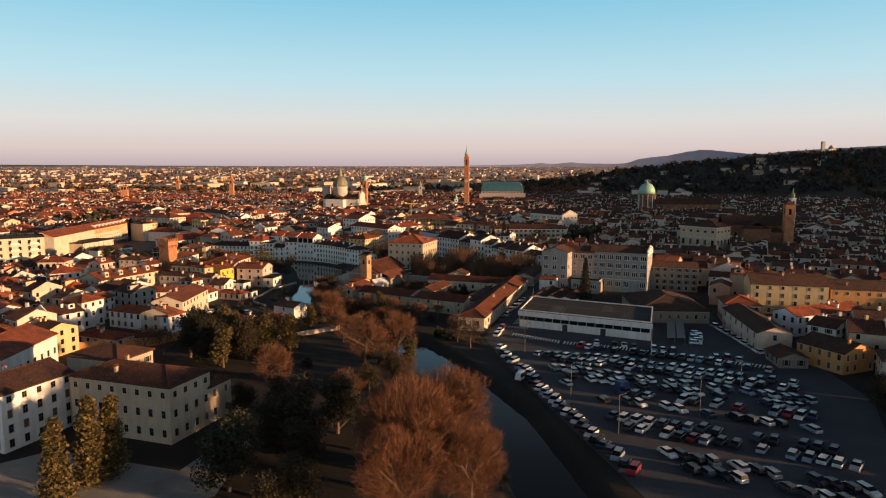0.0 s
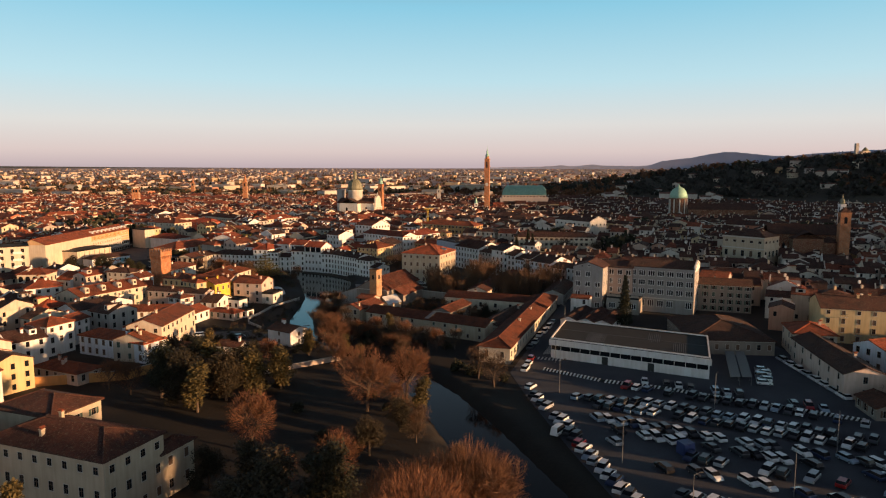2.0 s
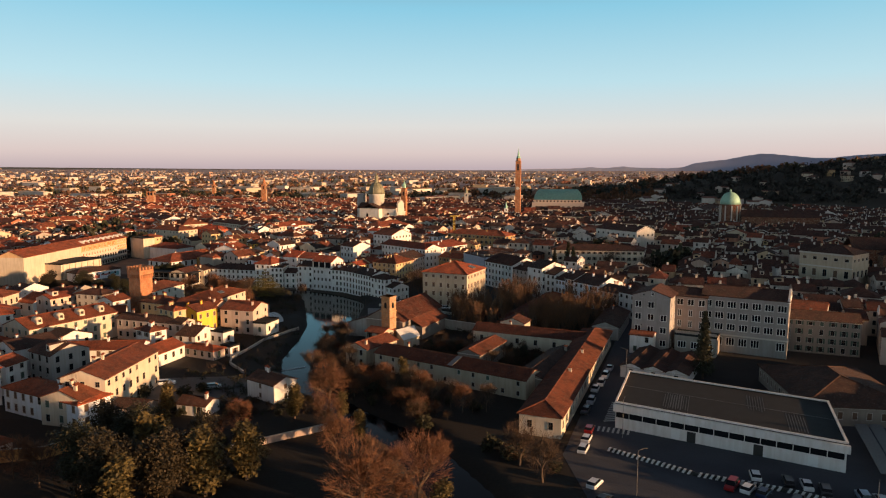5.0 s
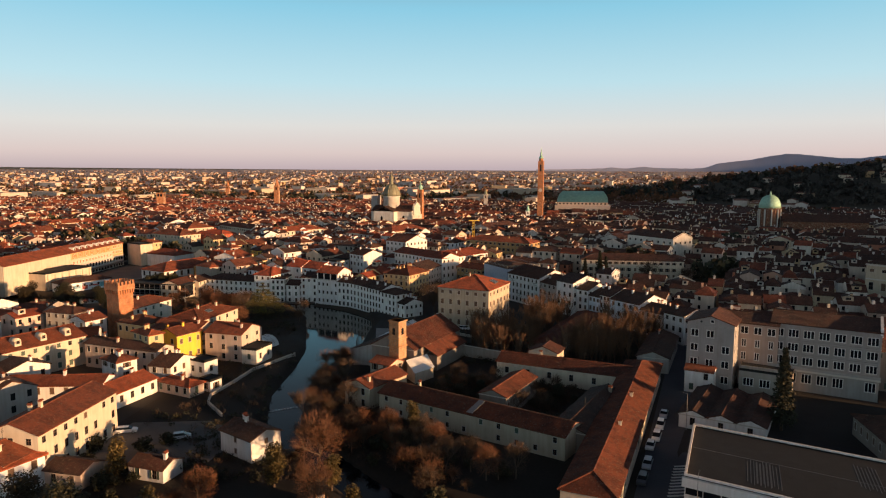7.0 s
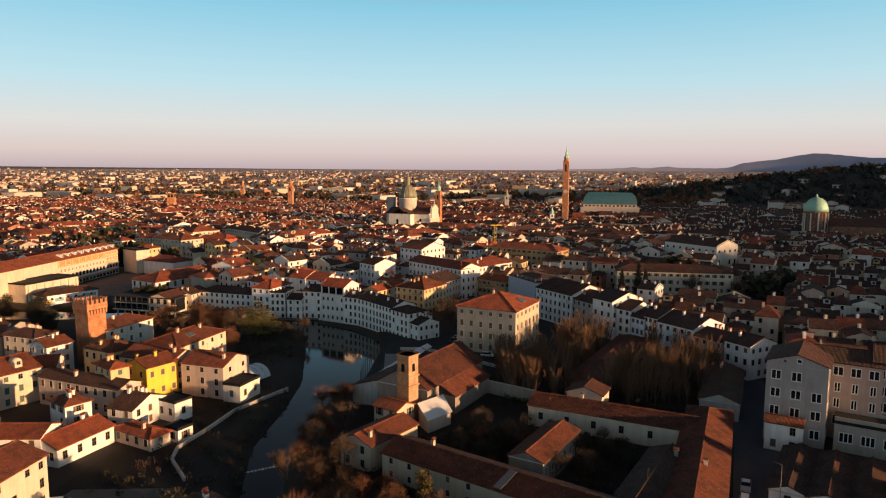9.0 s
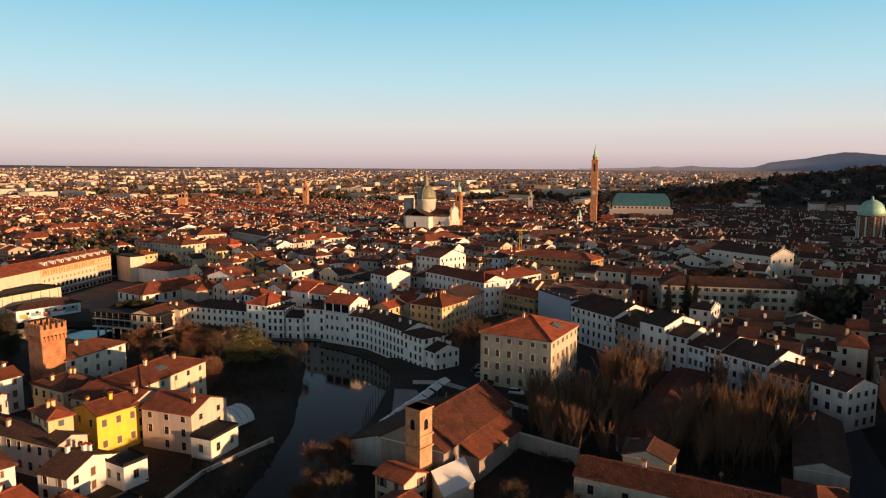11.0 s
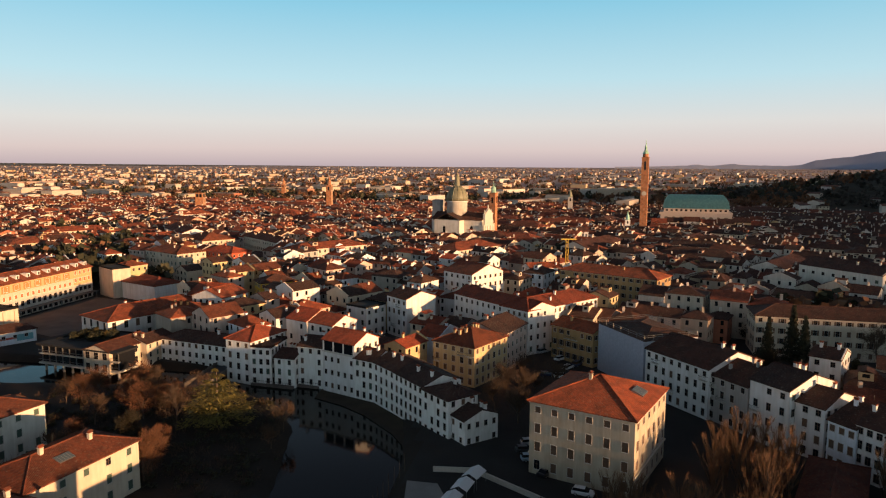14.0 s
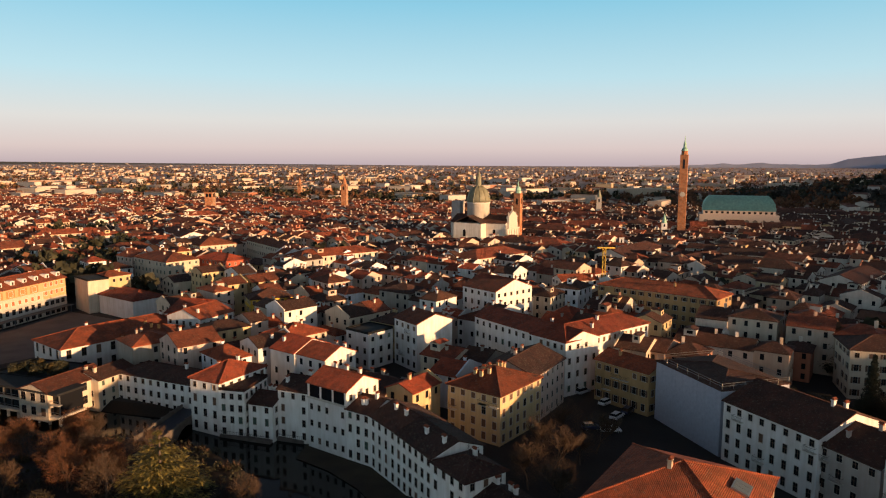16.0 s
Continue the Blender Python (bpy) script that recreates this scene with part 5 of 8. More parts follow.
belvedere = house(-187.8, 325, 12, 10, 6, 11.6, CREAM, "hip", storeys=2, tile=M_TILE_BROWN, step=3.0, style="plain", win=(1.2, 1.8))
for i in range(4):
    bm = bmesh.new()
    q = [(0.95 * math.cos(a_), -0.02, 1.3 + 0.95 * math.sin(a_)) for a_ in (0, 0.6, 1.2, 1.57, 2.0, 2.6, 3.14)]
    poly(bm, [(0.95, -0.02, 0)] + q + [(-0.95, -0.02, 0)])
    # flat dark face in place of the shade behind the arch
    part("loggia_arch", bm, M_GLASS, belvedere, "flat dark face for a shaded loggia arch", m=pose(-4.4 + i * 2.9, -5.09, 8.4))


# ---- landmarks ----
def bell_tower(x, y, w, h, rot, mat, label, cap="spire", cap_mat=None, color=None, bell=0.8):
    top = thing("bell_tower", x, y, 0, rot, label, "bell tower")
    bm = bmesh.new()
    a = w / 2
    box(bm, -a, a, -a, a, -0.5, h)
    for k in (0.3, 0.55, bell - 0.03, 1.0):
        box(bm, -a - 0.25, a + 0.25, -a - 0.25, a + 0.25, h * k - 0.35, h * k)
    part("shaft", bm, mat, top, color=color)
    for s in range(4):
        for u in ((-0.2, 0.2) if w > 6 else (0,)):
            bm = bmesh.new()
            ww, z0, z1 = w * 0.15, h * (bell + 0.03), h * (bell + 0.12)
            pts = [(u * w - ww, -0.02, z0), (u * w + ww, -0.02, z0), (u * w + ww, -0.02, z1)] + [(u * w + ww * math.cos(q), -0.02, z1 + ww * math.sin(q)) for q in (0.6, 1.2, 1.57, 2.0, 2.6)] + [(u * w - ww, -0.02, z1)]
            poly(bm, pts, 0)
            # bell chamber's shade is only this dark face on the shaft
            part("bell_opening", bm, M_GLASS, top, "flat dark face for the shaded bell opening", m=pose(0, 0, 0, 0, 0, 90 * s) @ pose(0, -a, 0))
    bm = bmesh.new()
    if cap == "spire":
        lathe(bm, [(a * 0.85, h), (a * 0.8, h + w * 0.45), (a * 0.95, h + w * 0.5)], 8)
        part("drum", bm, mat, top, color=color)
        bm = bmesh.new()
        lathe(bm, [(a * 0.9, h + w * 0.5), (a * 0.7, h + w * 0.8), (a * 0.42, h + w), (a * 0.36, h + w * 1.5), (a * 0.15, h + w * 1.8), (0.06, h + w * 2.6)], 8)
    elif cap == "pyramid":
        lathe(bm, [(w * 0.74, h), (0.1, h + w * 0.55)], 4)
        bmesh.ops.rotate(bm, cent=(0, 0, 0), matrix=Matrix.Rotation(radians(45), 3, "Z"), verts=bm.verts)
    elif cap == "cone":
        lathe(bm, [(a * 0.95, h), (a * 0.8, h + w * 0.4), (0.1, h + w * 1.7)], 8)
    elif cap == "dome":
        lathe(bm, [(a * 0.8, h), (a * 0.8, h + w * 0.3), (a * 0.95, h + w * 0.45), (a * 0.7, h + w * 0.85), (a * 0.2, h + w * 1.1), (a * 0.18, h + w * 1.4), (0.05, h + w * 1.9)], 8)
    if cap != "flat":
        part("cap", bm, cap_mat or M_TILE, top)
    else:
        bm.free()
    claim(x, y, w, w, rot)
    return top


# the tall slender clock tower and the great hall with the green hull roof
clock_tower = bell_tower(25.5, 817, 5.4, 67, -10, M_BRICK, "very tall slender brick tower with a green copper top", "spire", M_COPPER, bell=0.82)
bm = bmesh.new()
lathe(bm, [(1.9, -0.2), (1.9, 0.2)], 16)
part("clock_dial", bm, M_STONE, clock_tower, m=pose(0, -2.75, 38, 90, 0, 0))
hall = thing("great_hall", 72.5, 866, 0, -6, "long arcaded stone hall with a green copper hull roof", "basilica")
bm = bmesh.new()
box(bm, -28.5, 28.5, -15, 15, -0.5, 21)
box(bm, -28.9, 28.9, -15.4, 15.4, 20.2, 21.2)
box(bm, -26, 26, -12, 12, 21, 24.5)
part("wall", bm, M_ARCADE, hall)
bm = bmesh.new()
rows = []
for k in range(9):
    q = k / 8 * math.pi
    yy, zz = -12.6 * math.cos(q), 24.3 + 11.5 * math.sin(q) ** 0.8
    e = 26.5 - 5.0 * math.sin(q) ** 2
    rows.append([bm.verts.new((-e, yy, zz)), bm.verts.new((e, yy, zz))])
for a, b in zip(rows, rows[1:]):
    bm.faces.new((a[0], a[1], b[1], b[0])).smooth = True
for s in (0, 1):
    f = bm.faces.new([r[s] for r in rows])
part("roof", bm, M_COPPER, hall, "green copper hull-shaped roof")
# flat arch face on the wall, its recess shade only coloured
arch = bmesh.new()
pts = [(-1.9, 0, 0), (1.9, 0, 0), (1.9, 0, 4.2)] + [(1.9 * math.cos(q), 0, 4.2 + 1.9 * math.sin(q)) for q in (0.5, 1.0, 1.57, 2.1, 2.6)] + [(-1.9, 0, 4.2)]
poly(arch, pts)
ARCH = finish("arch", arch, M_SHADE)
for i in range(9):
    for z in (1, 11.5):
        put("arch", ARCH, hall, pose(-23.6 + i * 5.9, -15.03, z), "flat arch coloured as a shaded recess")
for i in range(13):
    bm = bmesh.new()
    box(bm, -0.9, 0.9, -0.03, 0.02, 0, 1.6)
    part("window", bm, M_GLASS, hall, m=pose(-23.4 + i * 3.9, -12.02, 22))
claim(72.5, 866, 60, 34, -6)


# the white domed church
church = thing("domed_church", -114, 744, 0, -14, "white domed church with a pedimented front", "church")
bm = bmesh.new()
box(bm, -16, 24, -10, 10, -0.5, 21)
box(bm, -10, 10, -18, 18, -0.5, 21)
part("wall", bm, M_WALL, church, color=CHALK)
for nm, w, d, ax, c in (("nave_roof", 40, 20, "x", (4, 0)), ("transept_roof", 20, 36, "y", (0, 0))):
    part(nm, roof_mesh(w, d, 4.5, "gable", ax, 0.5), M_TILE_DARK, church, m=pose(*c, 21.0 if ax == "x" else 21.05))
bm = bmesh.new()
lathe(bm, [(7.6, 22), (7.6, 33), (8.1, 33.2), (8.1, 34)], 24)
part("drum", bm, M_WALL, church, "round white drum", CHALK)
bm = bmesh.new()
lathe(bm, [(8.0, 34), (7.7, 37), (6.8, 40), (5.2, 42.6), (3.2, 44.4), (1.9, 45)], 24)
dome = part("dome", bm, M_LEAD, church, "grey-green ribbed lead dome")
for i in range(12):
    bm = bmesh.new()
    for (r0, z0), (r1, z1) in zip([(8.05, 34), (7.75, 37), (6.85, 40), (5.25, 42.6), (3.25, 44.4)], [(7.75, 37), (6.85, 40), (5.25, 42.6), (3.25, 44.4), (1.95, 45)]):
        rod(bm, (r0, 0, z0), (r1, 0, z1), 0.22, 0.22)
    part("rib", bm, M_LEAD, dome, m=pose(0, 0, 0, 0, 0, 30 * i))
bm = bmesh.new()
lathe(bm, [(1.9, 45), (1.7, 50), (2.1, 50.2), (1.5, 52), (0.5, 53.4), (0.08, 56)], 10)
part("lantern", bm, M_LEAD, church)
bm = bmesh.new()
box(bm, 24, 25.5, -11, 11, -0.5, 17)
box(bm, 24, 25.5, -7.5, 7.5, 17, 25)
for v in ((-11.3, 11.3, 16.6, 17.3), (-7.8, 7.8, 24.5, 25.2)):
    box(bm, 23.8, 25.8, v[0], v[1], v[2], v[3])
for s in (-1, 1):
    poly(bm, [(24.7 + s * 0.8, -7.5, 25.2), (24.7 + s * 0.8, 7.5, 25.2), (24.7 + s * 0.8, 0, 29)])
poly(bm, [(23.9, -7.5, 25.2), (25.5, -7.5, 25.2), (25.5, 0, 29), (23.9, 0, 29)])
poly(bm, [(23.9, 7.5, 25.2), (25.5, 7.5, 25.2), (25.5, 0, 29), (23.9, 0, 29)])
for yy in (-10, -6.5, -2.8, 2.8, 6.5, 10):
    box(bm, 25.5, 25.9, yy - 0.5, yy + 0.5, 0, 16.5)
facade = part("facade", bm, M_STONE, church, "pale stone front with pilasters and pediment")
for yy in (-10, -6.5, 6.5, 10, 0):
    bm = bmesh.new()
    lathe(bm, [(0.5, 0), (0.35, 0.8), (0.55, 1.8), (0.25, 2.4), (0.3, 2.8), (0.1, 3.1)], 7)
    part("finial", bm, M_STONE, facade, m=pose(24.7, yy, 17.3 if abs(yy) > 7 else (29 if yy == 0 else 25.2)))
for i in range(3):
    bm = bmesh.new()
    poly(bm, [(-1, 0, 0), (1, 0, 0), (1, 0, 4), (0, 0, 4.9), (-1, 0, 4)])
    part("window", bm, M_GLASS, church, m=pose(-12 + i * 14 - (i == 1) * 4, -10.02 if i != 1 else -18.03, 12))
claim(-110, 744, 50, 40, -14)
bell_tower(-88, 752, 4.6, 40, -14, M_BRICK, "slim brick bell tower with a green copper dome", "dome", M_COPPER, bell=0.78)
side = thing("chapel_block", -131, 757, 0, -14, "tall plain grey-white block beside the dome", "building")
bm = bmesh.new()
box(bm, -3.2, 3.2, -4, 4, -0.5, 34)
part("wall", bm, M_WALL, side, color=GREY)

# the cathedral: green dome on a brick drum, long nave
cath = thing("cathedral", 207, 703, 0, -8, "brick cathedral with a green copper dome", "church")
bm = bmesh.new()
lathe(bm, [(8.2, -0.5), (8.2, 27), (8.8, 27.2), (8.8, 28)], 10)
part("drum", bm, M_BRICK_DARK, cath)
for i in range(10):
    q = 2 * math.pi * (i + 0.5) / 10
    bm = bmesh.new()
    rod(bm, (8.3 * math.cos(q), 8.3 * math.sin(q), 12), (8.3 * math.cos(q), 8.3 * math.sin(q), 27), 0.6, 0.6, 6)
    part("column", bm, M_STONE, cath)
for i in range(10):
    bm = bmesh.new()
    poly(bm, [(-0.8, 0, 15), (0.8, 0, 15), (0.8, 0, 23), (0, 0, 24), (-0.8, 0, 23)])
    part("window", bm, M_GLASS, cath, m=pose(0, 0, 0, 0, 0, 36 * i) @ pose(0, -7.95, 0))
bm = bmesh.new()
lathe(bm, [(8.6, 28), (8.2, 31), (7.2, 34), (5.4, 36.6), (3.0, 38.2), (0.8, 38.8), (0.7, 40.5), (0.1, 41.5)], 20)
part("dome", bm, M_COPPER, cath, "green copper dome")
bm = bmesh.new()
box(bm, 8, 70, -11, 11, -0.5, 18)
part("wall", bm, M_BRICK_DARK, cath)
part("nave_roof", roof_mesh(62, 22, 5, "gable", "x", 0.6), M_TILE_DARK, cath, m=pose(39, 0, 18))
claim(235, 700, 84, 26, -8)

# the big brown brick church with its square tower
lorenzo = thing("brick_church", 200, 445, 0, -12, "brown brick church with a tall nave and apse", "church")
bm = bmesh.new()
box(bm, -19, 19, -9, 9, -0.5, 19)
box(bm, -8, 8, -17, 17, -0.5, 17)
lathe(bm, [(6, -0.5), (6, 15)], 10, 0, 12, -12)
part("wall", bm, M_BRICK_DARK, lorenzo)
part("nave_roof", roof_mesh(38, 18, 5, "gable", "x", 0.6), M_TILE_DARK, lorenzo, m=pose(0, 0, 19))
part("transept_roof", roof_mesh(16, 34, 4, "gable", "y", 0.6), M_TILE_DARK, lorenzo, m=pose(0, 0, 17.05))
bm = bmesh.new()
lathe(bm, [(6.5, 15), (0.2, 18)], 10, 0, 12, -12)
part("apse_roof", bm, M_TILE_DARK, lorenzo)
for i in range(4):
    bm = bmesh.new()
    poly(bm, [(-0.8, 0, 7), (0.8, 0, 7), (0.8, 0, 13), (0, 0, 14.2), (-0.8, 0, 13)])
    part("window", bm, M_GLASS, lorenzo, m=pose((-16, -11, 4, 17.5)[i], -9.02, 0))
claim(200, 445, 42, 36, -12)
bell_tower(213.5, 424, 5.4, 32.5, -12, M_BRICK, "heavy square brick bell tower", "pyramid", M_TILE_DARK, bell=0.78)
bell_tower(265, 522, 3.8, 32, 0, M_WALL, "slim white bell tower with a small cupola", "dome", M_LEAD, WHITE)

# far towers over the roofs
bell_tower(-439, 935, 8.5, 29, 10, M_BRICK, "broad square medieval brick tower", "flat")
bell_tower(-312, 999, 6, 37, 0, M_BRICK, "slender brick bell tower with a pointed roof", "cone", M_BRICK)
bell_tower(-510, 1306, 6, 28, 0, M_BRICK, "far brick bell tower", "cone", M_BRICK)
bell_tower(-36, 990, 5, 27, 0, M_WALL, "small white bell tower", "cone", M_LEAD, GREY)
bell_tower(13, 812, 4, 17, 0, M_WALL, "small white turret with a copper cap", "cone", M_COPPER, WHITE)
bell_tower(66, 560, 3.2, 15, -20, M_WALL, "small white gabled belfry", "pyramid", M_TILE, WHITE)
bell_tower(-20, 690, 2.6, 18, 0, M_WALL, "small pale bell gable", "pyramid", M_TILE, WHITE)

# the crenellated brick tower
cren = thing("crenellated_tower", -141.5, 345, 0, -20, "square brick tower with swallow-tail battlements", "tower")
cren.matrix_basis = pose(-141.5, 345, 0, 0, 0, -20) @ Matrix.Diagonal((0.84, 0.84, 1.0, 1.0))
bm = bmesh.new()
box(bm, -3.6, 3.6, -3.6, 3.6, -0.5, 16.4)
for i in range(7):
    for s in range(4):
        c, q = math.cos(s * math.pi / 2), math.sin(s * math.pi / 2)
        u = -3.6 + i * 1.2
        x0, y0 = u * c + 3.75 * q, u * q - 3.75 * c
        box(bm, x0 - 0.28, x0 + 0.28, y0 - 0.28, y0 + 0.28, 15.4, 16.9)
box(bm, -4.1, 4.1, -4.1, 4.1, 16.9, 18.6)
part("shaft", bm, M_BRICK, cren)
for s in range(4):
    for i in range(5):
        bm = bmesh.new()
        poly(bm, [(-0.5, -0.2, 0), (0.5, -0.2, 0), (0.5, -0.2, 1.5), (0, -0.2, 1.0), (-0.5, -0.2, 1.5)])
        f = bmesh.ops.extrude_face_region(bm, geom=bm.faces[:])
        bmesh.ops.translate(bm, verts=[v for v in f["geom"] if isinstance(v, bmesh.types.BMVert)], vec=(0, 0.4, 0))
        part("merlon", bm, M_BRICK, cren, m=pose(0, 0, 0, 0, 0, 90 * s) @ pose(-3.6 + i * 1.8 * (1 if i < 4 else 1), -3.9, 18.6))
claim(-141.5, 345, 9, 9, -20)
bell_tower(-36.4, 309.6, 3.5, 16.2, -30, M_BRICK_PALE, "ruined square brick bell tower with an arched opening", "flat", bell=0.72)


# ---- trees ----
def grow(seed, h, spread, levels=4, up=0.5, twigs=7, tl=0.9, lean=0.75, split=(3, 4), tw=0.028, first=0.28, haze=0, width=0.4, rise=0.0):
    """A bare tree: a mesh of trunk and limbs, and a mesh of fine twigs."""
    r = random.Random(seed)
    wood, fine, faces = bmesh.new(), [], []

    def branch(p, d, length, rad, lv):
        q = p
        for k in range(2):
            d = (d + Vector((r.uniform(-1, 1), r.uniform(-1, 1), r.uniform(-0.2, 0.6))) * 0.16).normalized()
            e = q + d * length / 2
            rod(wood, q, e, rad * (1 - 0.2 * k), rad * (0.8 - 0.2 * k), 5 if lv < 1 else 3)
            if lv >= 2:
                for _ in range(twigs):
                    s = q.lerp(e, r.random())
                    td = (d * 0.5 + Vector((r.uniform(-1, 1), r.uniform(-1, 1), r.uniform(-0.45, 0.9)))).normalized()
                    side = td.cross(Vector((r.uniform(-1, 1), r.uniform(-1, 1), r.uniform(-1, 1)))).normalized() * tw
                    tip = s + td * tl * r.uniform(0.6, 1.4)
                    i = len(fine)
                    fine.extend([s - side, s + side, tip])
                    faces.append((i, i + 1, i + 2))
            q = e
        if lv < levels:
            for _ in range(r.randint(*split)):
                nd = (d * up + Vector((r.uniform(-1, 1) * spread, r.uniform(-1, 1) * spread, r.uniform(0.0, 1.0)))).normalized()
                branch(q if r.random() < 0.6 else p.lerp(q, r.uniform(0.5, 1)), nd, length * r.uniform(0.6, 0.85), rad * 0.6, lv + 1)

    branch(Vector((0, 0, -0.3)), Vector((0, 0, 1)), h * first, h * 0.022, 0)
    k = h / max(v.z for v in fine)
    for v in wood.verts:
        v.co *= k
    fine = [v * k for v in fine]
    for _ in range(haze):
        # outer brushwood that rounds the crown
        d = Vector((r.gauss(0, 1), r.gauss(0, 1), r.gauss(0, 1))).normalized()
        rad = (0.35 + 0.65 * r.random() ** 0.6) * (1 + 0.22 * noise.noise(d * 1.7 + Vector((seed, 0, 0))) + 0.16 * noise.noise(d * 4.5))
        c = Vector((d.x * width * h * rad, d.y * width * h * rad, h * (0.57 + 0.41 * d.z * rad)))
        td = (d + Vector((r.uniform(-0.6, 0.6), r.uniform(-0.6, 0.6), r.uniform(0.0, 0.9) + rise))).normalized()
        side = td.cross(Vector((r.uniform(-1, 1), r.uniform(-1, 1), r.uniform(-1, 1)))).normalized() * tw * 1.1
        i = len(fine)
        fine.extend([c - side, c + side, c + td * tl * r.uniform(0.8, 1.7)])
        faces.append((i, i + 1, i + 2))
    me = bpy.data.meshes.new("crown")
    me.from_pydata(fine, [], faces)
    return finish("trunk", wood, M_BARK), me


def leafy(seed, blobs, size, count, mat, trunk_h, trunk_r):
    """An evergreen: a trunk with limbs and many small leaf clumps gathered in uneven lobes (x, y, z, rx, rz)."""
    r = random.Random(seed)
    wood = bmesh.new()
    rod(wood, (0, 0, -0.3), (0.1, 0, trunk_h), trunk_r, trunk_r * 0.35, 7)
    v, f = [], []
    for (x, y, z, rx, rz) in blobs:
        rod(wood, (0, 0, max(0.5, z - rz * 1.1)), (x, y, z), trunk_r * 0.35, trunk_r * 0.1, 4)
        for _ in range(count):
            d = Vector((r.gauss(0, 1), r.gauss(0, 1), r.gauss(0, 1))).normalized() * (r.random() ** 0.4)
            d *= 1 + 0.35 * noise.noise((d.x * 2 + x, d.y * 2 + y, d.z * 2 + seed))
            c = Vector((x + d.x * rx, y + d.y * rx, z + d.z * rz))
            a = Vector((r.uniform(-1, 1), r.uniform(-1, 1), r.uniform(-0.6, 0.6))).normalized() * size * r.uniform(0.5, 1.3)
            b = a.cross(Vector((r.uniform(-1, 1), r.uniform(-1, 1), 1))).normalized() * size * r.uniform(0.3, 0.8)
            i = len(v)
            v.extend([c - a, c + b, c + a, c - b])
            f.append((i, i + 1, i + 2, i + 3))
    me = bpy.data.meshes.new("crown")
    me.from_pydata(v, [], f)
    me.materials.append(mat)
    return finish("trunk", wood, M_BARK), me


def tree_kind(name, meshes, mat, label):
    if mat:
        meshes[1].materials.append(mat)
    top = thing(name, 0, 0, 0, 0, label, "tree")
    put("trunk", meshes[0], top)
    put("crown", meshes[1], top)
    return top


def joined(name, meshes, mat, label):
    """A bush: stems and twigs in one mesh."""
    bm = bmesh.new()
    bm.from_mesh(meshes[1])
    k = len(bm.faces)
    bm.from_mesh(meshes[0])
    bm.faces.ensure_lookup_table()
    for f in bm.faces[k:]:
        f.material_index = 1
    return tagged(put(name, finish(name, bm, [mat, M_BARK])), label, "shrub")


SPARE = []


def plant(kind, x, y, s=1.0, rot=None, z=None):
    if kind is not CEDAR and 350 < y < 394 and abs(x + 104.2 - (384.5 - y) * 0.79) < 8.5:
        return None
    m = pose(x, y, height(x, y) if z is None else z, 0, 0, rng.uniform(0, 360) if rot is None else rot)
    if kind not in SPARE:
        SPARE.append(kind)
        kind.matrix_basis = m @ Matrix.Diagonal((s, s, s, 1))
        return kind
    ob = copy_thing(kind, m)
    ob.matrix_basis = m @ Matrix.Diagonal((s, s, s, 1))
    return ob


def lobes(seed, n, h0, h1, r0, rr, rz):
    r = random.Random(seed)
    out = []
    for i in range(n):
        q, k = r.uniform(0, 6.28), i / max(1, n - 1)
        rad = r0 * (1 - 0.6 * k) * r.random() ** 0.5
        out.append((rad * math.cos(q), rad * math.sin(q), h0 + (h1 - h0) * k, rr * r.uniform(0.7, 1.2), rz * r.uniform(0.7, 1.2)))
    return out


BIG = [tree_kind("bare_tree", grow(s, 21, 0.85, 5, 0.7, 9, 1.0, split=(3, 4), tw=0.022, first=0.22, haze=19000, width=0.37, rise=0.35), M_TWIG, "large bare winter tree with a dense russet crown") for s in (1, 2)]
MID = [tree_kind("bare_tree", grow(s, 13, 0.85, 4, 0.65, 9, 0.9, split=(3, 4), tw=0.024, haze=2800, width=0.36), M_TWIG, "bare russet tree in the park") for s in (11, 12, 13)]
GREYT = [tree_kind("bare_tree", grow(s, 13, 0.8, 4, 0.7, 8, 0.9, split=(3, 4), tw=0.02, haze=1700, width=0.34), M_TWIG_GREY, "bare grey-brown winter tree") for s in (21, 22)]


def upright(seed, h):
    """A slim bare tree: steep limbs from low on the trunk, each brushed with fine upright twigs."""
    r = random.Random(seed)
    wood, fine, faces = bmesh.new(), [], []
    rod(wood, (0, 0, -0.3), (0.1, 0.1, h * 0.8), h * 0.016, h * 0.003, 5)
    for k in range(17):
        z = h * (0.07 + 0.6 * (k / 16) ** 1.2)
        q, out = r.uniform(0, 6.28), r.uniform(0.16, 0.5)
        L = (h - z) * r.uniform(0.5, 0.95)
        d = Vector((math.cos(q) * out, math.sin(q) * out, 1)).normalized()
        p, e = Vector((0, 0, z)), Vector((math.cos(q) * 0.25, math.sin(q) * 0.25, z)) + d * L
        rod(wood, p, e, h * 0.006, h * 0.0015, 3)
        for _ in range(int(26 + 13 * L)):
            s0 = p.lerp(e, r.random() ** 0.8)
            td = (d + Vector((r.uniform(-0.5, 0.5), r.uniform(-0.5, 0.5), r.uniform(-0.2, 0.4)))).normalized()
            side = td.cross(Vector((r.uniform(-1, 1), r.uniform(-1, 1), r.uniform(-1, 1)))).normalized() * 0.017
            n = len(fine)
            fine.extend([s0 - side, s0 + side, s0 + td * r.uniform(0.6, 1.6)])
            faces.append((n, n + 1, n + 2))
    me = bpy.data.meshes.new("crown")
    me.from_pydata(fine, [], faces)
    return finish("trunk", wood, M_BARK), me


POPLAR = [tree_kind("poplar", upright(s, 13), M_TWIG_GOLD, "slim upright bare poplar in a grove") for s in (31, 32, 33)]


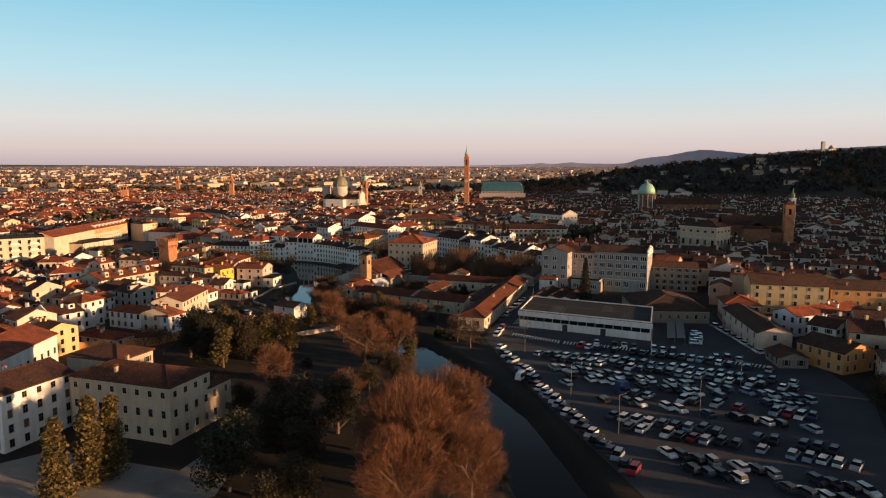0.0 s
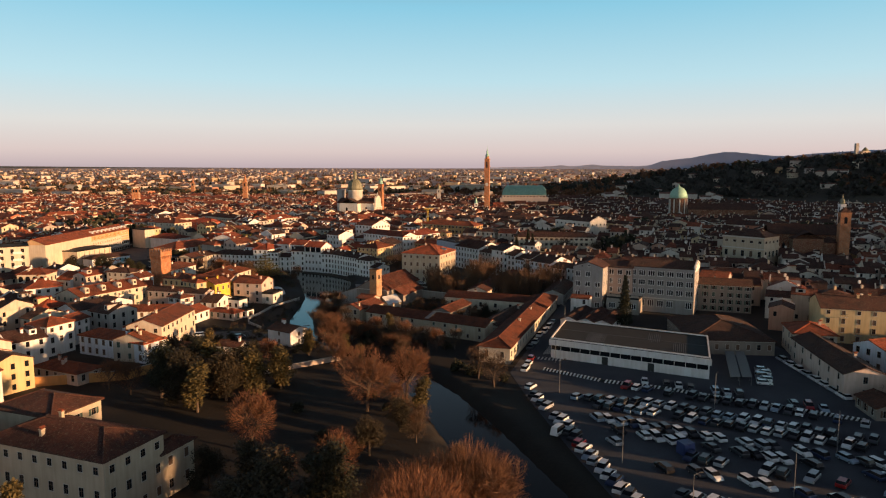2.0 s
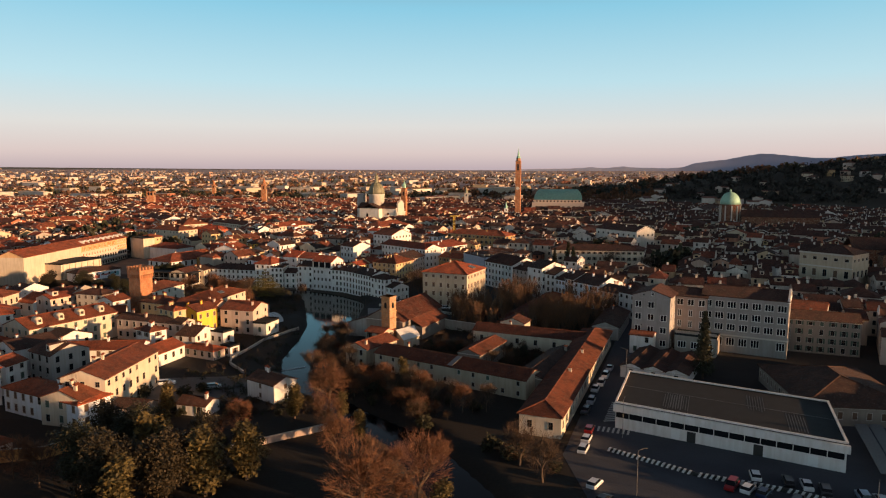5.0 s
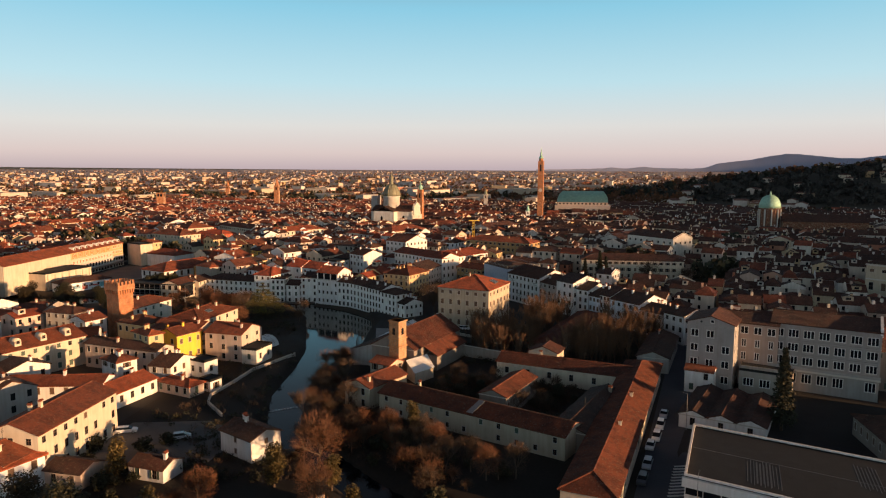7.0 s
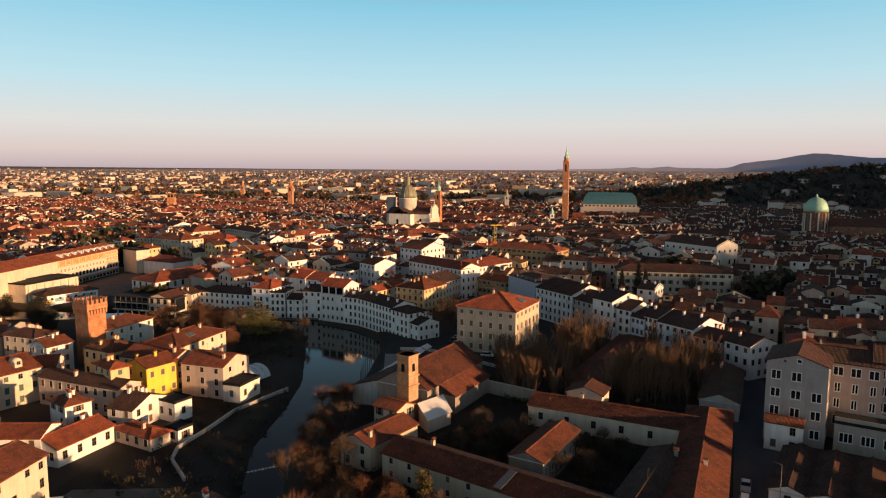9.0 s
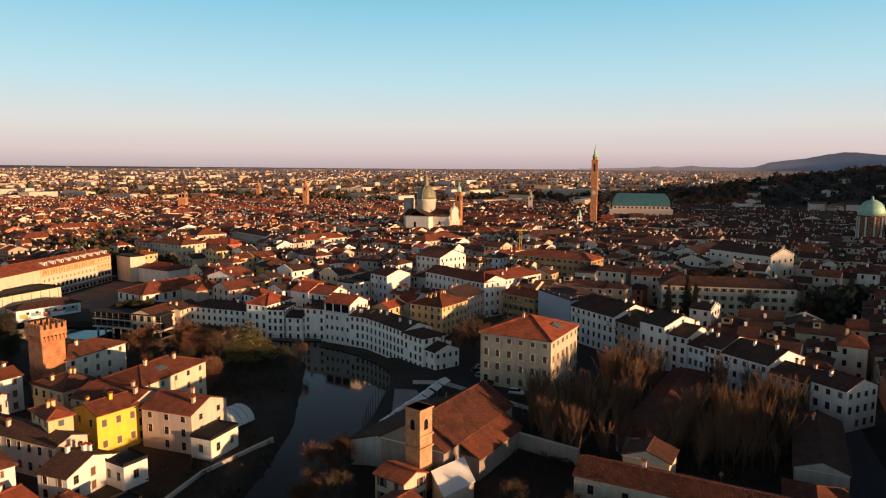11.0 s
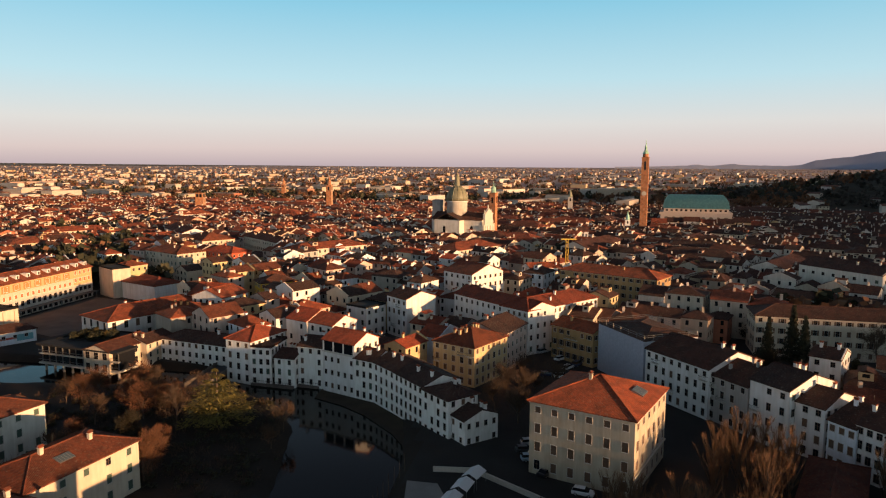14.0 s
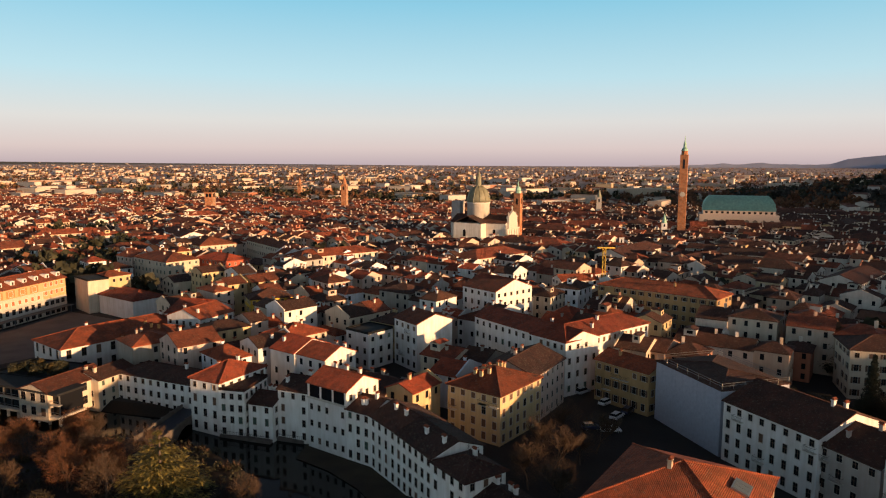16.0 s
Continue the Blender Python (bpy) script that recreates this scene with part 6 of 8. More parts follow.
def layered(seed, h, reach, tiers, mat):
    """A cedar: flat sprays of needles along drooping boughs, tier over tier."""
    r = random.Random(seed)
    wood, v, f = bmesh.new(), [], []
    rod(wood, (0, 0, -0.3), (0.2, 0, h), 0.5, 0.06, 7)
    for k in range(tiers):
        z = h * (0.14 + 0.84 * k / (tiers - 1))
        n = 8 if k < tiers * 0.6 else 5
        a0 = r.uniform(0, 6.28)
        for i in range(n):
            a = a0 + 6.28 * i / n + r.uniform(-0.25, 0.25)
            L = reach * (1 - 0.93 * (k / (tiers - 1)) ** 1.25) * r.uniform(0.72, 1.12)
            c, s = math.cos(a), math.sin(a)
            end = Vector((c * L, s * L, z + 0.10 * L - 0.02 * L * L * 0.6))
            rod(wood, (0, 0, z - 0.2), end, 0.09, 0.02, 3)
            for _ in range(int(26 + 15 * L)):
                t = r.random() ** 0.7
                side = r.gauss(0, 0.17) * L * (0.35 + t) * (1.1 - 0.4 * t)
                p = Vector((c * L * t - s * side, s * L * t + c * side, z + 0.10 * L * t - 0.012 * L * L * t * t + r.gauss(0, 0.10)))
                d = Vector((c + r.uniform(-0.7, 0.7), s + r.uniform(-0.7, 0.7), r.uniform(-0.35, 0.2))).normalized() * r.uniform(0.3, 0.62)
                e = d.cross(Vector((r.uniform(-0.4, 0.4), r.uniform(-0.4, 0.4), 1))).normalized() * r.uniform(0.08, 0.2)
                j = len(v)
                v.extend([p - d, p + e, p + d, p - e])
                f.append((j, j + 1, j + 2, j + 3))
    me = bpy.data.meshes.new("crown")
    me.from_pydata(v, [], f)
    me.materials.append(mat)
    return finish("trunk", wood, M_BARK), me


CEDAR = tree_kind("cedar", layered(41, 13.2, 9.2, 9, M_LEAF_CEDAR), None, "old cedar with layered olive-green boughs")
EVER = [tree_kind("evergreen_tree", leafy(50 + s, lobes(s, 11, 2.2, 8.4, 3.4, 2.3, 1.8), 0.21, 760, M_LEAF if s == 1 else M_LEAF_OLIVE, 8, 0.3), None, "dense dark evergreen tree") for s in (1, 2, 3)]
WARM = [tree_kind("evergreen_tree", leafy(60 + s, lobes(s, 9, 2.0, 8.5, 1.8, 1.8, 1.7), 0.36, 300, M_LEAF_WARM, 8, 0.28), None, "olive-brown evergreen tree in the park") for s in (4, 5)]
CYPRESS = [tree_kind("cypress", leafy(70 + s, [(0.3 * math.sin(k * 2.1), 0.3 * math.cos(k * 1.7), 1.2 + 1.25 * k, 2.9 - 0.2 * k, 1.35) for k in range(10)], 0.36, 420, M_LEAF_WARM, 12, 0.25), None, "columnar cypress beside the villa forecourt") for s in (6, 7)]
FIR = tree_kind("fir_tree", leafy(80, [(0, 0, 2 + 1.3 * k, 2.9 - 0.25 * k, 0.9) for k in range(11)], 0.36, 300, M_LEAF, 16, 0.3), None, "tall dark fir tree in a garden")
SHRUB = joined("shrub", leafy(90, lobes(9, 5, 0.6, 1.5, 1.3, 1.2, 0.8), 0.3, 120, M_LEAF, 1.2, 0.08), M_LEAF, "low dark evergreen shrub")

for k, x, y, s in ((0, -6, 112.5, 1.0), (1, 0.5, 124, 0.95), (0, -10, 120, 0.84), (1, 4, 107, 0.72), (1, -7.5, 101, 0.8)):
    plant(BIG[k], x, y, s)
for k, x, y, s in ((0, -43, 166, 1.0), (1, -23, 190, 1.2), (2, -14, 196, 1.1), (0, -33, 216, 0.75), (1, -42, 247, 1.0), (2, -38, 230, 0.7), (0, -85, 200, 0.7), (1, -79, 205, 0.65), (2, -92, 203, 0.65), (1, -23, 152, 0.8), (0, -33, 150, 0.6), (2, -58, 228, 0.6)):
    plant(MID[k], x, y, s)
for k, x, y, s in ((0, 8, 209, 0.8), (1, 4, 216, 0.75), (0, -52, 287, 0.6), (1, -48, 298, 0.6), (0, -23, 259, 0.6), (1, -41, 421, 0.7), (0, -36, 428, 0.75), (1, -38, 412, 0.8), (0, -33, 418, 0.6), (1, -30, 424, 0.7), (0, -42, 405, 0.75), (1, -36, 400, 0.7)):
    plant(GREYT[k], x, y, s)
for k, x, y, s in ((1, -132, 400, 0.6), (0, -124, 392, 0.7), (1, -118, 398, 0.6), (0, 92, 466, 0.8), (1, -3, 281, 0.5), (0, 3, 284, 0.45), (0, -112, 380, 0.8), (1, -46, 250, 0.7), (0, -88, 385, 0.6), (1, -52, 272, 0.6), (0, -44, 280, 0.6)):
    plant(GREYT[k], x, y, s)
for i in range(16):
    x, y = -150 + rng.uniform(0, 60), 350 + rng.uniform(0, 44)
    if y - 350 < (x + 150) * 0.1 or taken(x, y, 2) or height(x, y) < -0.8:
        continue
    plant([GREYT[0], MID[2], GREYT[1], MID[1]][i % 4], x, y, rng.uniform(0.45, 0.75))
for k, x, y, s in ((0, -12, 294, 0.45), (1, -17, 288, 0.5), (0, 8, 292, 0.5), (1, 4, 297, 0.4), (0, -22, 298, 0.5), (1, -3, 303, 0.4), (0, 12, 286, 0.4), (1, -26, 291, 0.45)):
    plant(EVER[k], x, y, s)
for i in range(330):
    x, y = -18 + rng.uniform(0, 76), 324 + rng.uniform(0, 62)
    if y > 352 - (x - 20) * 0.75 + 34 or (x < 2 and y > 356) or taken(x, y, 1.2) or 34 + (y - 300) * 0.29 < x < 52 + (y - 300) * 0.27:
        continue
    plant(POPLAR[i % 3], x, y, rng.uniform(0.6, 1.0))
for i in range(12):
    plant(GREYT[i % 2] if i % 3 else MID[i % 3], -42 + i * 3.6 + rng.uniform(-2, 2), 266 - i * 1.9 + rng.uniform(-5, 1), rng.uniform(0.35, 0.6))
plant(CEDAR, -104.2, 384.5, 1.0, 0, 0)
for i in range(7):
    plant(MID[i % 3], -146 + i * 4.3 + rng.uniform(-2, 2), 393 + rng.uniform(-11, 9), rng.uniform(0.55, 0.75), z=-0.2)
for k, x, y, s in ((0, -76, 198, 1.45), (1, -67, 193, 1.4), (2, -59, 196, 1.35), (0, -72, 210, 1.3), (1, -57, 206, 1.25), (2, -80, 214, 1.2), (0, -50, 212, 0.9), (1, -34, 130, 1.2), (2, -27, 120, 1.1), (0, -44, 122, 0.9), (1, -90, 356, 0.8), (0, -112, 360, 0.7), (1, -118, 372, 0.7)):
    plant(EVER[k], x, y, s)
for k, x, y, s in ((1, -24, 106, 1.0), (2, 100, 148, 1.0), (1, 108, 140, 1.1), (0, 95, 130, 1.0), (2, 104, 158, 0.8), (1, 36, 497, 1.1), (0, 44, 492, 1.0), (2, -14, 178, 0.8), (1, -19, 165, 0.8), (0, 66, 92, 1.0), (2, 76, 100, 0.9)):
    plant(EVER[k], x, y, s)
for k, x, y, s in ((0, -176, 372, 1.0), (1, -186, 380, 1.1), (0, -196, 392, 1.1), (1, -207, 384, 1.0), (0, -182, 396, 0.9), (1, -216, 398, 1.1), (0, -172, 388, 0.8)):
    plant(EVER[k], x, y, s)
for k, x, y, s in ((0, -48, 238, 0.85), (1, -79, 238, 0.8), (0, -37, 238, 0.7), (1, -10, 192, 0.9), (0, -64, 222, 0.7), (1, -26, 268, 0.7), (0, -160, 418, 0.5), (0, -53, 199, 1.35), (1, -65, 204, 1.35), (0, -48, 206, 1.2), (1, -63, 188, 1.2), (0, -30, 226, 0.7)):
    plant(WARM[k], x, y, s)
for k, x, y, s in ((0, -65, 108, 1.14), (1, -63.5, 116, 1.2), (0, -61.5, 120, 1.12)):
    plant(CYPRESS[k], x, y, s)
for x, y, s in ((-14, 297, 0.42), (-22, 291, 0.45), (2, 293, 0.42), (8, 299, 0.4), (-8, 303, 0.45), (-18, 303, 0.5), (5, 285, 0.38)):
    plant(GREYT[0], x, y, s)
plant(FIR, 57.6, 277, 1.22)
# the walled garden before the long cream house
for x, y, s in ((40, 462, 1.2), (32.5, 459, 1.0), (42.5, 459, 1.05)):
    plant(FIR, x, y, s)
plant(GREYT[0], 64.5, 464, 1.15)
plant(GREYT[1], 82, 462, 0.9)
for k in range(15):
    plant(EVER[k % 3], 30 + 4.0 * k + rng.uniform(-1.5, 1.5), 446 + rng.uniform(0, 10) - (4 if k > 8 else 0), rng.uniform(0.45, 0.75))
for k in range(7):
    plant(EVER[k % 3], 6 + 2.8 * k, 452 + rng.uniform(-4, 10), rng.uniform(0.5, 0.85))
for k in range(5):
    plant(WARM[k % 2], 48 + 7.5 * k, 455 + rng.uniform(-3, 3), rng.uniform(0.4, 0.6))
for k, x, y, s in ((0, -38, 114, 1.5), (1, -30, 130, 1.6), (2, -37, 146, 1.1), (0, -23, 140, 1.4), (1, -46, 150, 0.8), (2, -28, 104, 0.9)):
    plant(EVER[k], x, y, s)
for i in range(60):
    x, y = rng.choice([(-60, 216), (-20, 170), (-32, 200), (-28, 252), (-48, 262), (-88, 246), (-75, 232), (-15, 245), (-2, 222), (-40, 140)])
    x, y = x + rng.uniform(-14, 14), y + rng.uniform(-12, 12)
    if height(x, y) > -0.8:
        plant(SHRUB, x, y, rng.uniform(0.6, 1.5))

BRUSH = [joined("bare_shrub", grow(s, 4.5, 0.9, 3, 0.5, 6, 0.5, split=(3, 4), tw=0.02, first=0.2, haze=600, width=0.5), M_TWIG_GREY if s % 2 else M_TWIG, "tangled bare brushwood on the river bank") for s in (51, 52)]
for k, (a, b) in enumerate(zip(RIVER[2:12], RIVER[3:13])):
    for j in range(9):
        s = rng.random()
        x, y, hw = (a[i] + (b[i] - a[i]) * s for i in range(3))
        d = Vector((b[0] - a[0], b[1] - a[1])).normalized()
        side = 1 if k > 3 else -1
        o = hw + rng.uniform(1.5, 8)
        bx, by = x + d.y * o * -side * -1, y - d.x * o * -side * -1
        if not taken(bx, by, 1.5) and height(bx, by) > -0.9:
            plant(BRUSH[j % 2], bx, by, rng.uniform(0.5, 1.3))
for j in range(70):
    x, y = rng.choice([(-45, 285), (-35, 275), (-25, 258), (-50, 300), (-10, 280), (0, 290), (-14, 300), (-60, 222), (-20, 222), (-90, 378), (-120, 390), (-80, 362)])
    x, y = x + rng.uniform(-9, 9), y + rng.uniform(-7, 7)
    if not taken(x, y, 1.5) and height(x, y) > -0.9:
        plant(BRUSH[j % 2] if rng.random() < 0.7 else SHRUB, x, y, rng.uniform(0.6, 1.3))

def thicket(name, mat, label, patches, size, leaf, keep):
    """Low growth over patches of ground (x0, x1, y0, y1, how many tufts)."""
    r = random.Random(len(name))
    v, f = [], []
    for x0, x1, y0, y1, n in patches:
        for _ in range(n):
            x, y = r.uniform(x0, x1), r.uniform(y0, y1)
            z = height(x, y)
            if taken(x, y, 0.6) or z < -1.3 or noise.noise((x / 7, y / 7, len(name))) < keep:
                continue
            s = size * r.uniform(0.5, 1.5)
            for _ in range(26):
                d = Vector((r.gauss(0, 1), r.gauss(0, 1), abs(r.gauss(0, 1)))).normalized() * r.random() ** 0.4
                c = Vector((x + d.x * s, y + d.y * s, z + d.z * s * 1.1))
                if leaf:
                    a = Vector((r.uniform(-1, 1), r.uniform(-1, 1), r.uniform(-0.6, 0.6))).normalized() * 0.26
                    b = a.cross(Vector((r.uniform(-1, 1), r.uniform(-1, 1), 1))).normalized() * 0.2
                else:
                    a = (d + Vector((r.uniform(-0.5, 0.5), r.uniform(-0.5, 0.5), 0.7))).normalized() * 0.6
                    b = a.cross(Vector((r.uniform(-1, 1), r.uniform(-1, 1), 1))).normalized() * 0.035
                i = len(v)
                v.extend([c - a, c + b, c + a, c - b])
                f.append((i, i + 1, i + 2, i + 3))
    me = bpy.data.meshes.new(name)
    me.from_pydata(v, [], f)
    me.materials.append(mat)
    tagged(new(name, me), label, "undergrowth", kind="stuff")


WILD = [(-48, -12, 252, 300, 420), (-32, 16, 276, 306, 1100), (-20, 40, 322, 352, 420), (-22, 52, 345, 372, 240), (-160, -82, 352, 412, 900), (-78, -40, 240, 262, 160), (-90, -60, 262, 330, 160)]
thicket("undergrowth", M_LEAF, "dark ivy and evergreen undergrowth", WILD, 1.0, True, -0.1)
thicket("brushwood", M_TWIG_GREY, "tangled dry brushwood between the trees", WILD, 1.1, False, -0.15)
for i in range(7):
    plant(SHRUB, -175 + i * 2.2, 424 + (i % 3) * 1.6, 1.1 + 0.15 * (i % 3), z=6.4)
plant(WARM[0], -169, 426.5, 0.36, z=6.4)
plant(WARM[1], -164.5, 425, 0.3, z=6.4)


# ---- parked cars ----
def car_meshes(length, h, hood, boot, van=False):
    """Body, greenhouse and wheel meshes of a car that looks along +x."""
    w, L = 0.88, length / 2
    body = bmesh.new()
    prof = [(-L, 0.32), (-L, 0.78), (-L + 0.12, 0.92), (L - hood, 0.95), (L - 0.25, 0.78), (L, 0.6), (L, 0.32)]
    rows = []
    for y, k in ((-w, 0.0), (-w + 0.05, 0.06), (w - 0.05, 0.06), (w, 0.0)):
        rows.append([body.verts.new((x * (1 if k else 0.985), y, z + (k if z > 0.5 else 0))) for x, z in prof])
    for a, b in zip(rows, rows[1:]):
        for i in range(len(prof)):
            j = (i + 1) % len(prof)
            body.faces.new((a[i], a[j], b[j], b[i]))
    body.faces.new(rows[0][::-1])
    body.faces.new(rows[-1])
    x0, x1, x2, x3 = -L + 0.1 + boot * 0.5, -L + 0.35 + boot, L - hood - 0.75, L - hood + 0.1
    cab = bmesh.new()
    a = [cab.verts.new((x, s * (w - 0.05), 0.94)) for x in (x0, x3) for s in (-1, 1)]
    b = [cab.verts.new((x, s * (w - 0.2), h)) for x in (x1, x2) for s in (-1, 1)]
    sides = [cab.faces.new(f) for f in ((a[0], a[2], b[2], b[0]), (a[3], a[1], b[1], b[3]), (a[1], a[0], b[0], b[1]), (a[2], a[3], b[3], b[2]))]
    cab.faces.new((b[0], b[2], b[3], b[1]))
    bmesh.ops.inset_individual(cab, faces=sides[:2] if van else sides, thickness=0.07)
    for k, f in enumerate(sides):
        if not (van and k == 2):
            f.material_index = 1
    wheel = bmesh.new()
    lathe(wheel, [(0.32, -0.1), (0.32, 0.1), (0.21, 0.105), (0.18, 0.085)], 12)
    for f in wheel.faces:
        if f.calc_center_median().z > 0.086 and max(v.co.xy.length for v in f.verts) < 0.25 or len(f.verts) > 4 and f.calc_center_median().z > 0:
            f.material_index = 1
    return dict(body=finish("body", body, M_CAR), cabin=finish("cabin", cab, [M_CAR, M_GLASS]), wheel=finish("wheel", wheel, [M_TYRE, M_RIM]), L=L)


CARS = [("hatchback", car_meshes(4.0, 1.5, 0.85, 0.0)), ("estate car", car_meshes(4.6, 1.48, 1.05, 0.05)), ("saloon", car_meshes(4.5, 1.44, 1.1, 0.75)), ("off-road car", car_meshes(4.4, 1.68, 1.0, 0.0)), ("van", car_meshes(5.0, 2.1, 0.75, 0.0, True))]
PAINT = [("white", (0.80, 0.80, 0.81), 9), ("silver", (0.40, 0.42, 0.46), 3), ("black", (0.010, 0.010, 0.012), 10), ("dark grey", (0.05, 0.052, 0.058), 7), ("pale blue", (0.28, 0.36, 0.46), 2), ("dark blue", (0.02, 0.035, 0.09), 2), ("red", (0.32, 0.015, 0.015), 1.2)]
crng = random.Random(3)


def car(x, y, head, kind=None, hue=None, group="cars in the car park", z=0.035):
    k = kind if kind is not None else crng.choices([0, 1, 2, 3], [5, 3, 2, 3])[0]
    tone, c, _ = next(p for p in PAINT if p[0] == hue) if hue else crng.choices(PAINT, [p[2] for p in PAINT])[0]
    nm, ms = CARS[k]
    top = thing("car", x, y, z, head, f"parked {tone} {nm} on dark asphalt", "car", group)
    put("body", ms["body"], top, color=c)
    put("cabin", ms["cabin"], top, color=c)
    for sx in (-1, 1):
        for sy in (-1, 1):
            put("wheel", ms["wheel"], top, pose(sx * (ms["L"] - 0.78), sy * 0.79, 0.32, -90 * sy, 0, 0))
    return top


# rows of the car park, slanted one way or the other, row by row
def car_line(pts, head, fill, pitch=2.6):
    for (x0, y0), (x1, y1) in zip(pts, pts[1:]):
        n = max(1, round(math.hypot(x1 - x0, y1 - y0) / pitch))
        for i in range(n):
            if crng.random() < fill:
                s = i / n
                car(x0 + (x1 - x0) * s + crng.uniform(-0.15, 0.15), y0 + (y1 - y0) * s + crng.uniform(-0.3, 0.3), head + crng.uniform(-4, 4) + (180 if crng.random() < 0.4 else 0))


car_line([(48.5, 213.8), (69.8, 204.2), (88.0, 191.6)], 77, 0.8, 3.1)
car_line([(42.6, 209.5), (57.1, 201.5), (70, 196), (92, 182.5)], 55, 0.85)
car_line([(28.5, 200.3), (47.2, 195.3), (66, 185.0), (93, 171.5)], 50, 0.88)
car_line([(32.7, 194.5), (44.4, 190.1), (57, 183.6), (91, 166.5)], 48, 0.82)
car_line([(30.5, 186.1), (41.9, 180.3), (54, 175.2), (90, 158.5)], 107, 0.9)
car_line([(33.7, 178.6), (43.3, 173.6), (58, 166.8), (88, 152.5)], 107, 0.85)
car_line([(33, 162.6), (52, 154.6), (84, 139)], 107, 0.75, 3.0)
car_line([(40, 167.5), (60, 158.5), (85, 147)], 50, 0.4)
car_line([(38, 149), (58, 140), (82, 127.5)], 50, 0.85)
car_line([(40, 142.5), (80, 122)], 50, 0.8)
car_line([(44, 129), (76, 112)], 107, 0.75)
car_line([(46, 122), (72, 107.5)], 107, 0.7)
car_line([(17.6, 208), (18.3, 198.6), (21.2, 187.1), (22.9, 180.9), (23.9, 171.4), (27.6, 154.0), (31.5, 136), (36, 119)], 56, 0.95, 2.75)
car(20.6, 177.6, 56, 4, "white")
car(31.5, 172.5, 112, 0, "silver")
for i in range(5):
    car(84.6 - i * 1.15, 225 - i * 3.0, -12 + (i % 2) * 180, None, "white" if i != 2 else "pale blue")
for i in range(8):
    car(95.0 + 0.05 * i, 236 - i * 4.7, 93, group="cars along the wall", hue="white" if i % 3 else "silver")
for i in range(6):
    car(21 + i * 2.35, 247 + i * 7.2 + (i == 2) * 2, 252, group="cars along the street", z=0.05, hue=("dark grey", "silver", "white", "white", "white", "silver")[i])
for i in range(3):
    car(17.5 + i * 1.4, 224 + i * 5.5, 70, group="cars along the street", z=0.05)
car(-76, 258, 25, 0, "silver", "cars by the river houses", 0.055)
car(-90, 260, 20, 1, "white", "cars by the river houses", 0.055)
for x, y, a in ((-22.8, 450, 62), (-25.5, 446, 62), (-28, 455, 55), (-34, 462, 50), (-37, 466, 50), (-31.4, 437.4, 20), (-33, 384, 20), (-31.5, 380, 20), (-32, 388, 20), (-28, 374, 60), (-21, 367, -12), (-27, 437, 10), (-129, 318, 20), (-127, 322, 20)):
    car(x, y, a, group="cars in the town streets", z=0.045)


# ---- the rest of the old town ----
trng = random.Random(21)


def mesh_of(name, v, f, mi, mats):
    me = bpy.data.meshes.new(name)
    me.from_pydata(v, [], f)
    me.polygons.foreach_set("material_index", mi)
    for m in mats:
        me.materials.append(m)
    me.update()
    return me


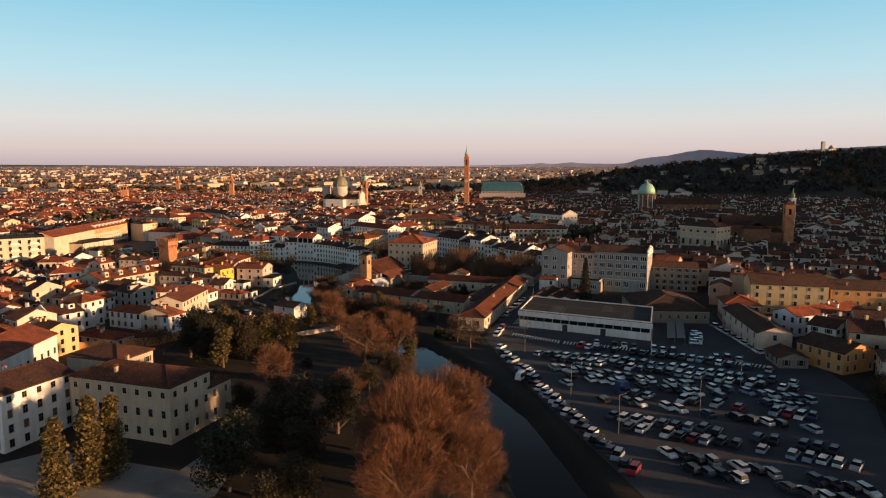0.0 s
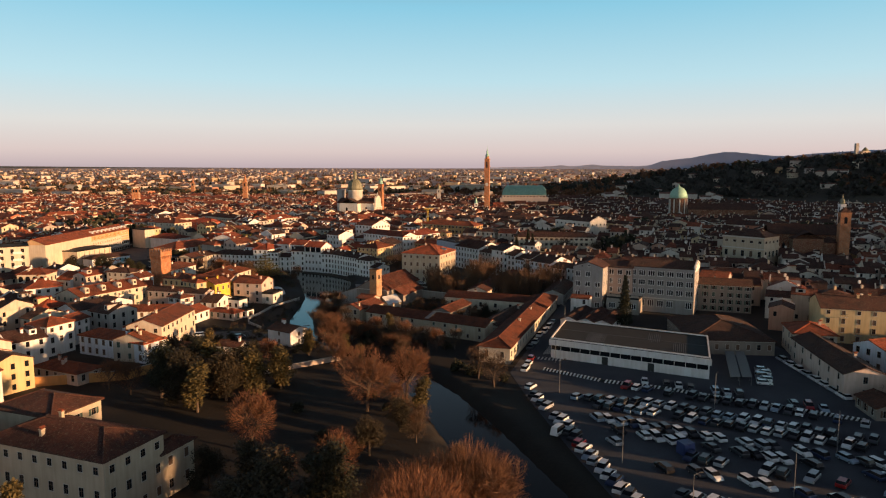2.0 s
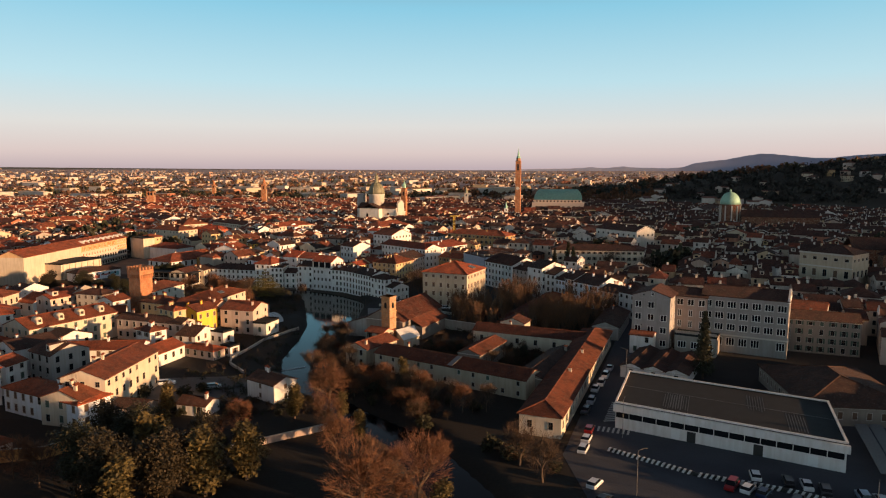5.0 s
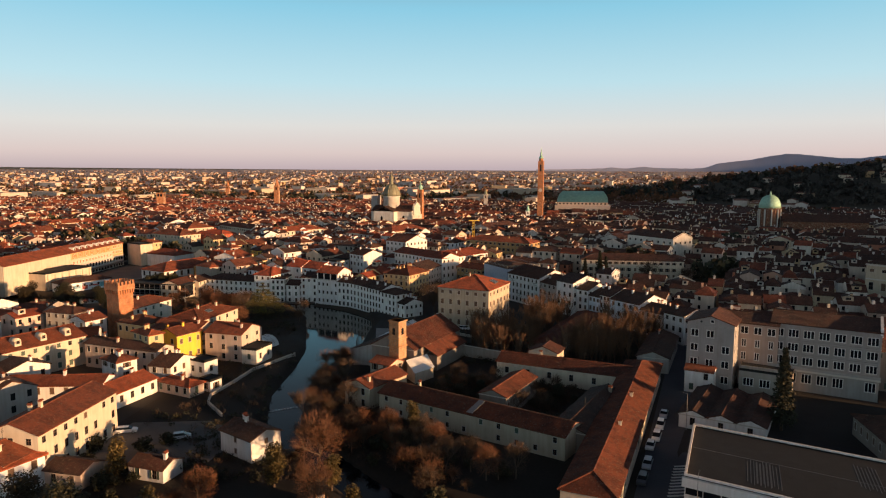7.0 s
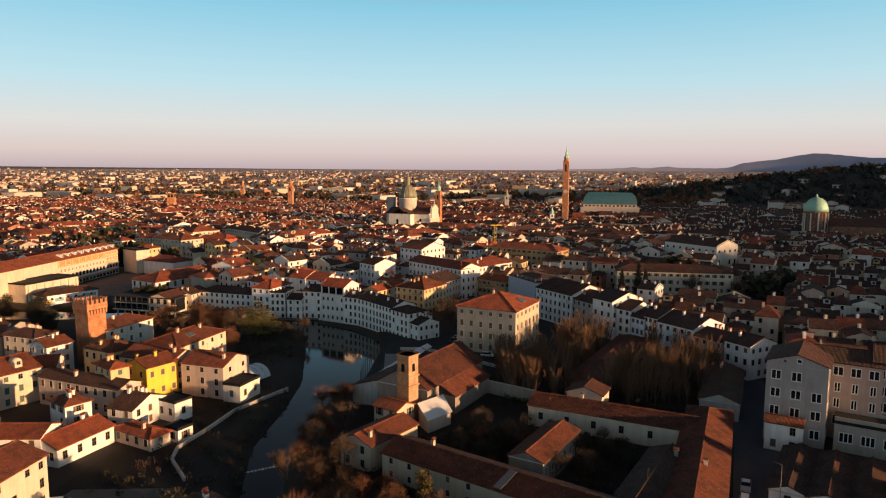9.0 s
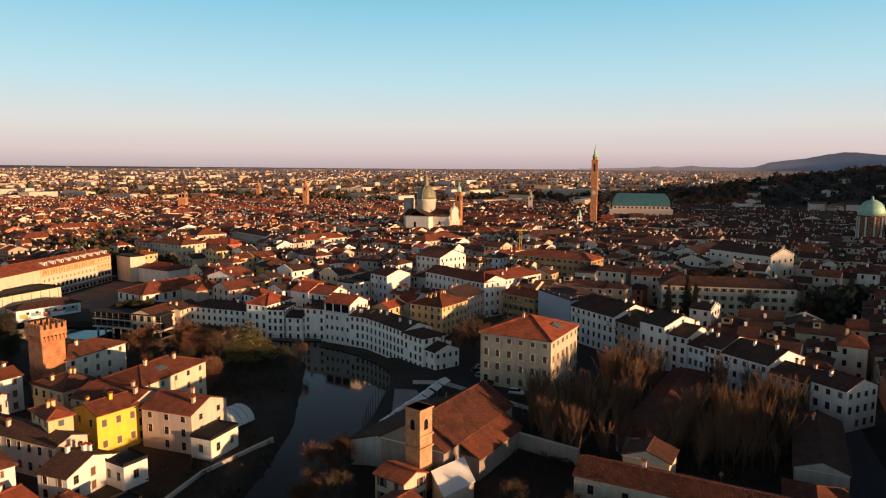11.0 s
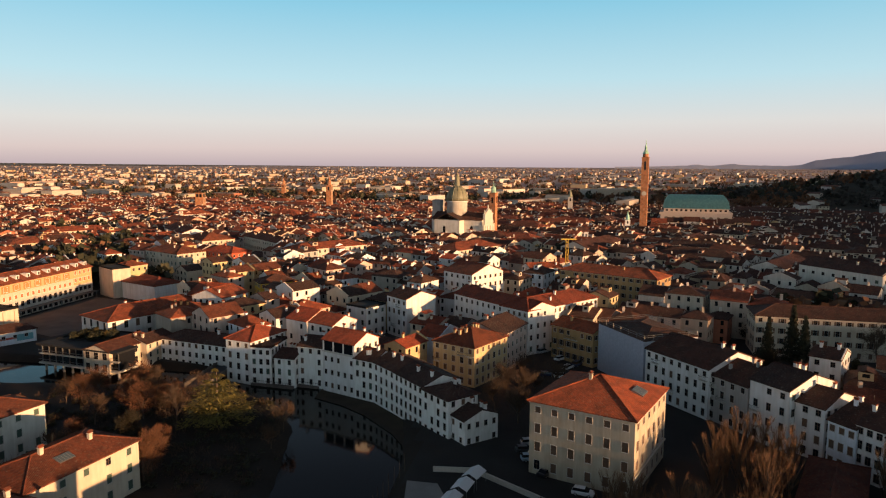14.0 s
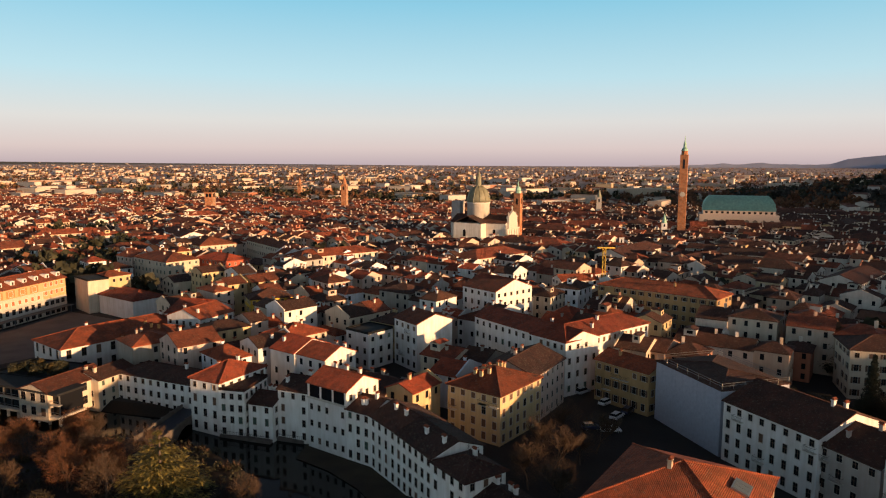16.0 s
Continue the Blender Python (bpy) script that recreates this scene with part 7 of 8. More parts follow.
def roofed_box(x, y, w, d, rot, h, rise, hip, V, F, M, wall=0, roof=1, glass=None, over=0.4, z0=-1.0, base=0.0):
    """Adds walls, a pitched roof with eaves and (where glass is given) windows to lists of points and faces."""
    c, s = math.cos(radians(rot)), math.sin(radians(rot))

    def add(pts, quads, mi):
        i = len(V)
        V.extend([(x + px * c - py * s, y + px * s + py * c, base + pz) for px, py, pz in pts])
        for q in quads:
            F.append(tuple(i + k for k in q))
            M.append(mi)

    a, b = w / 2, d / 2
    pts = [(-a, -b, z0), (a, -b, z0), (a, b, z0), (-a, b, z0), (-a, -b, h), (a, -b, h), (a, b, h), (-a, b, h), (-a, 0, h + rise), (a, 0, h + rise)]
    add(pts, [(0, 1, 5, 4), (2, 3, 7, 6)] + ([(1, 2, 6, 5), (3, 0, 4, 7)] if hip else [(1, 2, 6, 9, 5), (3, 0, 4, 8, 7)]), wall)
    A, B, e = a + over * (1 if hip else 0.5), b + over, -rise * over / b
    k = min(B, A * 0.9) if hip else 0
    t = 0.2
    top = [(-A, -B, h + e + t), (A, -B, h + e + t), (A, B, h + e + t), (-A, B, h + e + t), (-A + k, 0, h + rise + t), (A - k, 0, h + rise + t)]
    low = [(p[0], p[1], p[2] - t) for p in top]
    n = 6
    quads = [(0, 1, 5, 4), (2, 3, 4, 5), (0, 6, 7, 1), (2, 8, 9, 3), (7, 6, 10, 11), (9, 8, 11, 10)]
    quads += [(1, 2, 5), (3, 0, 4), (1, 7, 8, 2), (3, 9, 6, 0)] if hip else [(1, 7, 11, 5), (2, 5, 11, 8), (0, 4, 10, 6), (3, 9, 10, 4)]
    add(top + low, quads, roof)
    if glass is not None and not hip and trng.random() < 0.4:
        end = trng.choice([-1, 1])
        prof = [(-b - 0.2, h - 0.4), (b + 0.2, h - 0.4), (b + 0.2, h + 0.5), (0, h + rise + 0.85), (-b - 0.2, h + 0.5)]
        add([(end * (a + o), p, z) for o in (-0.18, 0.24) for p, z in prof], [(0, 1, 2, 3, 4), (9, 8, 7, 6, 5), (0, 5, 6, 1), (1, 6, 7, 2), (2, 7, 8, 3), (3, 8, 9, 4), (4, 9, 5, 0)], wall)
    if glass is not None and trng.random() < 0.3 and a > 3.5:
        # a dormer or small roof room
        u, g, q = trng.uniform(-0.5, 0.5) * a, trng.uniform(0.8, 1.8), trng.uniform(0.5, 0.8)
        v0, v1, zt = -b * q, b * 0.1, h + rise * (1 - q) + trng.uniform(1.5, 2.3)
        add([(u + i, v, z) for z in (h, zt) for i, v in ((-g, v0), (g, v0), (g, v1), (-g, v1))], [(0, 1, 5, 4), (1, 2, 6, 5), (2, 3, 7, 6), (3, 0, 4, 7)], wall)
        add([(u - g - 0.25, v0 - 0.3, zt), (u + g + 0.25, v0 - 0.3, zt), (u + g + 0.25, v1 + 0.2, zt + 0.1), (u - g - 0.25, v1 + 0.2, zt + 0.1), (u, v0 - 0.3, zt + g * 0.4), (u, v1 + 0.2, zt + g * 0.4)], [(0, 4, 5, 3), (1, 2, 5, 4)], roof)
        add([(u - g * 0.5, v0 - 0.03, zt - 1.2), (u + g * 0.5, v0 - 0.03, zt - 1.2), (u + g * 0.5, v0 - 0.03, zt - 0.3), (u - g * 0.5, v0 - 0.03, zt - 0.3)], [(0, 1, 2, 3)], glass)
    if glass is not None:
        st = max(1, round(h / 3.2))
        fh = h / st
        for side, length in (("f", w), ("r", d), ("l", d)):
            m = max(1, int(length / 3.2))
            for i in range(m):
                u = (i + 0.5) * length / m - length / 2
                for j in range(st):
                    if trng.random() < 0.15:
                        continue
                    z, g, q = fh * j + fh * 0.3, 0.5, 0.04
                    p = {"f": [(u - g, -b - q), (u + g, -b - q)], "r": [(a + q, u - g), (a + q, u + g)], "l": [(-a - q, u + g), (-a - q, u - g)]}[side]
                    hh = min(1.6, fh * 0.55)
                    add([(*p[0], z), (*p[1], z), (*p[1], z + hh), (*p[0], z + hh)], [(0, 1, 2, 3)], glass)


GROVES = ((-292, 575, 26, 34), (-262, 540, 18, 20), (-330, 640, 30, 34), (-226, 545, 10, 8), (-420, 720, 40, 30), (-180, 640, 14, 8), (-40, 640, 12, 8), (60, 510, 12, 9), (100, 470, 14, 10), (-560, 1180, 80, 60), (-300, 1260, 90, 70), (-700, 1500, 130, 70), (-120, 1380, 110, 60), (150, 620, 14, 10), (270, 560, 25, 20))


def open_ground(x, y):
    if any((x - cx) ** 2 + (y - cy) ** 2 < (rr * 0.75 + 3) ** 2 for cx, cy, rr, n in GROVES) or -24 < x < -6 and 420 < y < 450:
        return True
    if y < 300 and -70 < x < 112 or y < 285 and -118 < x <= -70 or -168 < x < -60 and 285 <= y < 395 or -190 < x < -60 and 395 <= y < 428:
        return True
    if -60 <= x < 62 and 300 <= y < 352:
        return True
    if -340 < x < 80 and y < 450 and along_line(RIVER, x, y)[0] < along_line(RIVER, x, y)[1] + 8:
        return True
    if (x + 104) ** 2 + (y - 376) ** 2 < 38 ** 2 or (-25 < x < 45 and 300 < y < 385) or (-50 < x < 24 and 340 < y < 424):
        return True
    if -250 < x < -182 and 425 < y < 540 or -45 < x < -20 and 400 < y < 450 or -105 < x < -58 and 200 < y < 280:
        return True
    if -235 < x < -168 and 352 < y < 426:
        return True
    return height(x, y) > 9


def seen(x, y):
    # strip mostly out of view, its houses added to shade the car park
    if 112 < x < 340 and -80 < y <= 300:
        return True
    return y > 150 and -0.95 * y - 40 < x < 0.72 * y + 40


def shade_strip(x, y):
    return 112 < x < 340 and y < 300


singles, V, F, M = 0, [], [], []
cell = 46.0
for bi in range(-26, 30):
    for bj in range(-3, 30):
        # a block of row houses, its streets turned a little from its neighbours'
        jx, jy = trng.uniform(-4, 4), trng.uniform(-4, 4)
        turn = -24 + 14 * noise.noise((bi * 0.21, bj * 0.21, 3.0)) + trng.uniform(-4, 4)
        bx, by = bi * cell + (bj % 2) * 15 + jx, bj * 38.0 + jy
        if not seen(bx, by) or by > 1120:
            continue
        if bx < -100 and by > 430 and noise.noise((bi * 0.37, bj * 0.37, 8.0)) > -0.12:
            turn += 82
        ct, sn = math.cos(radians(turn)), math.sin(radians(turn))
        for row in (-12.5, 0.5, 12.5):
            u = -21.0
            while u < 17:
                w, d = trng.choice([trng.uniform(5.5, 9), trng.uniform(6, 11), trng.uniform(8, 14) if by < 640 else trng.uniform(12, 24)]), trng.uniform(9.5, 13)
                h = trng.choice([5, 6.5, 7.5, 8.5, 9, 9.5, 10.5, 12] if 430 < by < 640 else [6.5, 7.5, 8, 8.5, 9, 9, 10]) + trng.uniform(-0.5, 0.5) + (1.5 if by > 430 else 0) + (1.8 if by > 640 else 0)
                # added houses kept low so the sun still reaches the yellow house
                if shade_strip(bx, by):
                    h = min(h, 6.2)
                if row == 0.5 and trng.random() < 0.35:
                    u += w
                    continue
                x, y = bx + (u + w / 2) * ct - row * sn, by + (u + w / 2) * sn + row * ct
                u += w + (0.05 if trng.random() < 0.8 else 2.5)
                if open_ground(x, y) or taken(x, y, 5.0):
                    continue
                across = trng.random() < 0.2 and w < 14
                a, b, r = (d, w, turn + 90) if across else (w, d, turn)
                hip, rise = trng.random() < 0.33, b / 2 * trng.uniform(0.34, 0.44)
                if y < 640 and singles < 270 and -0.6 * y < x < 0.42 * y:
                    v, f, mi = [], [], []
                    roofed_box(0, 0, a, b, 0, h, rise, hip, v, f, mi, 0, 1, 2)
                    singles += 1
                    # eastern walls and roofs draw on the shade-darkened colours
                    tone = trng.choice([WHITE, WHITE, WHITE, WHITE, CREAM, CREAM, PINKISH, BLUISH, GREY, STAINED_SHADE, YELLOWISH] if x < -10 else [WHITE, CREAM, GREY, GREY, STAINED_SHADE, DUSKY, BLUISH])
                    top = thing("house", x, y, 0, r, f"{NUMBER[max(2, min(4, round(h / 3.2)))]}-storey {TONE[tone]} town house in a dense old row", "house", "old town houses")
                    wv, wf, wm, rv, rf = [], [], [], [], []
                    maps = ({}, {})
                    for q, t in zip(f, mi):
                        mp, vs, fs = (maps[0], rv, rf) if t == 1 else (maps[1], wv, wf)
                        for k in q:
                            if k not in mp:
                                mp[k] = len(vs)
                                vs.append(v[k])
                        fs.append(tuple(mp[k] for k in q))
                        if t != 1:
                            wm.append(0 if t == 0 else 1)
                    put("wall", mesh_of("wall", wv, wf, wm, [M_WALL, M_GLASS]), top, color=tone)
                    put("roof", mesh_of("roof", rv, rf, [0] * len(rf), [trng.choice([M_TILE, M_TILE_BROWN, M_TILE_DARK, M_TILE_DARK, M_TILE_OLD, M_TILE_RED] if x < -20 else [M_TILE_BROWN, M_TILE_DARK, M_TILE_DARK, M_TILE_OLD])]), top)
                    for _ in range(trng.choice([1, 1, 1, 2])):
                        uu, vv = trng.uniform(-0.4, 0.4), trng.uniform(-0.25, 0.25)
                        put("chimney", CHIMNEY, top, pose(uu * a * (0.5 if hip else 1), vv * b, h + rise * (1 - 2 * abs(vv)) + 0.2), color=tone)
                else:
                    # mostly the shaded tile copy towards the east
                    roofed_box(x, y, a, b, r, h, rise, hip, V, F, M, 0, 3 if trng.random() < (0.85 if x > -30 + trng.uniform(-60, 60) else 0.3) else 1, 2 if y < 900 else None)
                    if trng.random() < 0.8:
                        uu = trng.uniform(-0.3, 0.3) * a
                        q = radians(r)
                        cx, cy, z = x + uu * math.cos(q), y + uu * math.sin(q), h + rise
                        i = len(V)
                        V.extend([(cx + p, cy + o, z + k) for k in (-0.6, 1.4) for p, o in ((-0.4, -0.4), (0.4, -0.4), (0.4, 0.4), (-0.4, 0.4))])
                        F.extend([tuple(i + k for k in t) for t in ((0, 1, 5, 4), (1, 2, 6, 5), (2, 3, 7, 6), (3, 0, 4, 7), (4, 5, 6, 7))])
                        M.extend([0] * 5)
for k in range(7):
    roofed_box(40 + 12.6 * k, 836 - 1.3 * k + (k % 2) * 2, 12.6, 14, -6, 13.5 + (k * 7 % 3), 3.2, False, V, F, M, 0, 3 if k % 3 else 1, 2)
for k in range(150):
    x, y, w, d, r, h = trng.uniform(-620, 330), trng.uniform(560, 1080), trng.uniform(26, 52), trng.uniform(13, 18), trng.choice([-24, -24, 62]) + trng.uniform(-10, 10), trng.uniform(11.5, 14.5)
    if seen(x, y) and not open_ground(x, y) and not any(taken(x + u * math.cos(radians(r)) * w, y + u * math.sin(radians(r)) * w, 8) for u in (-0.4, 0, 0.4)):
        # long blocks east of x -30 get the shade-dark roof too
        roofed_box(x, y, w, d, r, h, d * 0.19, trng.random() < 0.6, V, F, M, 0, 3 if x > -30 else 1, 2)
        claim(x, y, w, d, r)
tagged(new("old_town", mesh_of("old_town", V, F, M, [M_TOWN, M_TOWN_ROOF, M_GLASS, M_TOWN_ROOF_SHADED])), "dense old town of plastered houses with clay-tiled roofs", "town", kind="stuff")

# ---- suburbs out to the plain ----
V, F, M = [], [], []
def dwindle(x, y):
    """How much smaller things stand on the rising far plain."""
    return max(0.24, 1 - max(0, math.hypot(x, y) - 1800) / 3000 * 0.78)


for k in range(15500):
    y = 1000 + 3700 * trng.random() ** 1.2
    x = trng.uniform(-0.95 * y - 60, 0.7 * y)
    z, r = height(x, y), math.hypot(x, y)
    if r > 4850 or z > 12 + max(0, (r - 1800) / 3000 * 46) and trng.random() < 0.94:
        continue
    if noise.noise((x / 240, y / 240, 9.0)) < -0.02 or noise.noise((x / 70, y / 70, 2.0)) < -0.12:
        continue
    f = dwindle(x, y)
    w, d, h = trng.choice([trng.uniform(9, 16), trng.uniform(10, 22), trng.uniform(18, 34)]) * f, trng.uniform(9, 13) * f, trng.choice([5, 6, 7, 7, 8, 10]) * f
    roofed_box(x, y, w, d, trng.choice([trng.uniform(-40, 0), trng.uniform(40, 80)]), h, d / 2 * 0.3, trng.random() < 0.4, V, F, M, 0, 1, None, 0.4 * f, -2, z)
for k in range(300):
    y = 1050 + 3300 * trng.random() ** 1.4
    x = trng.uniform(-0.92 * y, 0.4 * y)
    if height(x, y) > 8 + max(0, (math.hypot(x, y) - 1800) / 3000 * 46):
        continue
    f = dwindle(x, y)
    roofed_box(x, y, trng.uniform(24, 70) * f, trng.uniform(13, 20) * f, trng.choice([-20, 65]) + trng.uniform(-12, 12), trng.uniform(9, 17) * f, 0.8, False, V, F, M, 0, 0, None, 0.1, -2, height(x, y))
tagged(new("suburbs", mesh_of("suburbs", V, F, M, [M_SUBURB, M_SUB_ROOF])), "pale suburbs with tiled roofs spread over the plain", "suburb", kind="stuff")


def clump(V, F, x, y, z, r, h, n, rnd):
    """A far tree: an uneven heap of small leaf faces round a short stem."""
    for _ in range(n):
        d = Vector((rnd.gauss(0, 1), rnd.gauss(0, 1), rnd.gauss(0, 1))).normalized() * rnd.random() ** 0.35
        c = Vector((x + d.x * r, y + d.y * r, z + h * (0.55 + 0.45 * d.z)))
        a = Vector((rnd.uniform(-1, 1), rnd.uniform(-1, 1), rnd.uniform(-1, 1))).normalized() * r * 0.45
        b = a.cross(Vector((rnd.uniform(-1, 1), rnd.uniform(-1, 1), rnd.uniform(-1, 1)))).normalized() * r * 0.4
        i = len(V)
        V.extend([tuple(c - a), tuple(c + b), tuple(c + a), tuple(c - b)])
        F.append((i, i + 1, i + 2, i + 3))


for nm, mat, label, count in (("town_trees", M_LEAF, "dark evergreen trees among the far houses", 5200), ("bare_woods", M_TWIG, "russet bare trees among the far houses", 7500)):
    V, F = [], []
    for k in range(count):
        y = 560 + 4050 * trng.random() ** 1.5
        x = trng.uniform(-0.95 * y, 0.7 * y)
        if taken(x, y, 1) or y < 1000 and noise.noise((x / 60, y / 60, 4.0)) < 0.18 or (y > 1000 and noise.noise((x / 240, y / 240, 9.0)) > 0.12) or math.hypot(x, y) > 4850:
            continue
        f = dwindle(x, y) * (1.25 if y > 1100 else 1)
        clump(V, F, x, y, height(x, y), trng.uniform(2.8, 5.5) * f, trng.uniform(7, 13) * f, 32 if y < 1500 else 16, trng)
    if nm == "town_trees":
        for cx, cy, rr, n in GROVES:
            for _ in range(n):
                x, y = trng.gauss(cx, rr * 0.5), trng.gauss(cy, rr * 0.42)
                if not taken(x, y, 1):
                    clump(V, F, x, y, height(x, y), trng.uniform(2.8, 5), trng.uniform(10, 17), 48 if cy < 800 else 24, trng)
    if nm == "bare_woods":
        for cx, cy, rr, n in ((40, 1090, 95, 150), (150, 1120, 80, 110), (-60, 1120, 60, 60), (-250, 900, 40, 40), (-330, 760, 45, 45), (-480, 860, 45, 40), (-160, 960, 45, 45), (-620, 1150, 70, 60), (260, 900, 50, 40), (-275, 600, 24, 16), (-310, 560, 20, 14), (60, 500, 14, 8), (-500, 1000, 70, 50)):
            for _ in range(n):
                x, y = trng.gauss(cx, rr * 0.6), trng.gauss(cy, rr * 0.4)
                if not taken(x, y, 1):
                    clump(V, F, x, y, height(x, y), trng.uniform(3, 5), trng.uniform(10, 16), 34, trng)
    tagged(new(nm, mesh_of(nm, V, F, [0] * len(F), [mat])), label, "trees", kind="stuff")

# the wooded hill with its villas and the sanctuary on top
V, F = [], []
for k in range(13000):
    x, y = trng.uniform(120, 1700), trng.uniform(950, 2100)
    z = height(x, y)
    if z < 14 or x > 0.9 * y:
        continue
    if noise.noise((x / 120, y / 120, 5.0)) < -0.26:
        continue
    tall = trng.random() < 0.12
    clump(V, F, x, y, z, trng.uniform(3.5, 6.5) * (0.42 if tall else 1), trng.uniform(7, 12) * (1.5 if tall else 1), 20, trng)
tagged(new("hill_woods", mesh_of("hill_woods", V, F, [0] * len(F), [M_LEAF_HILL])), "dark woods on the hillside", "woods", kind="stuff")
for k in range(60):
    for _ in range(20):
        x, y = trng.uniform(180, 1000), trng.uniform(980, 1500)
        if 8 < height(x, y) < 75:
            break
    v, f, mi = [], [], []
    roofed_box(0, 0, trng.uniform(9, 15), trng.uniform(8, 11), 0, trng.uniform(5, 8), 2, True, v, f, mi, 0, 1, 2)
    ob = tagged(put("villa", mesh_of("villa", v, f, mi, [M_WALL, M_TILE_DARK, M_GLASS]), None, pose(x, y, height(x, y), 0, 0, trng.uniform(-40, 20)), color=trng.choice([GREY, CREAM, FAWN])), "pale villa with a tiled roof on the wooded hillside", "villa", "hillside villas")
sanct = thing("sanctuary", 940, 1700, height(940, 1700) - 2, 0, "pale sanctuary church with a bell tower on the hilltop", "church")
bm = bmesh.new()
box(bm, -4, 40, -10, 10, -3, 12)
box(bm, 2, 18, -7, 7, 12, 18)
part("wall", bm, M_WALL, sanct, color=CREAM)
bm = bmesh.new()
lathe(bm, [(7, 18), (5.5, 22), (2.5, 25), (0.5, 27)], 12, 0, 10, 0)
part("dome", bm, M_LEAD, sanct)
bm = bmesh.new()
box(bm, -14, -7, -3.5, 3.5, -3, 36)
box(bm, -14.6, -6.4, -4.1, 4.1, 27, 28.5)
part("tower", bm, M_WALL, sanct, color=GREY)

# far mountains, with the haze put into their blue colour
bm = bmesh.new()
prev = None
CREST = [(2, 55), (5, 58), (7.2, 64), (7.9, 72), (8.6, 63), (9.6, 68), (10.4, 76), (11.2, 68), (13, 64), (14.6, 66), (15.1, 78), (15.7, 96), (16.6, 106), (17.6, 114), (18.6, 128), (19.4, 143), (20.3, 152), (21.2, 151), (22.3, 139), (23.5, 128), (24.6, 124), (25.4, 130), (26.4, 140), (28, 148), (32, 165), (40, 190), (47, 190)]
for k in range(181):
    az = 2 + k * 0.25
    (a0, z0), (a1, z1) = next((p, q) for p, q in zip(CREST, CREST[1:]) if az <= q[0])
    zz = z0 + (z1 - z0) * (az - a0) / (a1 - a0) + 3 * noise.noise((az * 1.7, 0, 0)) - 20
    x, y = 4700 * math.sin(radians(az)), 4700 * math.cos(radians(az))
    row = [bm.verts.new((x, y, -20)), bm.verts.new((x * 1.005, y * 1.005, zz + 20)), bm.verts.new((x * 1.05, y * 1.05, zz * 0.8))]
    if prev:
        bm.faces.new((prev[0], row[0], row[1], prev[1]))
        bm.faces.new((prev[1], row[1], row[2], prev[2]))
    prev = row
tagged(new("backdrop", finish("backdrop", bm, M_FAR)), "far mountains coloured hazy blue on the horizon", "mountains", kind="structure")


# ---- smaller things ----
# market tents on the river bank
for i in range(7):
    x, y = -48.8 + 7.6 * i / 6, 338 + 28.5 * i / 6 + 0.6 * math.sin(i * 1.3)
    tent = thing("market_tent", x, y, 0.05, 74 + (i % 3) * 3, "white pitched market tent on the gravel embankment", "tent", "tents by the river")
    bm = bmesh.new()
    slab(bm, [(-2.2, -1.6, 2.2), (2.2, -1.6, 2.2), (2.2, 1.6, 2.2), (-2.2, 1.6, 2.2), (-2.2, 0, 3.0), (2.2, 0, 3.0)], [[0, 1, 5, 4], [2, 3, 4, 5]], 0.05)
    part("canopy", bm, M_CANVAS, tent)
    for sx in (-2.1, 2.1):
        for sy in (-1.5, 1.5):
            bm = bmesh.new()
            rod(bm, (sx, sy, 0), (sx, sy, 2.2), 0.04, 0.04, 5)
            part("pole", bm, M_METAL, tent)
# mooring posts and the float line across the water
for i in range(14):
    bm = bmesh.new()
    rod(bm, (0, 0, -2.5), (rng.uniform(-0.1, 0.1), rng.uniform(-0.1, 0.1), 2.6), 0.09, 0.07, 6)
    tagged(put("mooring_post", finish("mooring_post", bm, M_BARK), None, pose(-54.2 - 1.6 * i / 13 - 2 * math.sin(i / 13 * 3.1), 334 + i * 2.9, 0)), "thin weathered wooden post in the water", "post", "posts along the bank")
floats = thing("float_line", 0, 0, 0, 0, "line of small floats across the river", "floats")
for i in range(14):
    bm = bmesh.new()
    lathe(bm, [(0.1, -0.2), (0.28, -0.05), (0.28, 0.1), (0.1, 0.22)], 8)
    part("float", bm, M_CANVAS, floats, m=pose(-66.5 + i * 0.6, 279 + i * 0.44, WATER_Z + 0.05))
boat = thing("rowing_boat", -101, 402, WATER_Z, 20, "small pale rowing boat moored by the bank", "boat")
bm = bmesh.new()
pts = [(-2, -0.5), (0, -0.7), (1.4, -0.5), (2.2, 0), (1.4, 0.5), (0, 0.7), (-2, 0.5)]
lo, hi = [bm.verts.new((x * 0.85, y * 0.7, -0.15)) for x, y in pts], [bm.verts.new((x, y, 0.45)) for x, y in pts]
bm.faces.new(lo[::-1])
for i in range(7):
    bm.faces.new((lo[i], lo[(i + 1) % 7], hi[(i + 1) % 7], hi[i]))
part("hull", bm, M_WHITE, boat)
bm = bmesh.new()
box(bm, -0.25, 0.25, -0.62, 0.62, 0.22, 0.28)
part("thwart", bm, M_SHUT, boat)


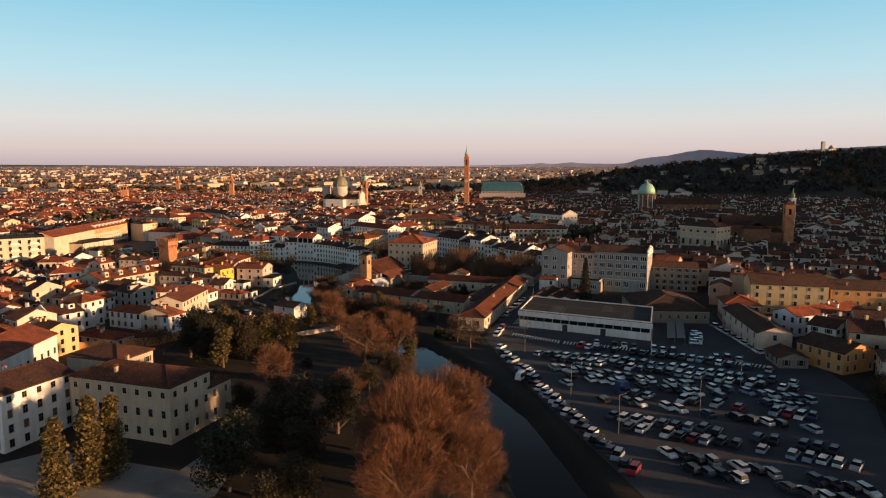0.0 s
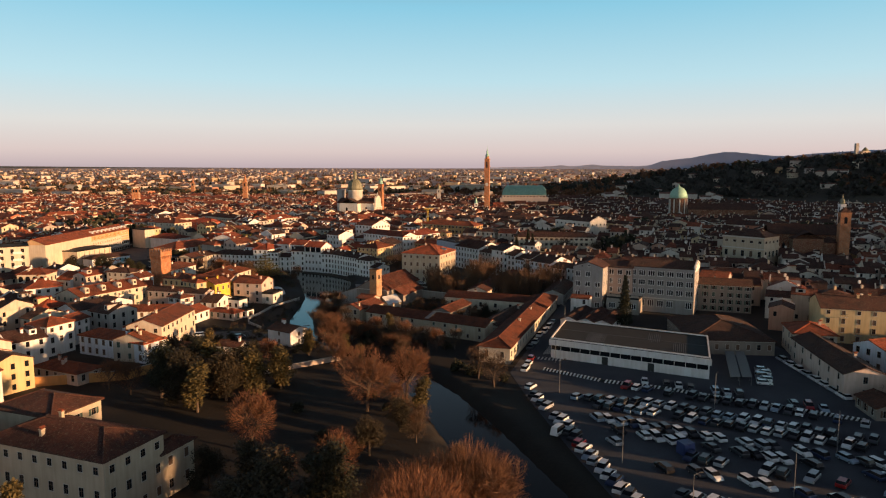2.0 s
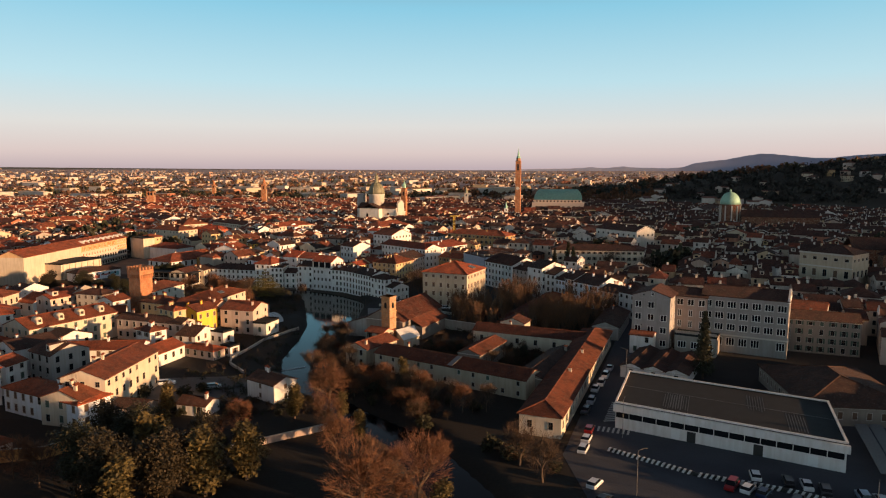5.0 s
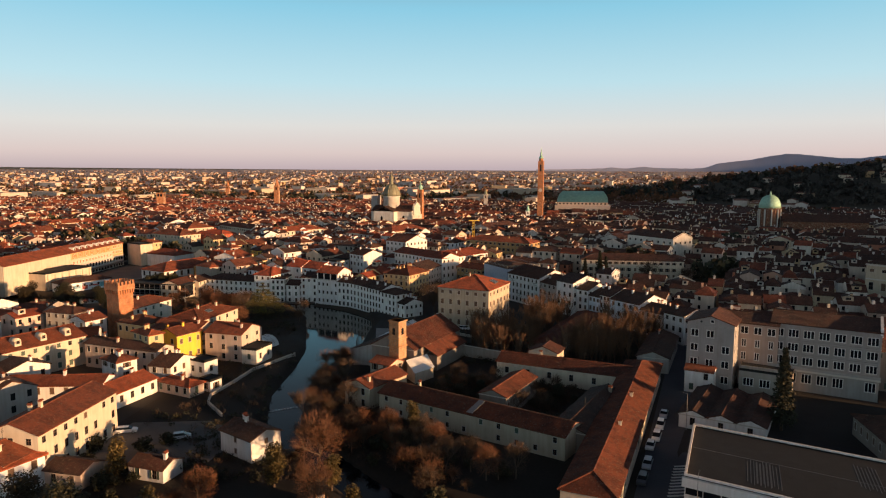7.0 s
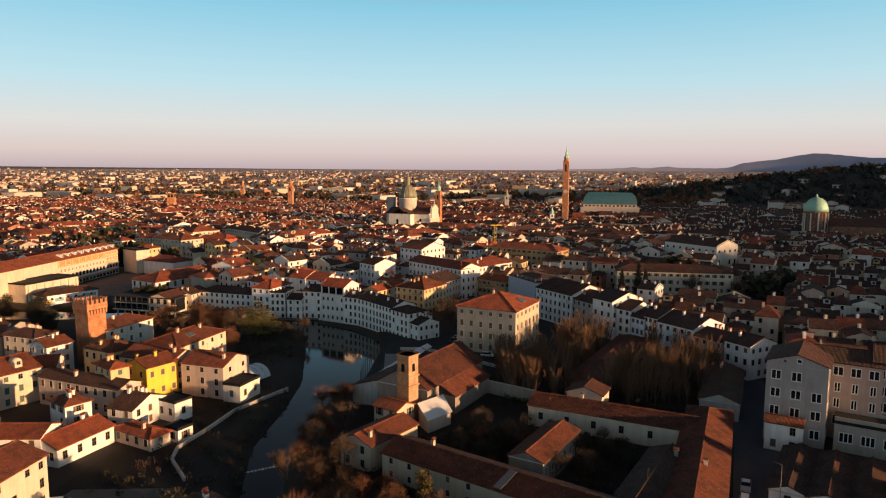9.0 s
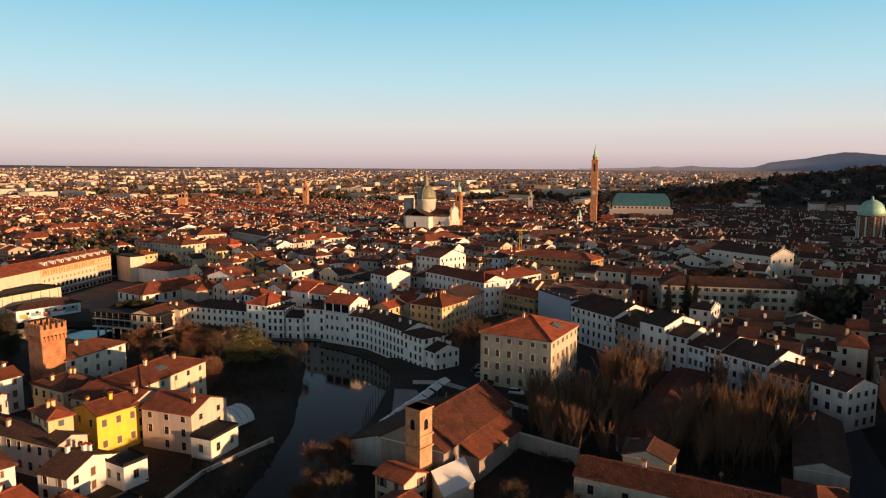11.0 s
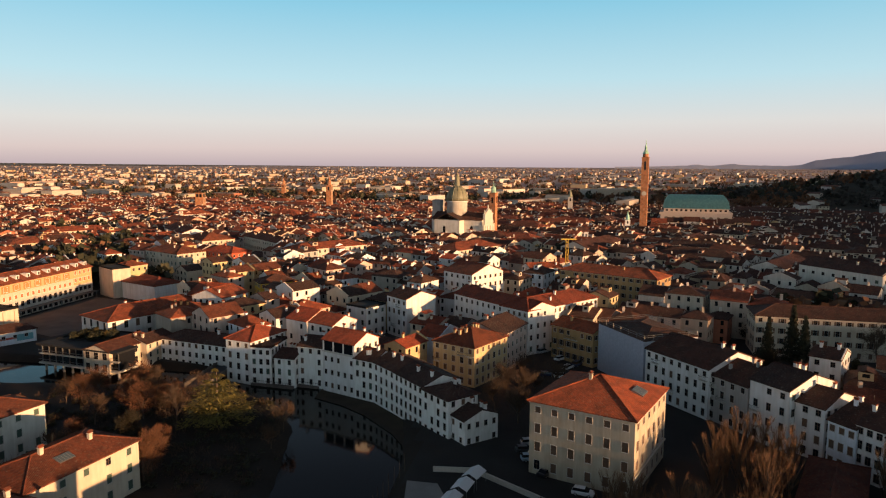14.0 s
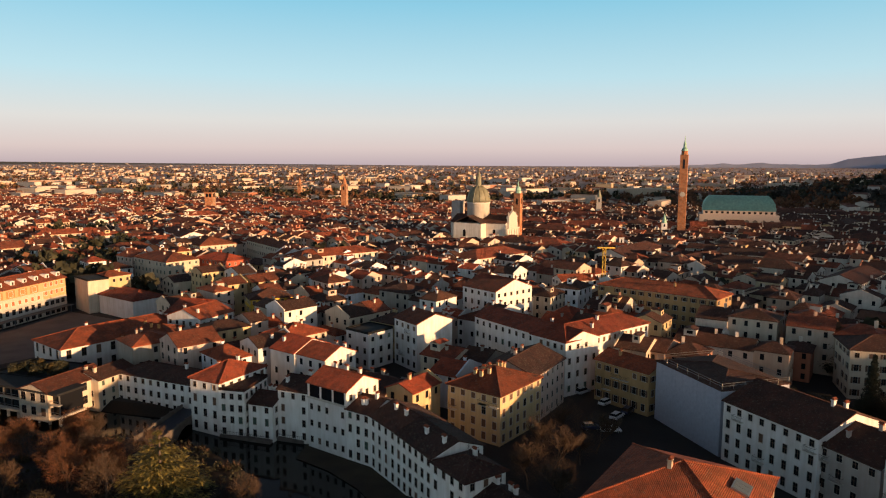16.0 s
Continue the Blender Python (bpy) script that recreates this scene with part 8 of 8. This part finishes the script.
def wall_line(name, pts, h, t, mat, label, color=None, z0=-0.6):
    """A free-standing wall along a line of points, with a coping."""
    top = thing(name, pts[0][0], pts[0][1], 0, 0, label, "wall")
    for (ax, ay), (bx, by) in zip(pts, pts[1:]):
        n = math.hypot(bx - ax, by - ay)
        bm = bmesh.new()
        box(bm, 0, n, -t / 2, t / 2, z0, h)
        part("wall_section", bm, mat, top, color=color, m=pose(ax - pts[0][0], ay - pts[0][1], 0, 0, 0, math.degrees(math.atan2(by - ay, bx - ax))))
        bm = bmesh.new()
        box(bm, 0, n, -t / 2 - 0.06, t / 2 + 0.06, h, h + 0.1)
        part("coping", bm, M_STONE, top, m=pose(ax - pts[0][0], ay - pts[0][1], 0, 0, 0, math.degrees(math.atan2(by - ay, bx - ax))))


wall_line("bank_wall", [(-73, 272), (-80, 280), (-82, 286), (-80.5, 297), (-79.5, 309), (-72.5, 327)], 0.7, 0.4, M_WALL, "pale low wall along the river bank", GREY, -2.5)
wall_line("park_wall", [(-56, 218), (-46, 226), (-37, 233)], 1.4, 0.3, M_WALL, "sunlit pale wall by the river", PINKISH)
wall_line("garden_wall", [(-118, 204), (-92, 212), (-84, 226)], 2.6, 0.3, M_WALL, "long reddish garden wall", ORANGE)
wall_line("parapet", [(-50, 371), (-42, 372), (-30, 364), (-16, 354)], 0.9, 0.3, M_STONE, "low stone parapet beside the street")
# car park: striped concrete barrier, lamps, container, markings
barrier = thing("barrier", 22.8, 226, 0, 0, "striped black and white barrier across the car park", "barrier")
BLOCK = bmesh.new()
poly(BLOCK, [(-0.62, -0.2, 0.02), (-0.12, -0.2, 0.02), (0.32, -0.2, 0.86), (-0.18, -0.2, 0.86)])
g_ = bmesh.ops.extrude_face_region(BLOCK, geom=BLOCK.faces[:])
bmesh.ops.translate(BLOCK, verts=[v for v in g_["geom"] if isinstance(v, bmesh.types.BMVert)], vec=(0, 0.4, 0))
BLOCK = finish("block", BLOCK, M_WHITE)
line = [(22.6, 224.6), (37.8, 213.6), (52.2, 208.2), (62.4, 202.1), (71.3, 197.8), (92, 186)]
for (ax, ay), (bx, by) in zip(line, line[1:]):
    n, turn = math.hypot(bx - ax, by - ay), math.degrees(math.atan2(by - ay, bx - ax))
    bm = bmesh.new()
    box(bm, 0, n, -0.16, 0.16, 0, 0.8)
    part("rail", bm, M_IRON, barrier, "dark plastic barrier rail", m=pose(ax - 22.8, ay - 226, 0.03, 0, 0, turn))
    for i in range(int(n / 1.05)):
        s = (i + 0.5) * 1.05 / n
        put("block", BLOCK, barrier, pose(ax + (bx - ax) * s - 22.8, ay + (by - ay) * s - 226, 0.03, 0, 0, turn))
# two long low canopies beside the hall
for k in range(2):
    can = thing("canopy", 76.0 + 3.1 * k, 225, 0.03, -17.5, "long low grey sheet-metal parking canopy", "canopy", "parking canopies")
    bm = bmesh.new()
    slab(bm, [(-1.25, -13.5, 2.3), (1.25, -13.5, 2.5), (1.25, 13.5, 2.5), (-1.25, 13.5, 2.3)], [[0, 1, 2, 3]], 0.08)
    part("roof", bm, M_SHEETROOF, can)
    for i in range(7):
        bm = bmesh.new()
        rod(bm, (1.1, 0, 0), (1.1, 0, 2.45), 0.05, 0.05, 5)
        part("post", bm, M_METAL, can, m=pose(0, -13 + i * 4.33, 0))


def street_lamp(x, y, rot, h=8.5):
    top = thing("street_lamp", x, y, 0.03, rot, "tall grey steel street lamp in the car park", "street lamp", "car park lamps")
    bm = bmesh.new()
    rod(bm, (0, 0, 0), (0, 0, h), 0.09, 0.05, 7)
    part("pole", bm, M_METAL, top)
    bm = bmesh.new()
    rod(bm, (0, 0, h - 0.05), (1.3, 0, h + 0.25), 0.04, 0.035, 6)
    part("arm", bm, M_METAL, top)
    bm = bmesh.new()
    box(bm, 1.1, 1.8, -0.14, 0.14, h + 0.2, h + 0.32)
    part("lamp_head", bm, M_IRON, top)


for x, y, r in ((24.5, 205, 20), (31, 163, 20), (37, 140, 20), (58, 150, 60), (75, 168, 60), (60, 194, 60), (27, 232, 70), (36, 275, 160)):
    street_lamp(x, y, r)
bin_ = thing("container", 44.8, 167.8, 0.03, 20, "dark blue steel container among parked cars", "container")
bm = bmesh.new()
box(bm, -1.3, 1.3, -1.2, 1.2, 0.1, 2.6)
part("body", bm, M_BLUE, bin_)
for s in (-0.62, 0.62):
    bm = bmesh.new()
    box(bm, s - 0.58, s + 0.58, -1.26, -1.2, 0.2, 2.5)
    part("door", bm, M_BLUE, bin_)
for i in range(11):
    bm = bmesh.new()
    box(bm, -0.3, 0.3, -1.9, 1.9, 0, 0.012)
    q = -16.8
    tagged(put("road_marking", finish("road_marking", bm, M_MARK), None, pose(26.3 + 0.32 * i * 1.3, 242 + i * 1.3, 0.056, 0, 0, q + 118)), "worn white hatched marking on the street", "road marking", "street markings", "structure")
for i in range(9):
    bm = bmesh.new()
    box(bm, -0.25, 0.25, -1.5, 1.5, 0, 0.012)
    tagged(put("road_marking", finish("road_marking", bm, M_MARK), None, pose(20.5 + i * 1.05, 237.5 - i * 0.3, 0.056, 0, 0, -16.8)), "worn white zebra crossing stripe", "road marking", "street markings", "structure")
# tower crane mast over the roofs
crane = thing("crane", -29.6, 583, 0, 10, "yellow lattice crane mast above the roofs", "crane")
bm = bmesh.new()
for z in range(0, 24, 2):
    for k, (x, y) in enumerate(((-0.6, -0.6), (0.6, -0.6), (0.6, 0.6), (-0.6, 0.6))):
        x2, y2 = ((-0.6, -0.6), (0.6, -0.6), (0.6, 0.6), (-0.6, 0.6))[(k + 1) % 4]
        rod(bm, (x, y, z), (x, y, z + 2), 0.12, 0.12)
        rod(bm, (x, y, z), (x2, y2, z + 2), 0.07, 0.07)
part("mast", bm, M_CRANE, crane)
bm = bmesh.new()
box(bm, -3.0, 4.5, -0.35, 0.35, 24, 24.6)
part("jib", bm, M_CRANE, crane)
# stone bridge to the riverside houses
bridge = thing("stone_bridge", -124.5, 417.5, 0, 96, "old stone arch bridge with low parapets", "bridge")
bm = bmesh.new()
prof = [(-5.0 * math.cos(math.pi * k / 12), -3.6 + 3.4 * math.sin(math.pi * k / 12)) for k in range(13)]
top_, bot = [], []
for y in (-3, 3):
    bot.append([bm.verts.new((x, y, z)) for x, z in prof])
    top_.append([bm.verts.new((x * (2.2 if abs(x) > 4.9 else 1), y, 0.45 - (0.4 if abs(x) > 4.9 else 0))) for x, z in prof])
for y in (0, 1):
    for k in range(12):
        bm.faces.new((bot[y][k], bot[y][k + 1], top_[y][k + 1], top_[y][k]))
for k in range(12):
    bm.faces.new((bot[0][k], bot[0][k + 1], bot[1][k + 1], bot[1][k]))
part("arch", bm, M_OLDSTONE, bridge)
bm = bmesh.new()
for k in range(12):
    poly(bm, [(v.co.x, v.co.y, v.co.z) for v in ()] or [(-11 + k * 22 / 12, -2.7, 0.47), (-11 + (k + 1) * 22 / 12, -2.7, 0.47), (-11 + (k + 1) * 22 / 12, 2.7, 0.47), (-11 + k * 22 / 12, 2.7, 0.47)])
part("deck", bm, M_ASPHALT, bridge, "dark asphalt roadway")
for y in (-2.85, 2.85):
    bm = bmesh.new()
    box(bm, -11, 11, y - 0.18, y + 0.18, 0.1, 1.35)
    part("parapet", bm, M_OLDSTONE, bridge)
    for k in range(7):
        bm = bmesh.new()
        box(bm, -0.3, 0.3, -0.26, 0.26, 0.1, 1.55)
        part("pier", bm, M_OLDSTONE, bridge, m=pose(-10.8 + k * 3.6, y, 0))
# terrace walls below the houses
for x, y, w, rot, n in ((-106.0, 418.6, 13, -5, 3), (-96.0, 420.2, 7, -4, 2)):
    ter = thing("terrace", x, y, -3.6, rot, "old stone river terrace with arched vaults", "terrace")
    bm = bmesh.new()
    box(bm, -w / 2, w / 2, -2.2, 1.6, -0.4, 2.6)
    part("wall", bm, M_OLDSTONE, ter)
    for k in range(n):
        bm = bmesh.new()
        q = [(1.2 * math.cos(a_), 0, 1.0 + 0.9 * math.sin(a_)) for a_ in (0, 0.6, 1.2, 1.57, 2.0, 2.6, 3.14)]
        poly(bm, [(1.2, 0, -0.3)] + q + [(-1.2, 0, -0.3)])
        # dark face put where the vault would lie in shade
        part("vault", bm, M_GLASS, ter, "flat dark face for a shaded vault", m=pose(-w / 2 + (k + 0.5) * w / n, -2.21, 0))
    bm = bmesh.new()
    for k in range(int(w / 0.5)):
        rod(bm, (-w / 2 + k * 0.5, -2.1, 2.6), (-w / 2 + k * 0.5, -2.1, 3.5), 0.03, 0.03, 3)
    rod(bm, (-w / 2, -2.1, 3.5), (w / 2, -2.1, 3.5), 0.04, 0.04)
    part("railing", bm, M_IRON, ter)
# roof light on the hotel's side slope, and its gutters and string courses
bm = bmesh.new()
box(bm, -1.2, 1.2, -1.7, 1.7, -0.1, 0.22)
sl = part("skylight", bm, M_METAL, hotel, "large slanted roof light", m=pose(7.4, 1.6, 16.15, 0, 19.9, 0))
for k in range(3):
    bm = bmesh.new()
    box(bm, -1.05, 1.05, -0.48, 0.48, 0.22, 0.25)
    part("pane", bm, M_SKYPANE, sl, m=pose(0, -1.08 + k * 1.08, 0))
for z in (3.9, 14.2):
    bm = bmesh.new()
    box(bm, -10.62, 10.62, -10.67, 10.67, z, z + 0.25)
    part("string_course", bm, M_STONE, hotel)
wall_line("ruined_wall", [(-25.6, 323), (-21.6, 333.4), (-6.4, 325)], 3.4, 0.6, M_WALL, "ruined grey wall of a roofless enclosure", STAINED_SHADE)
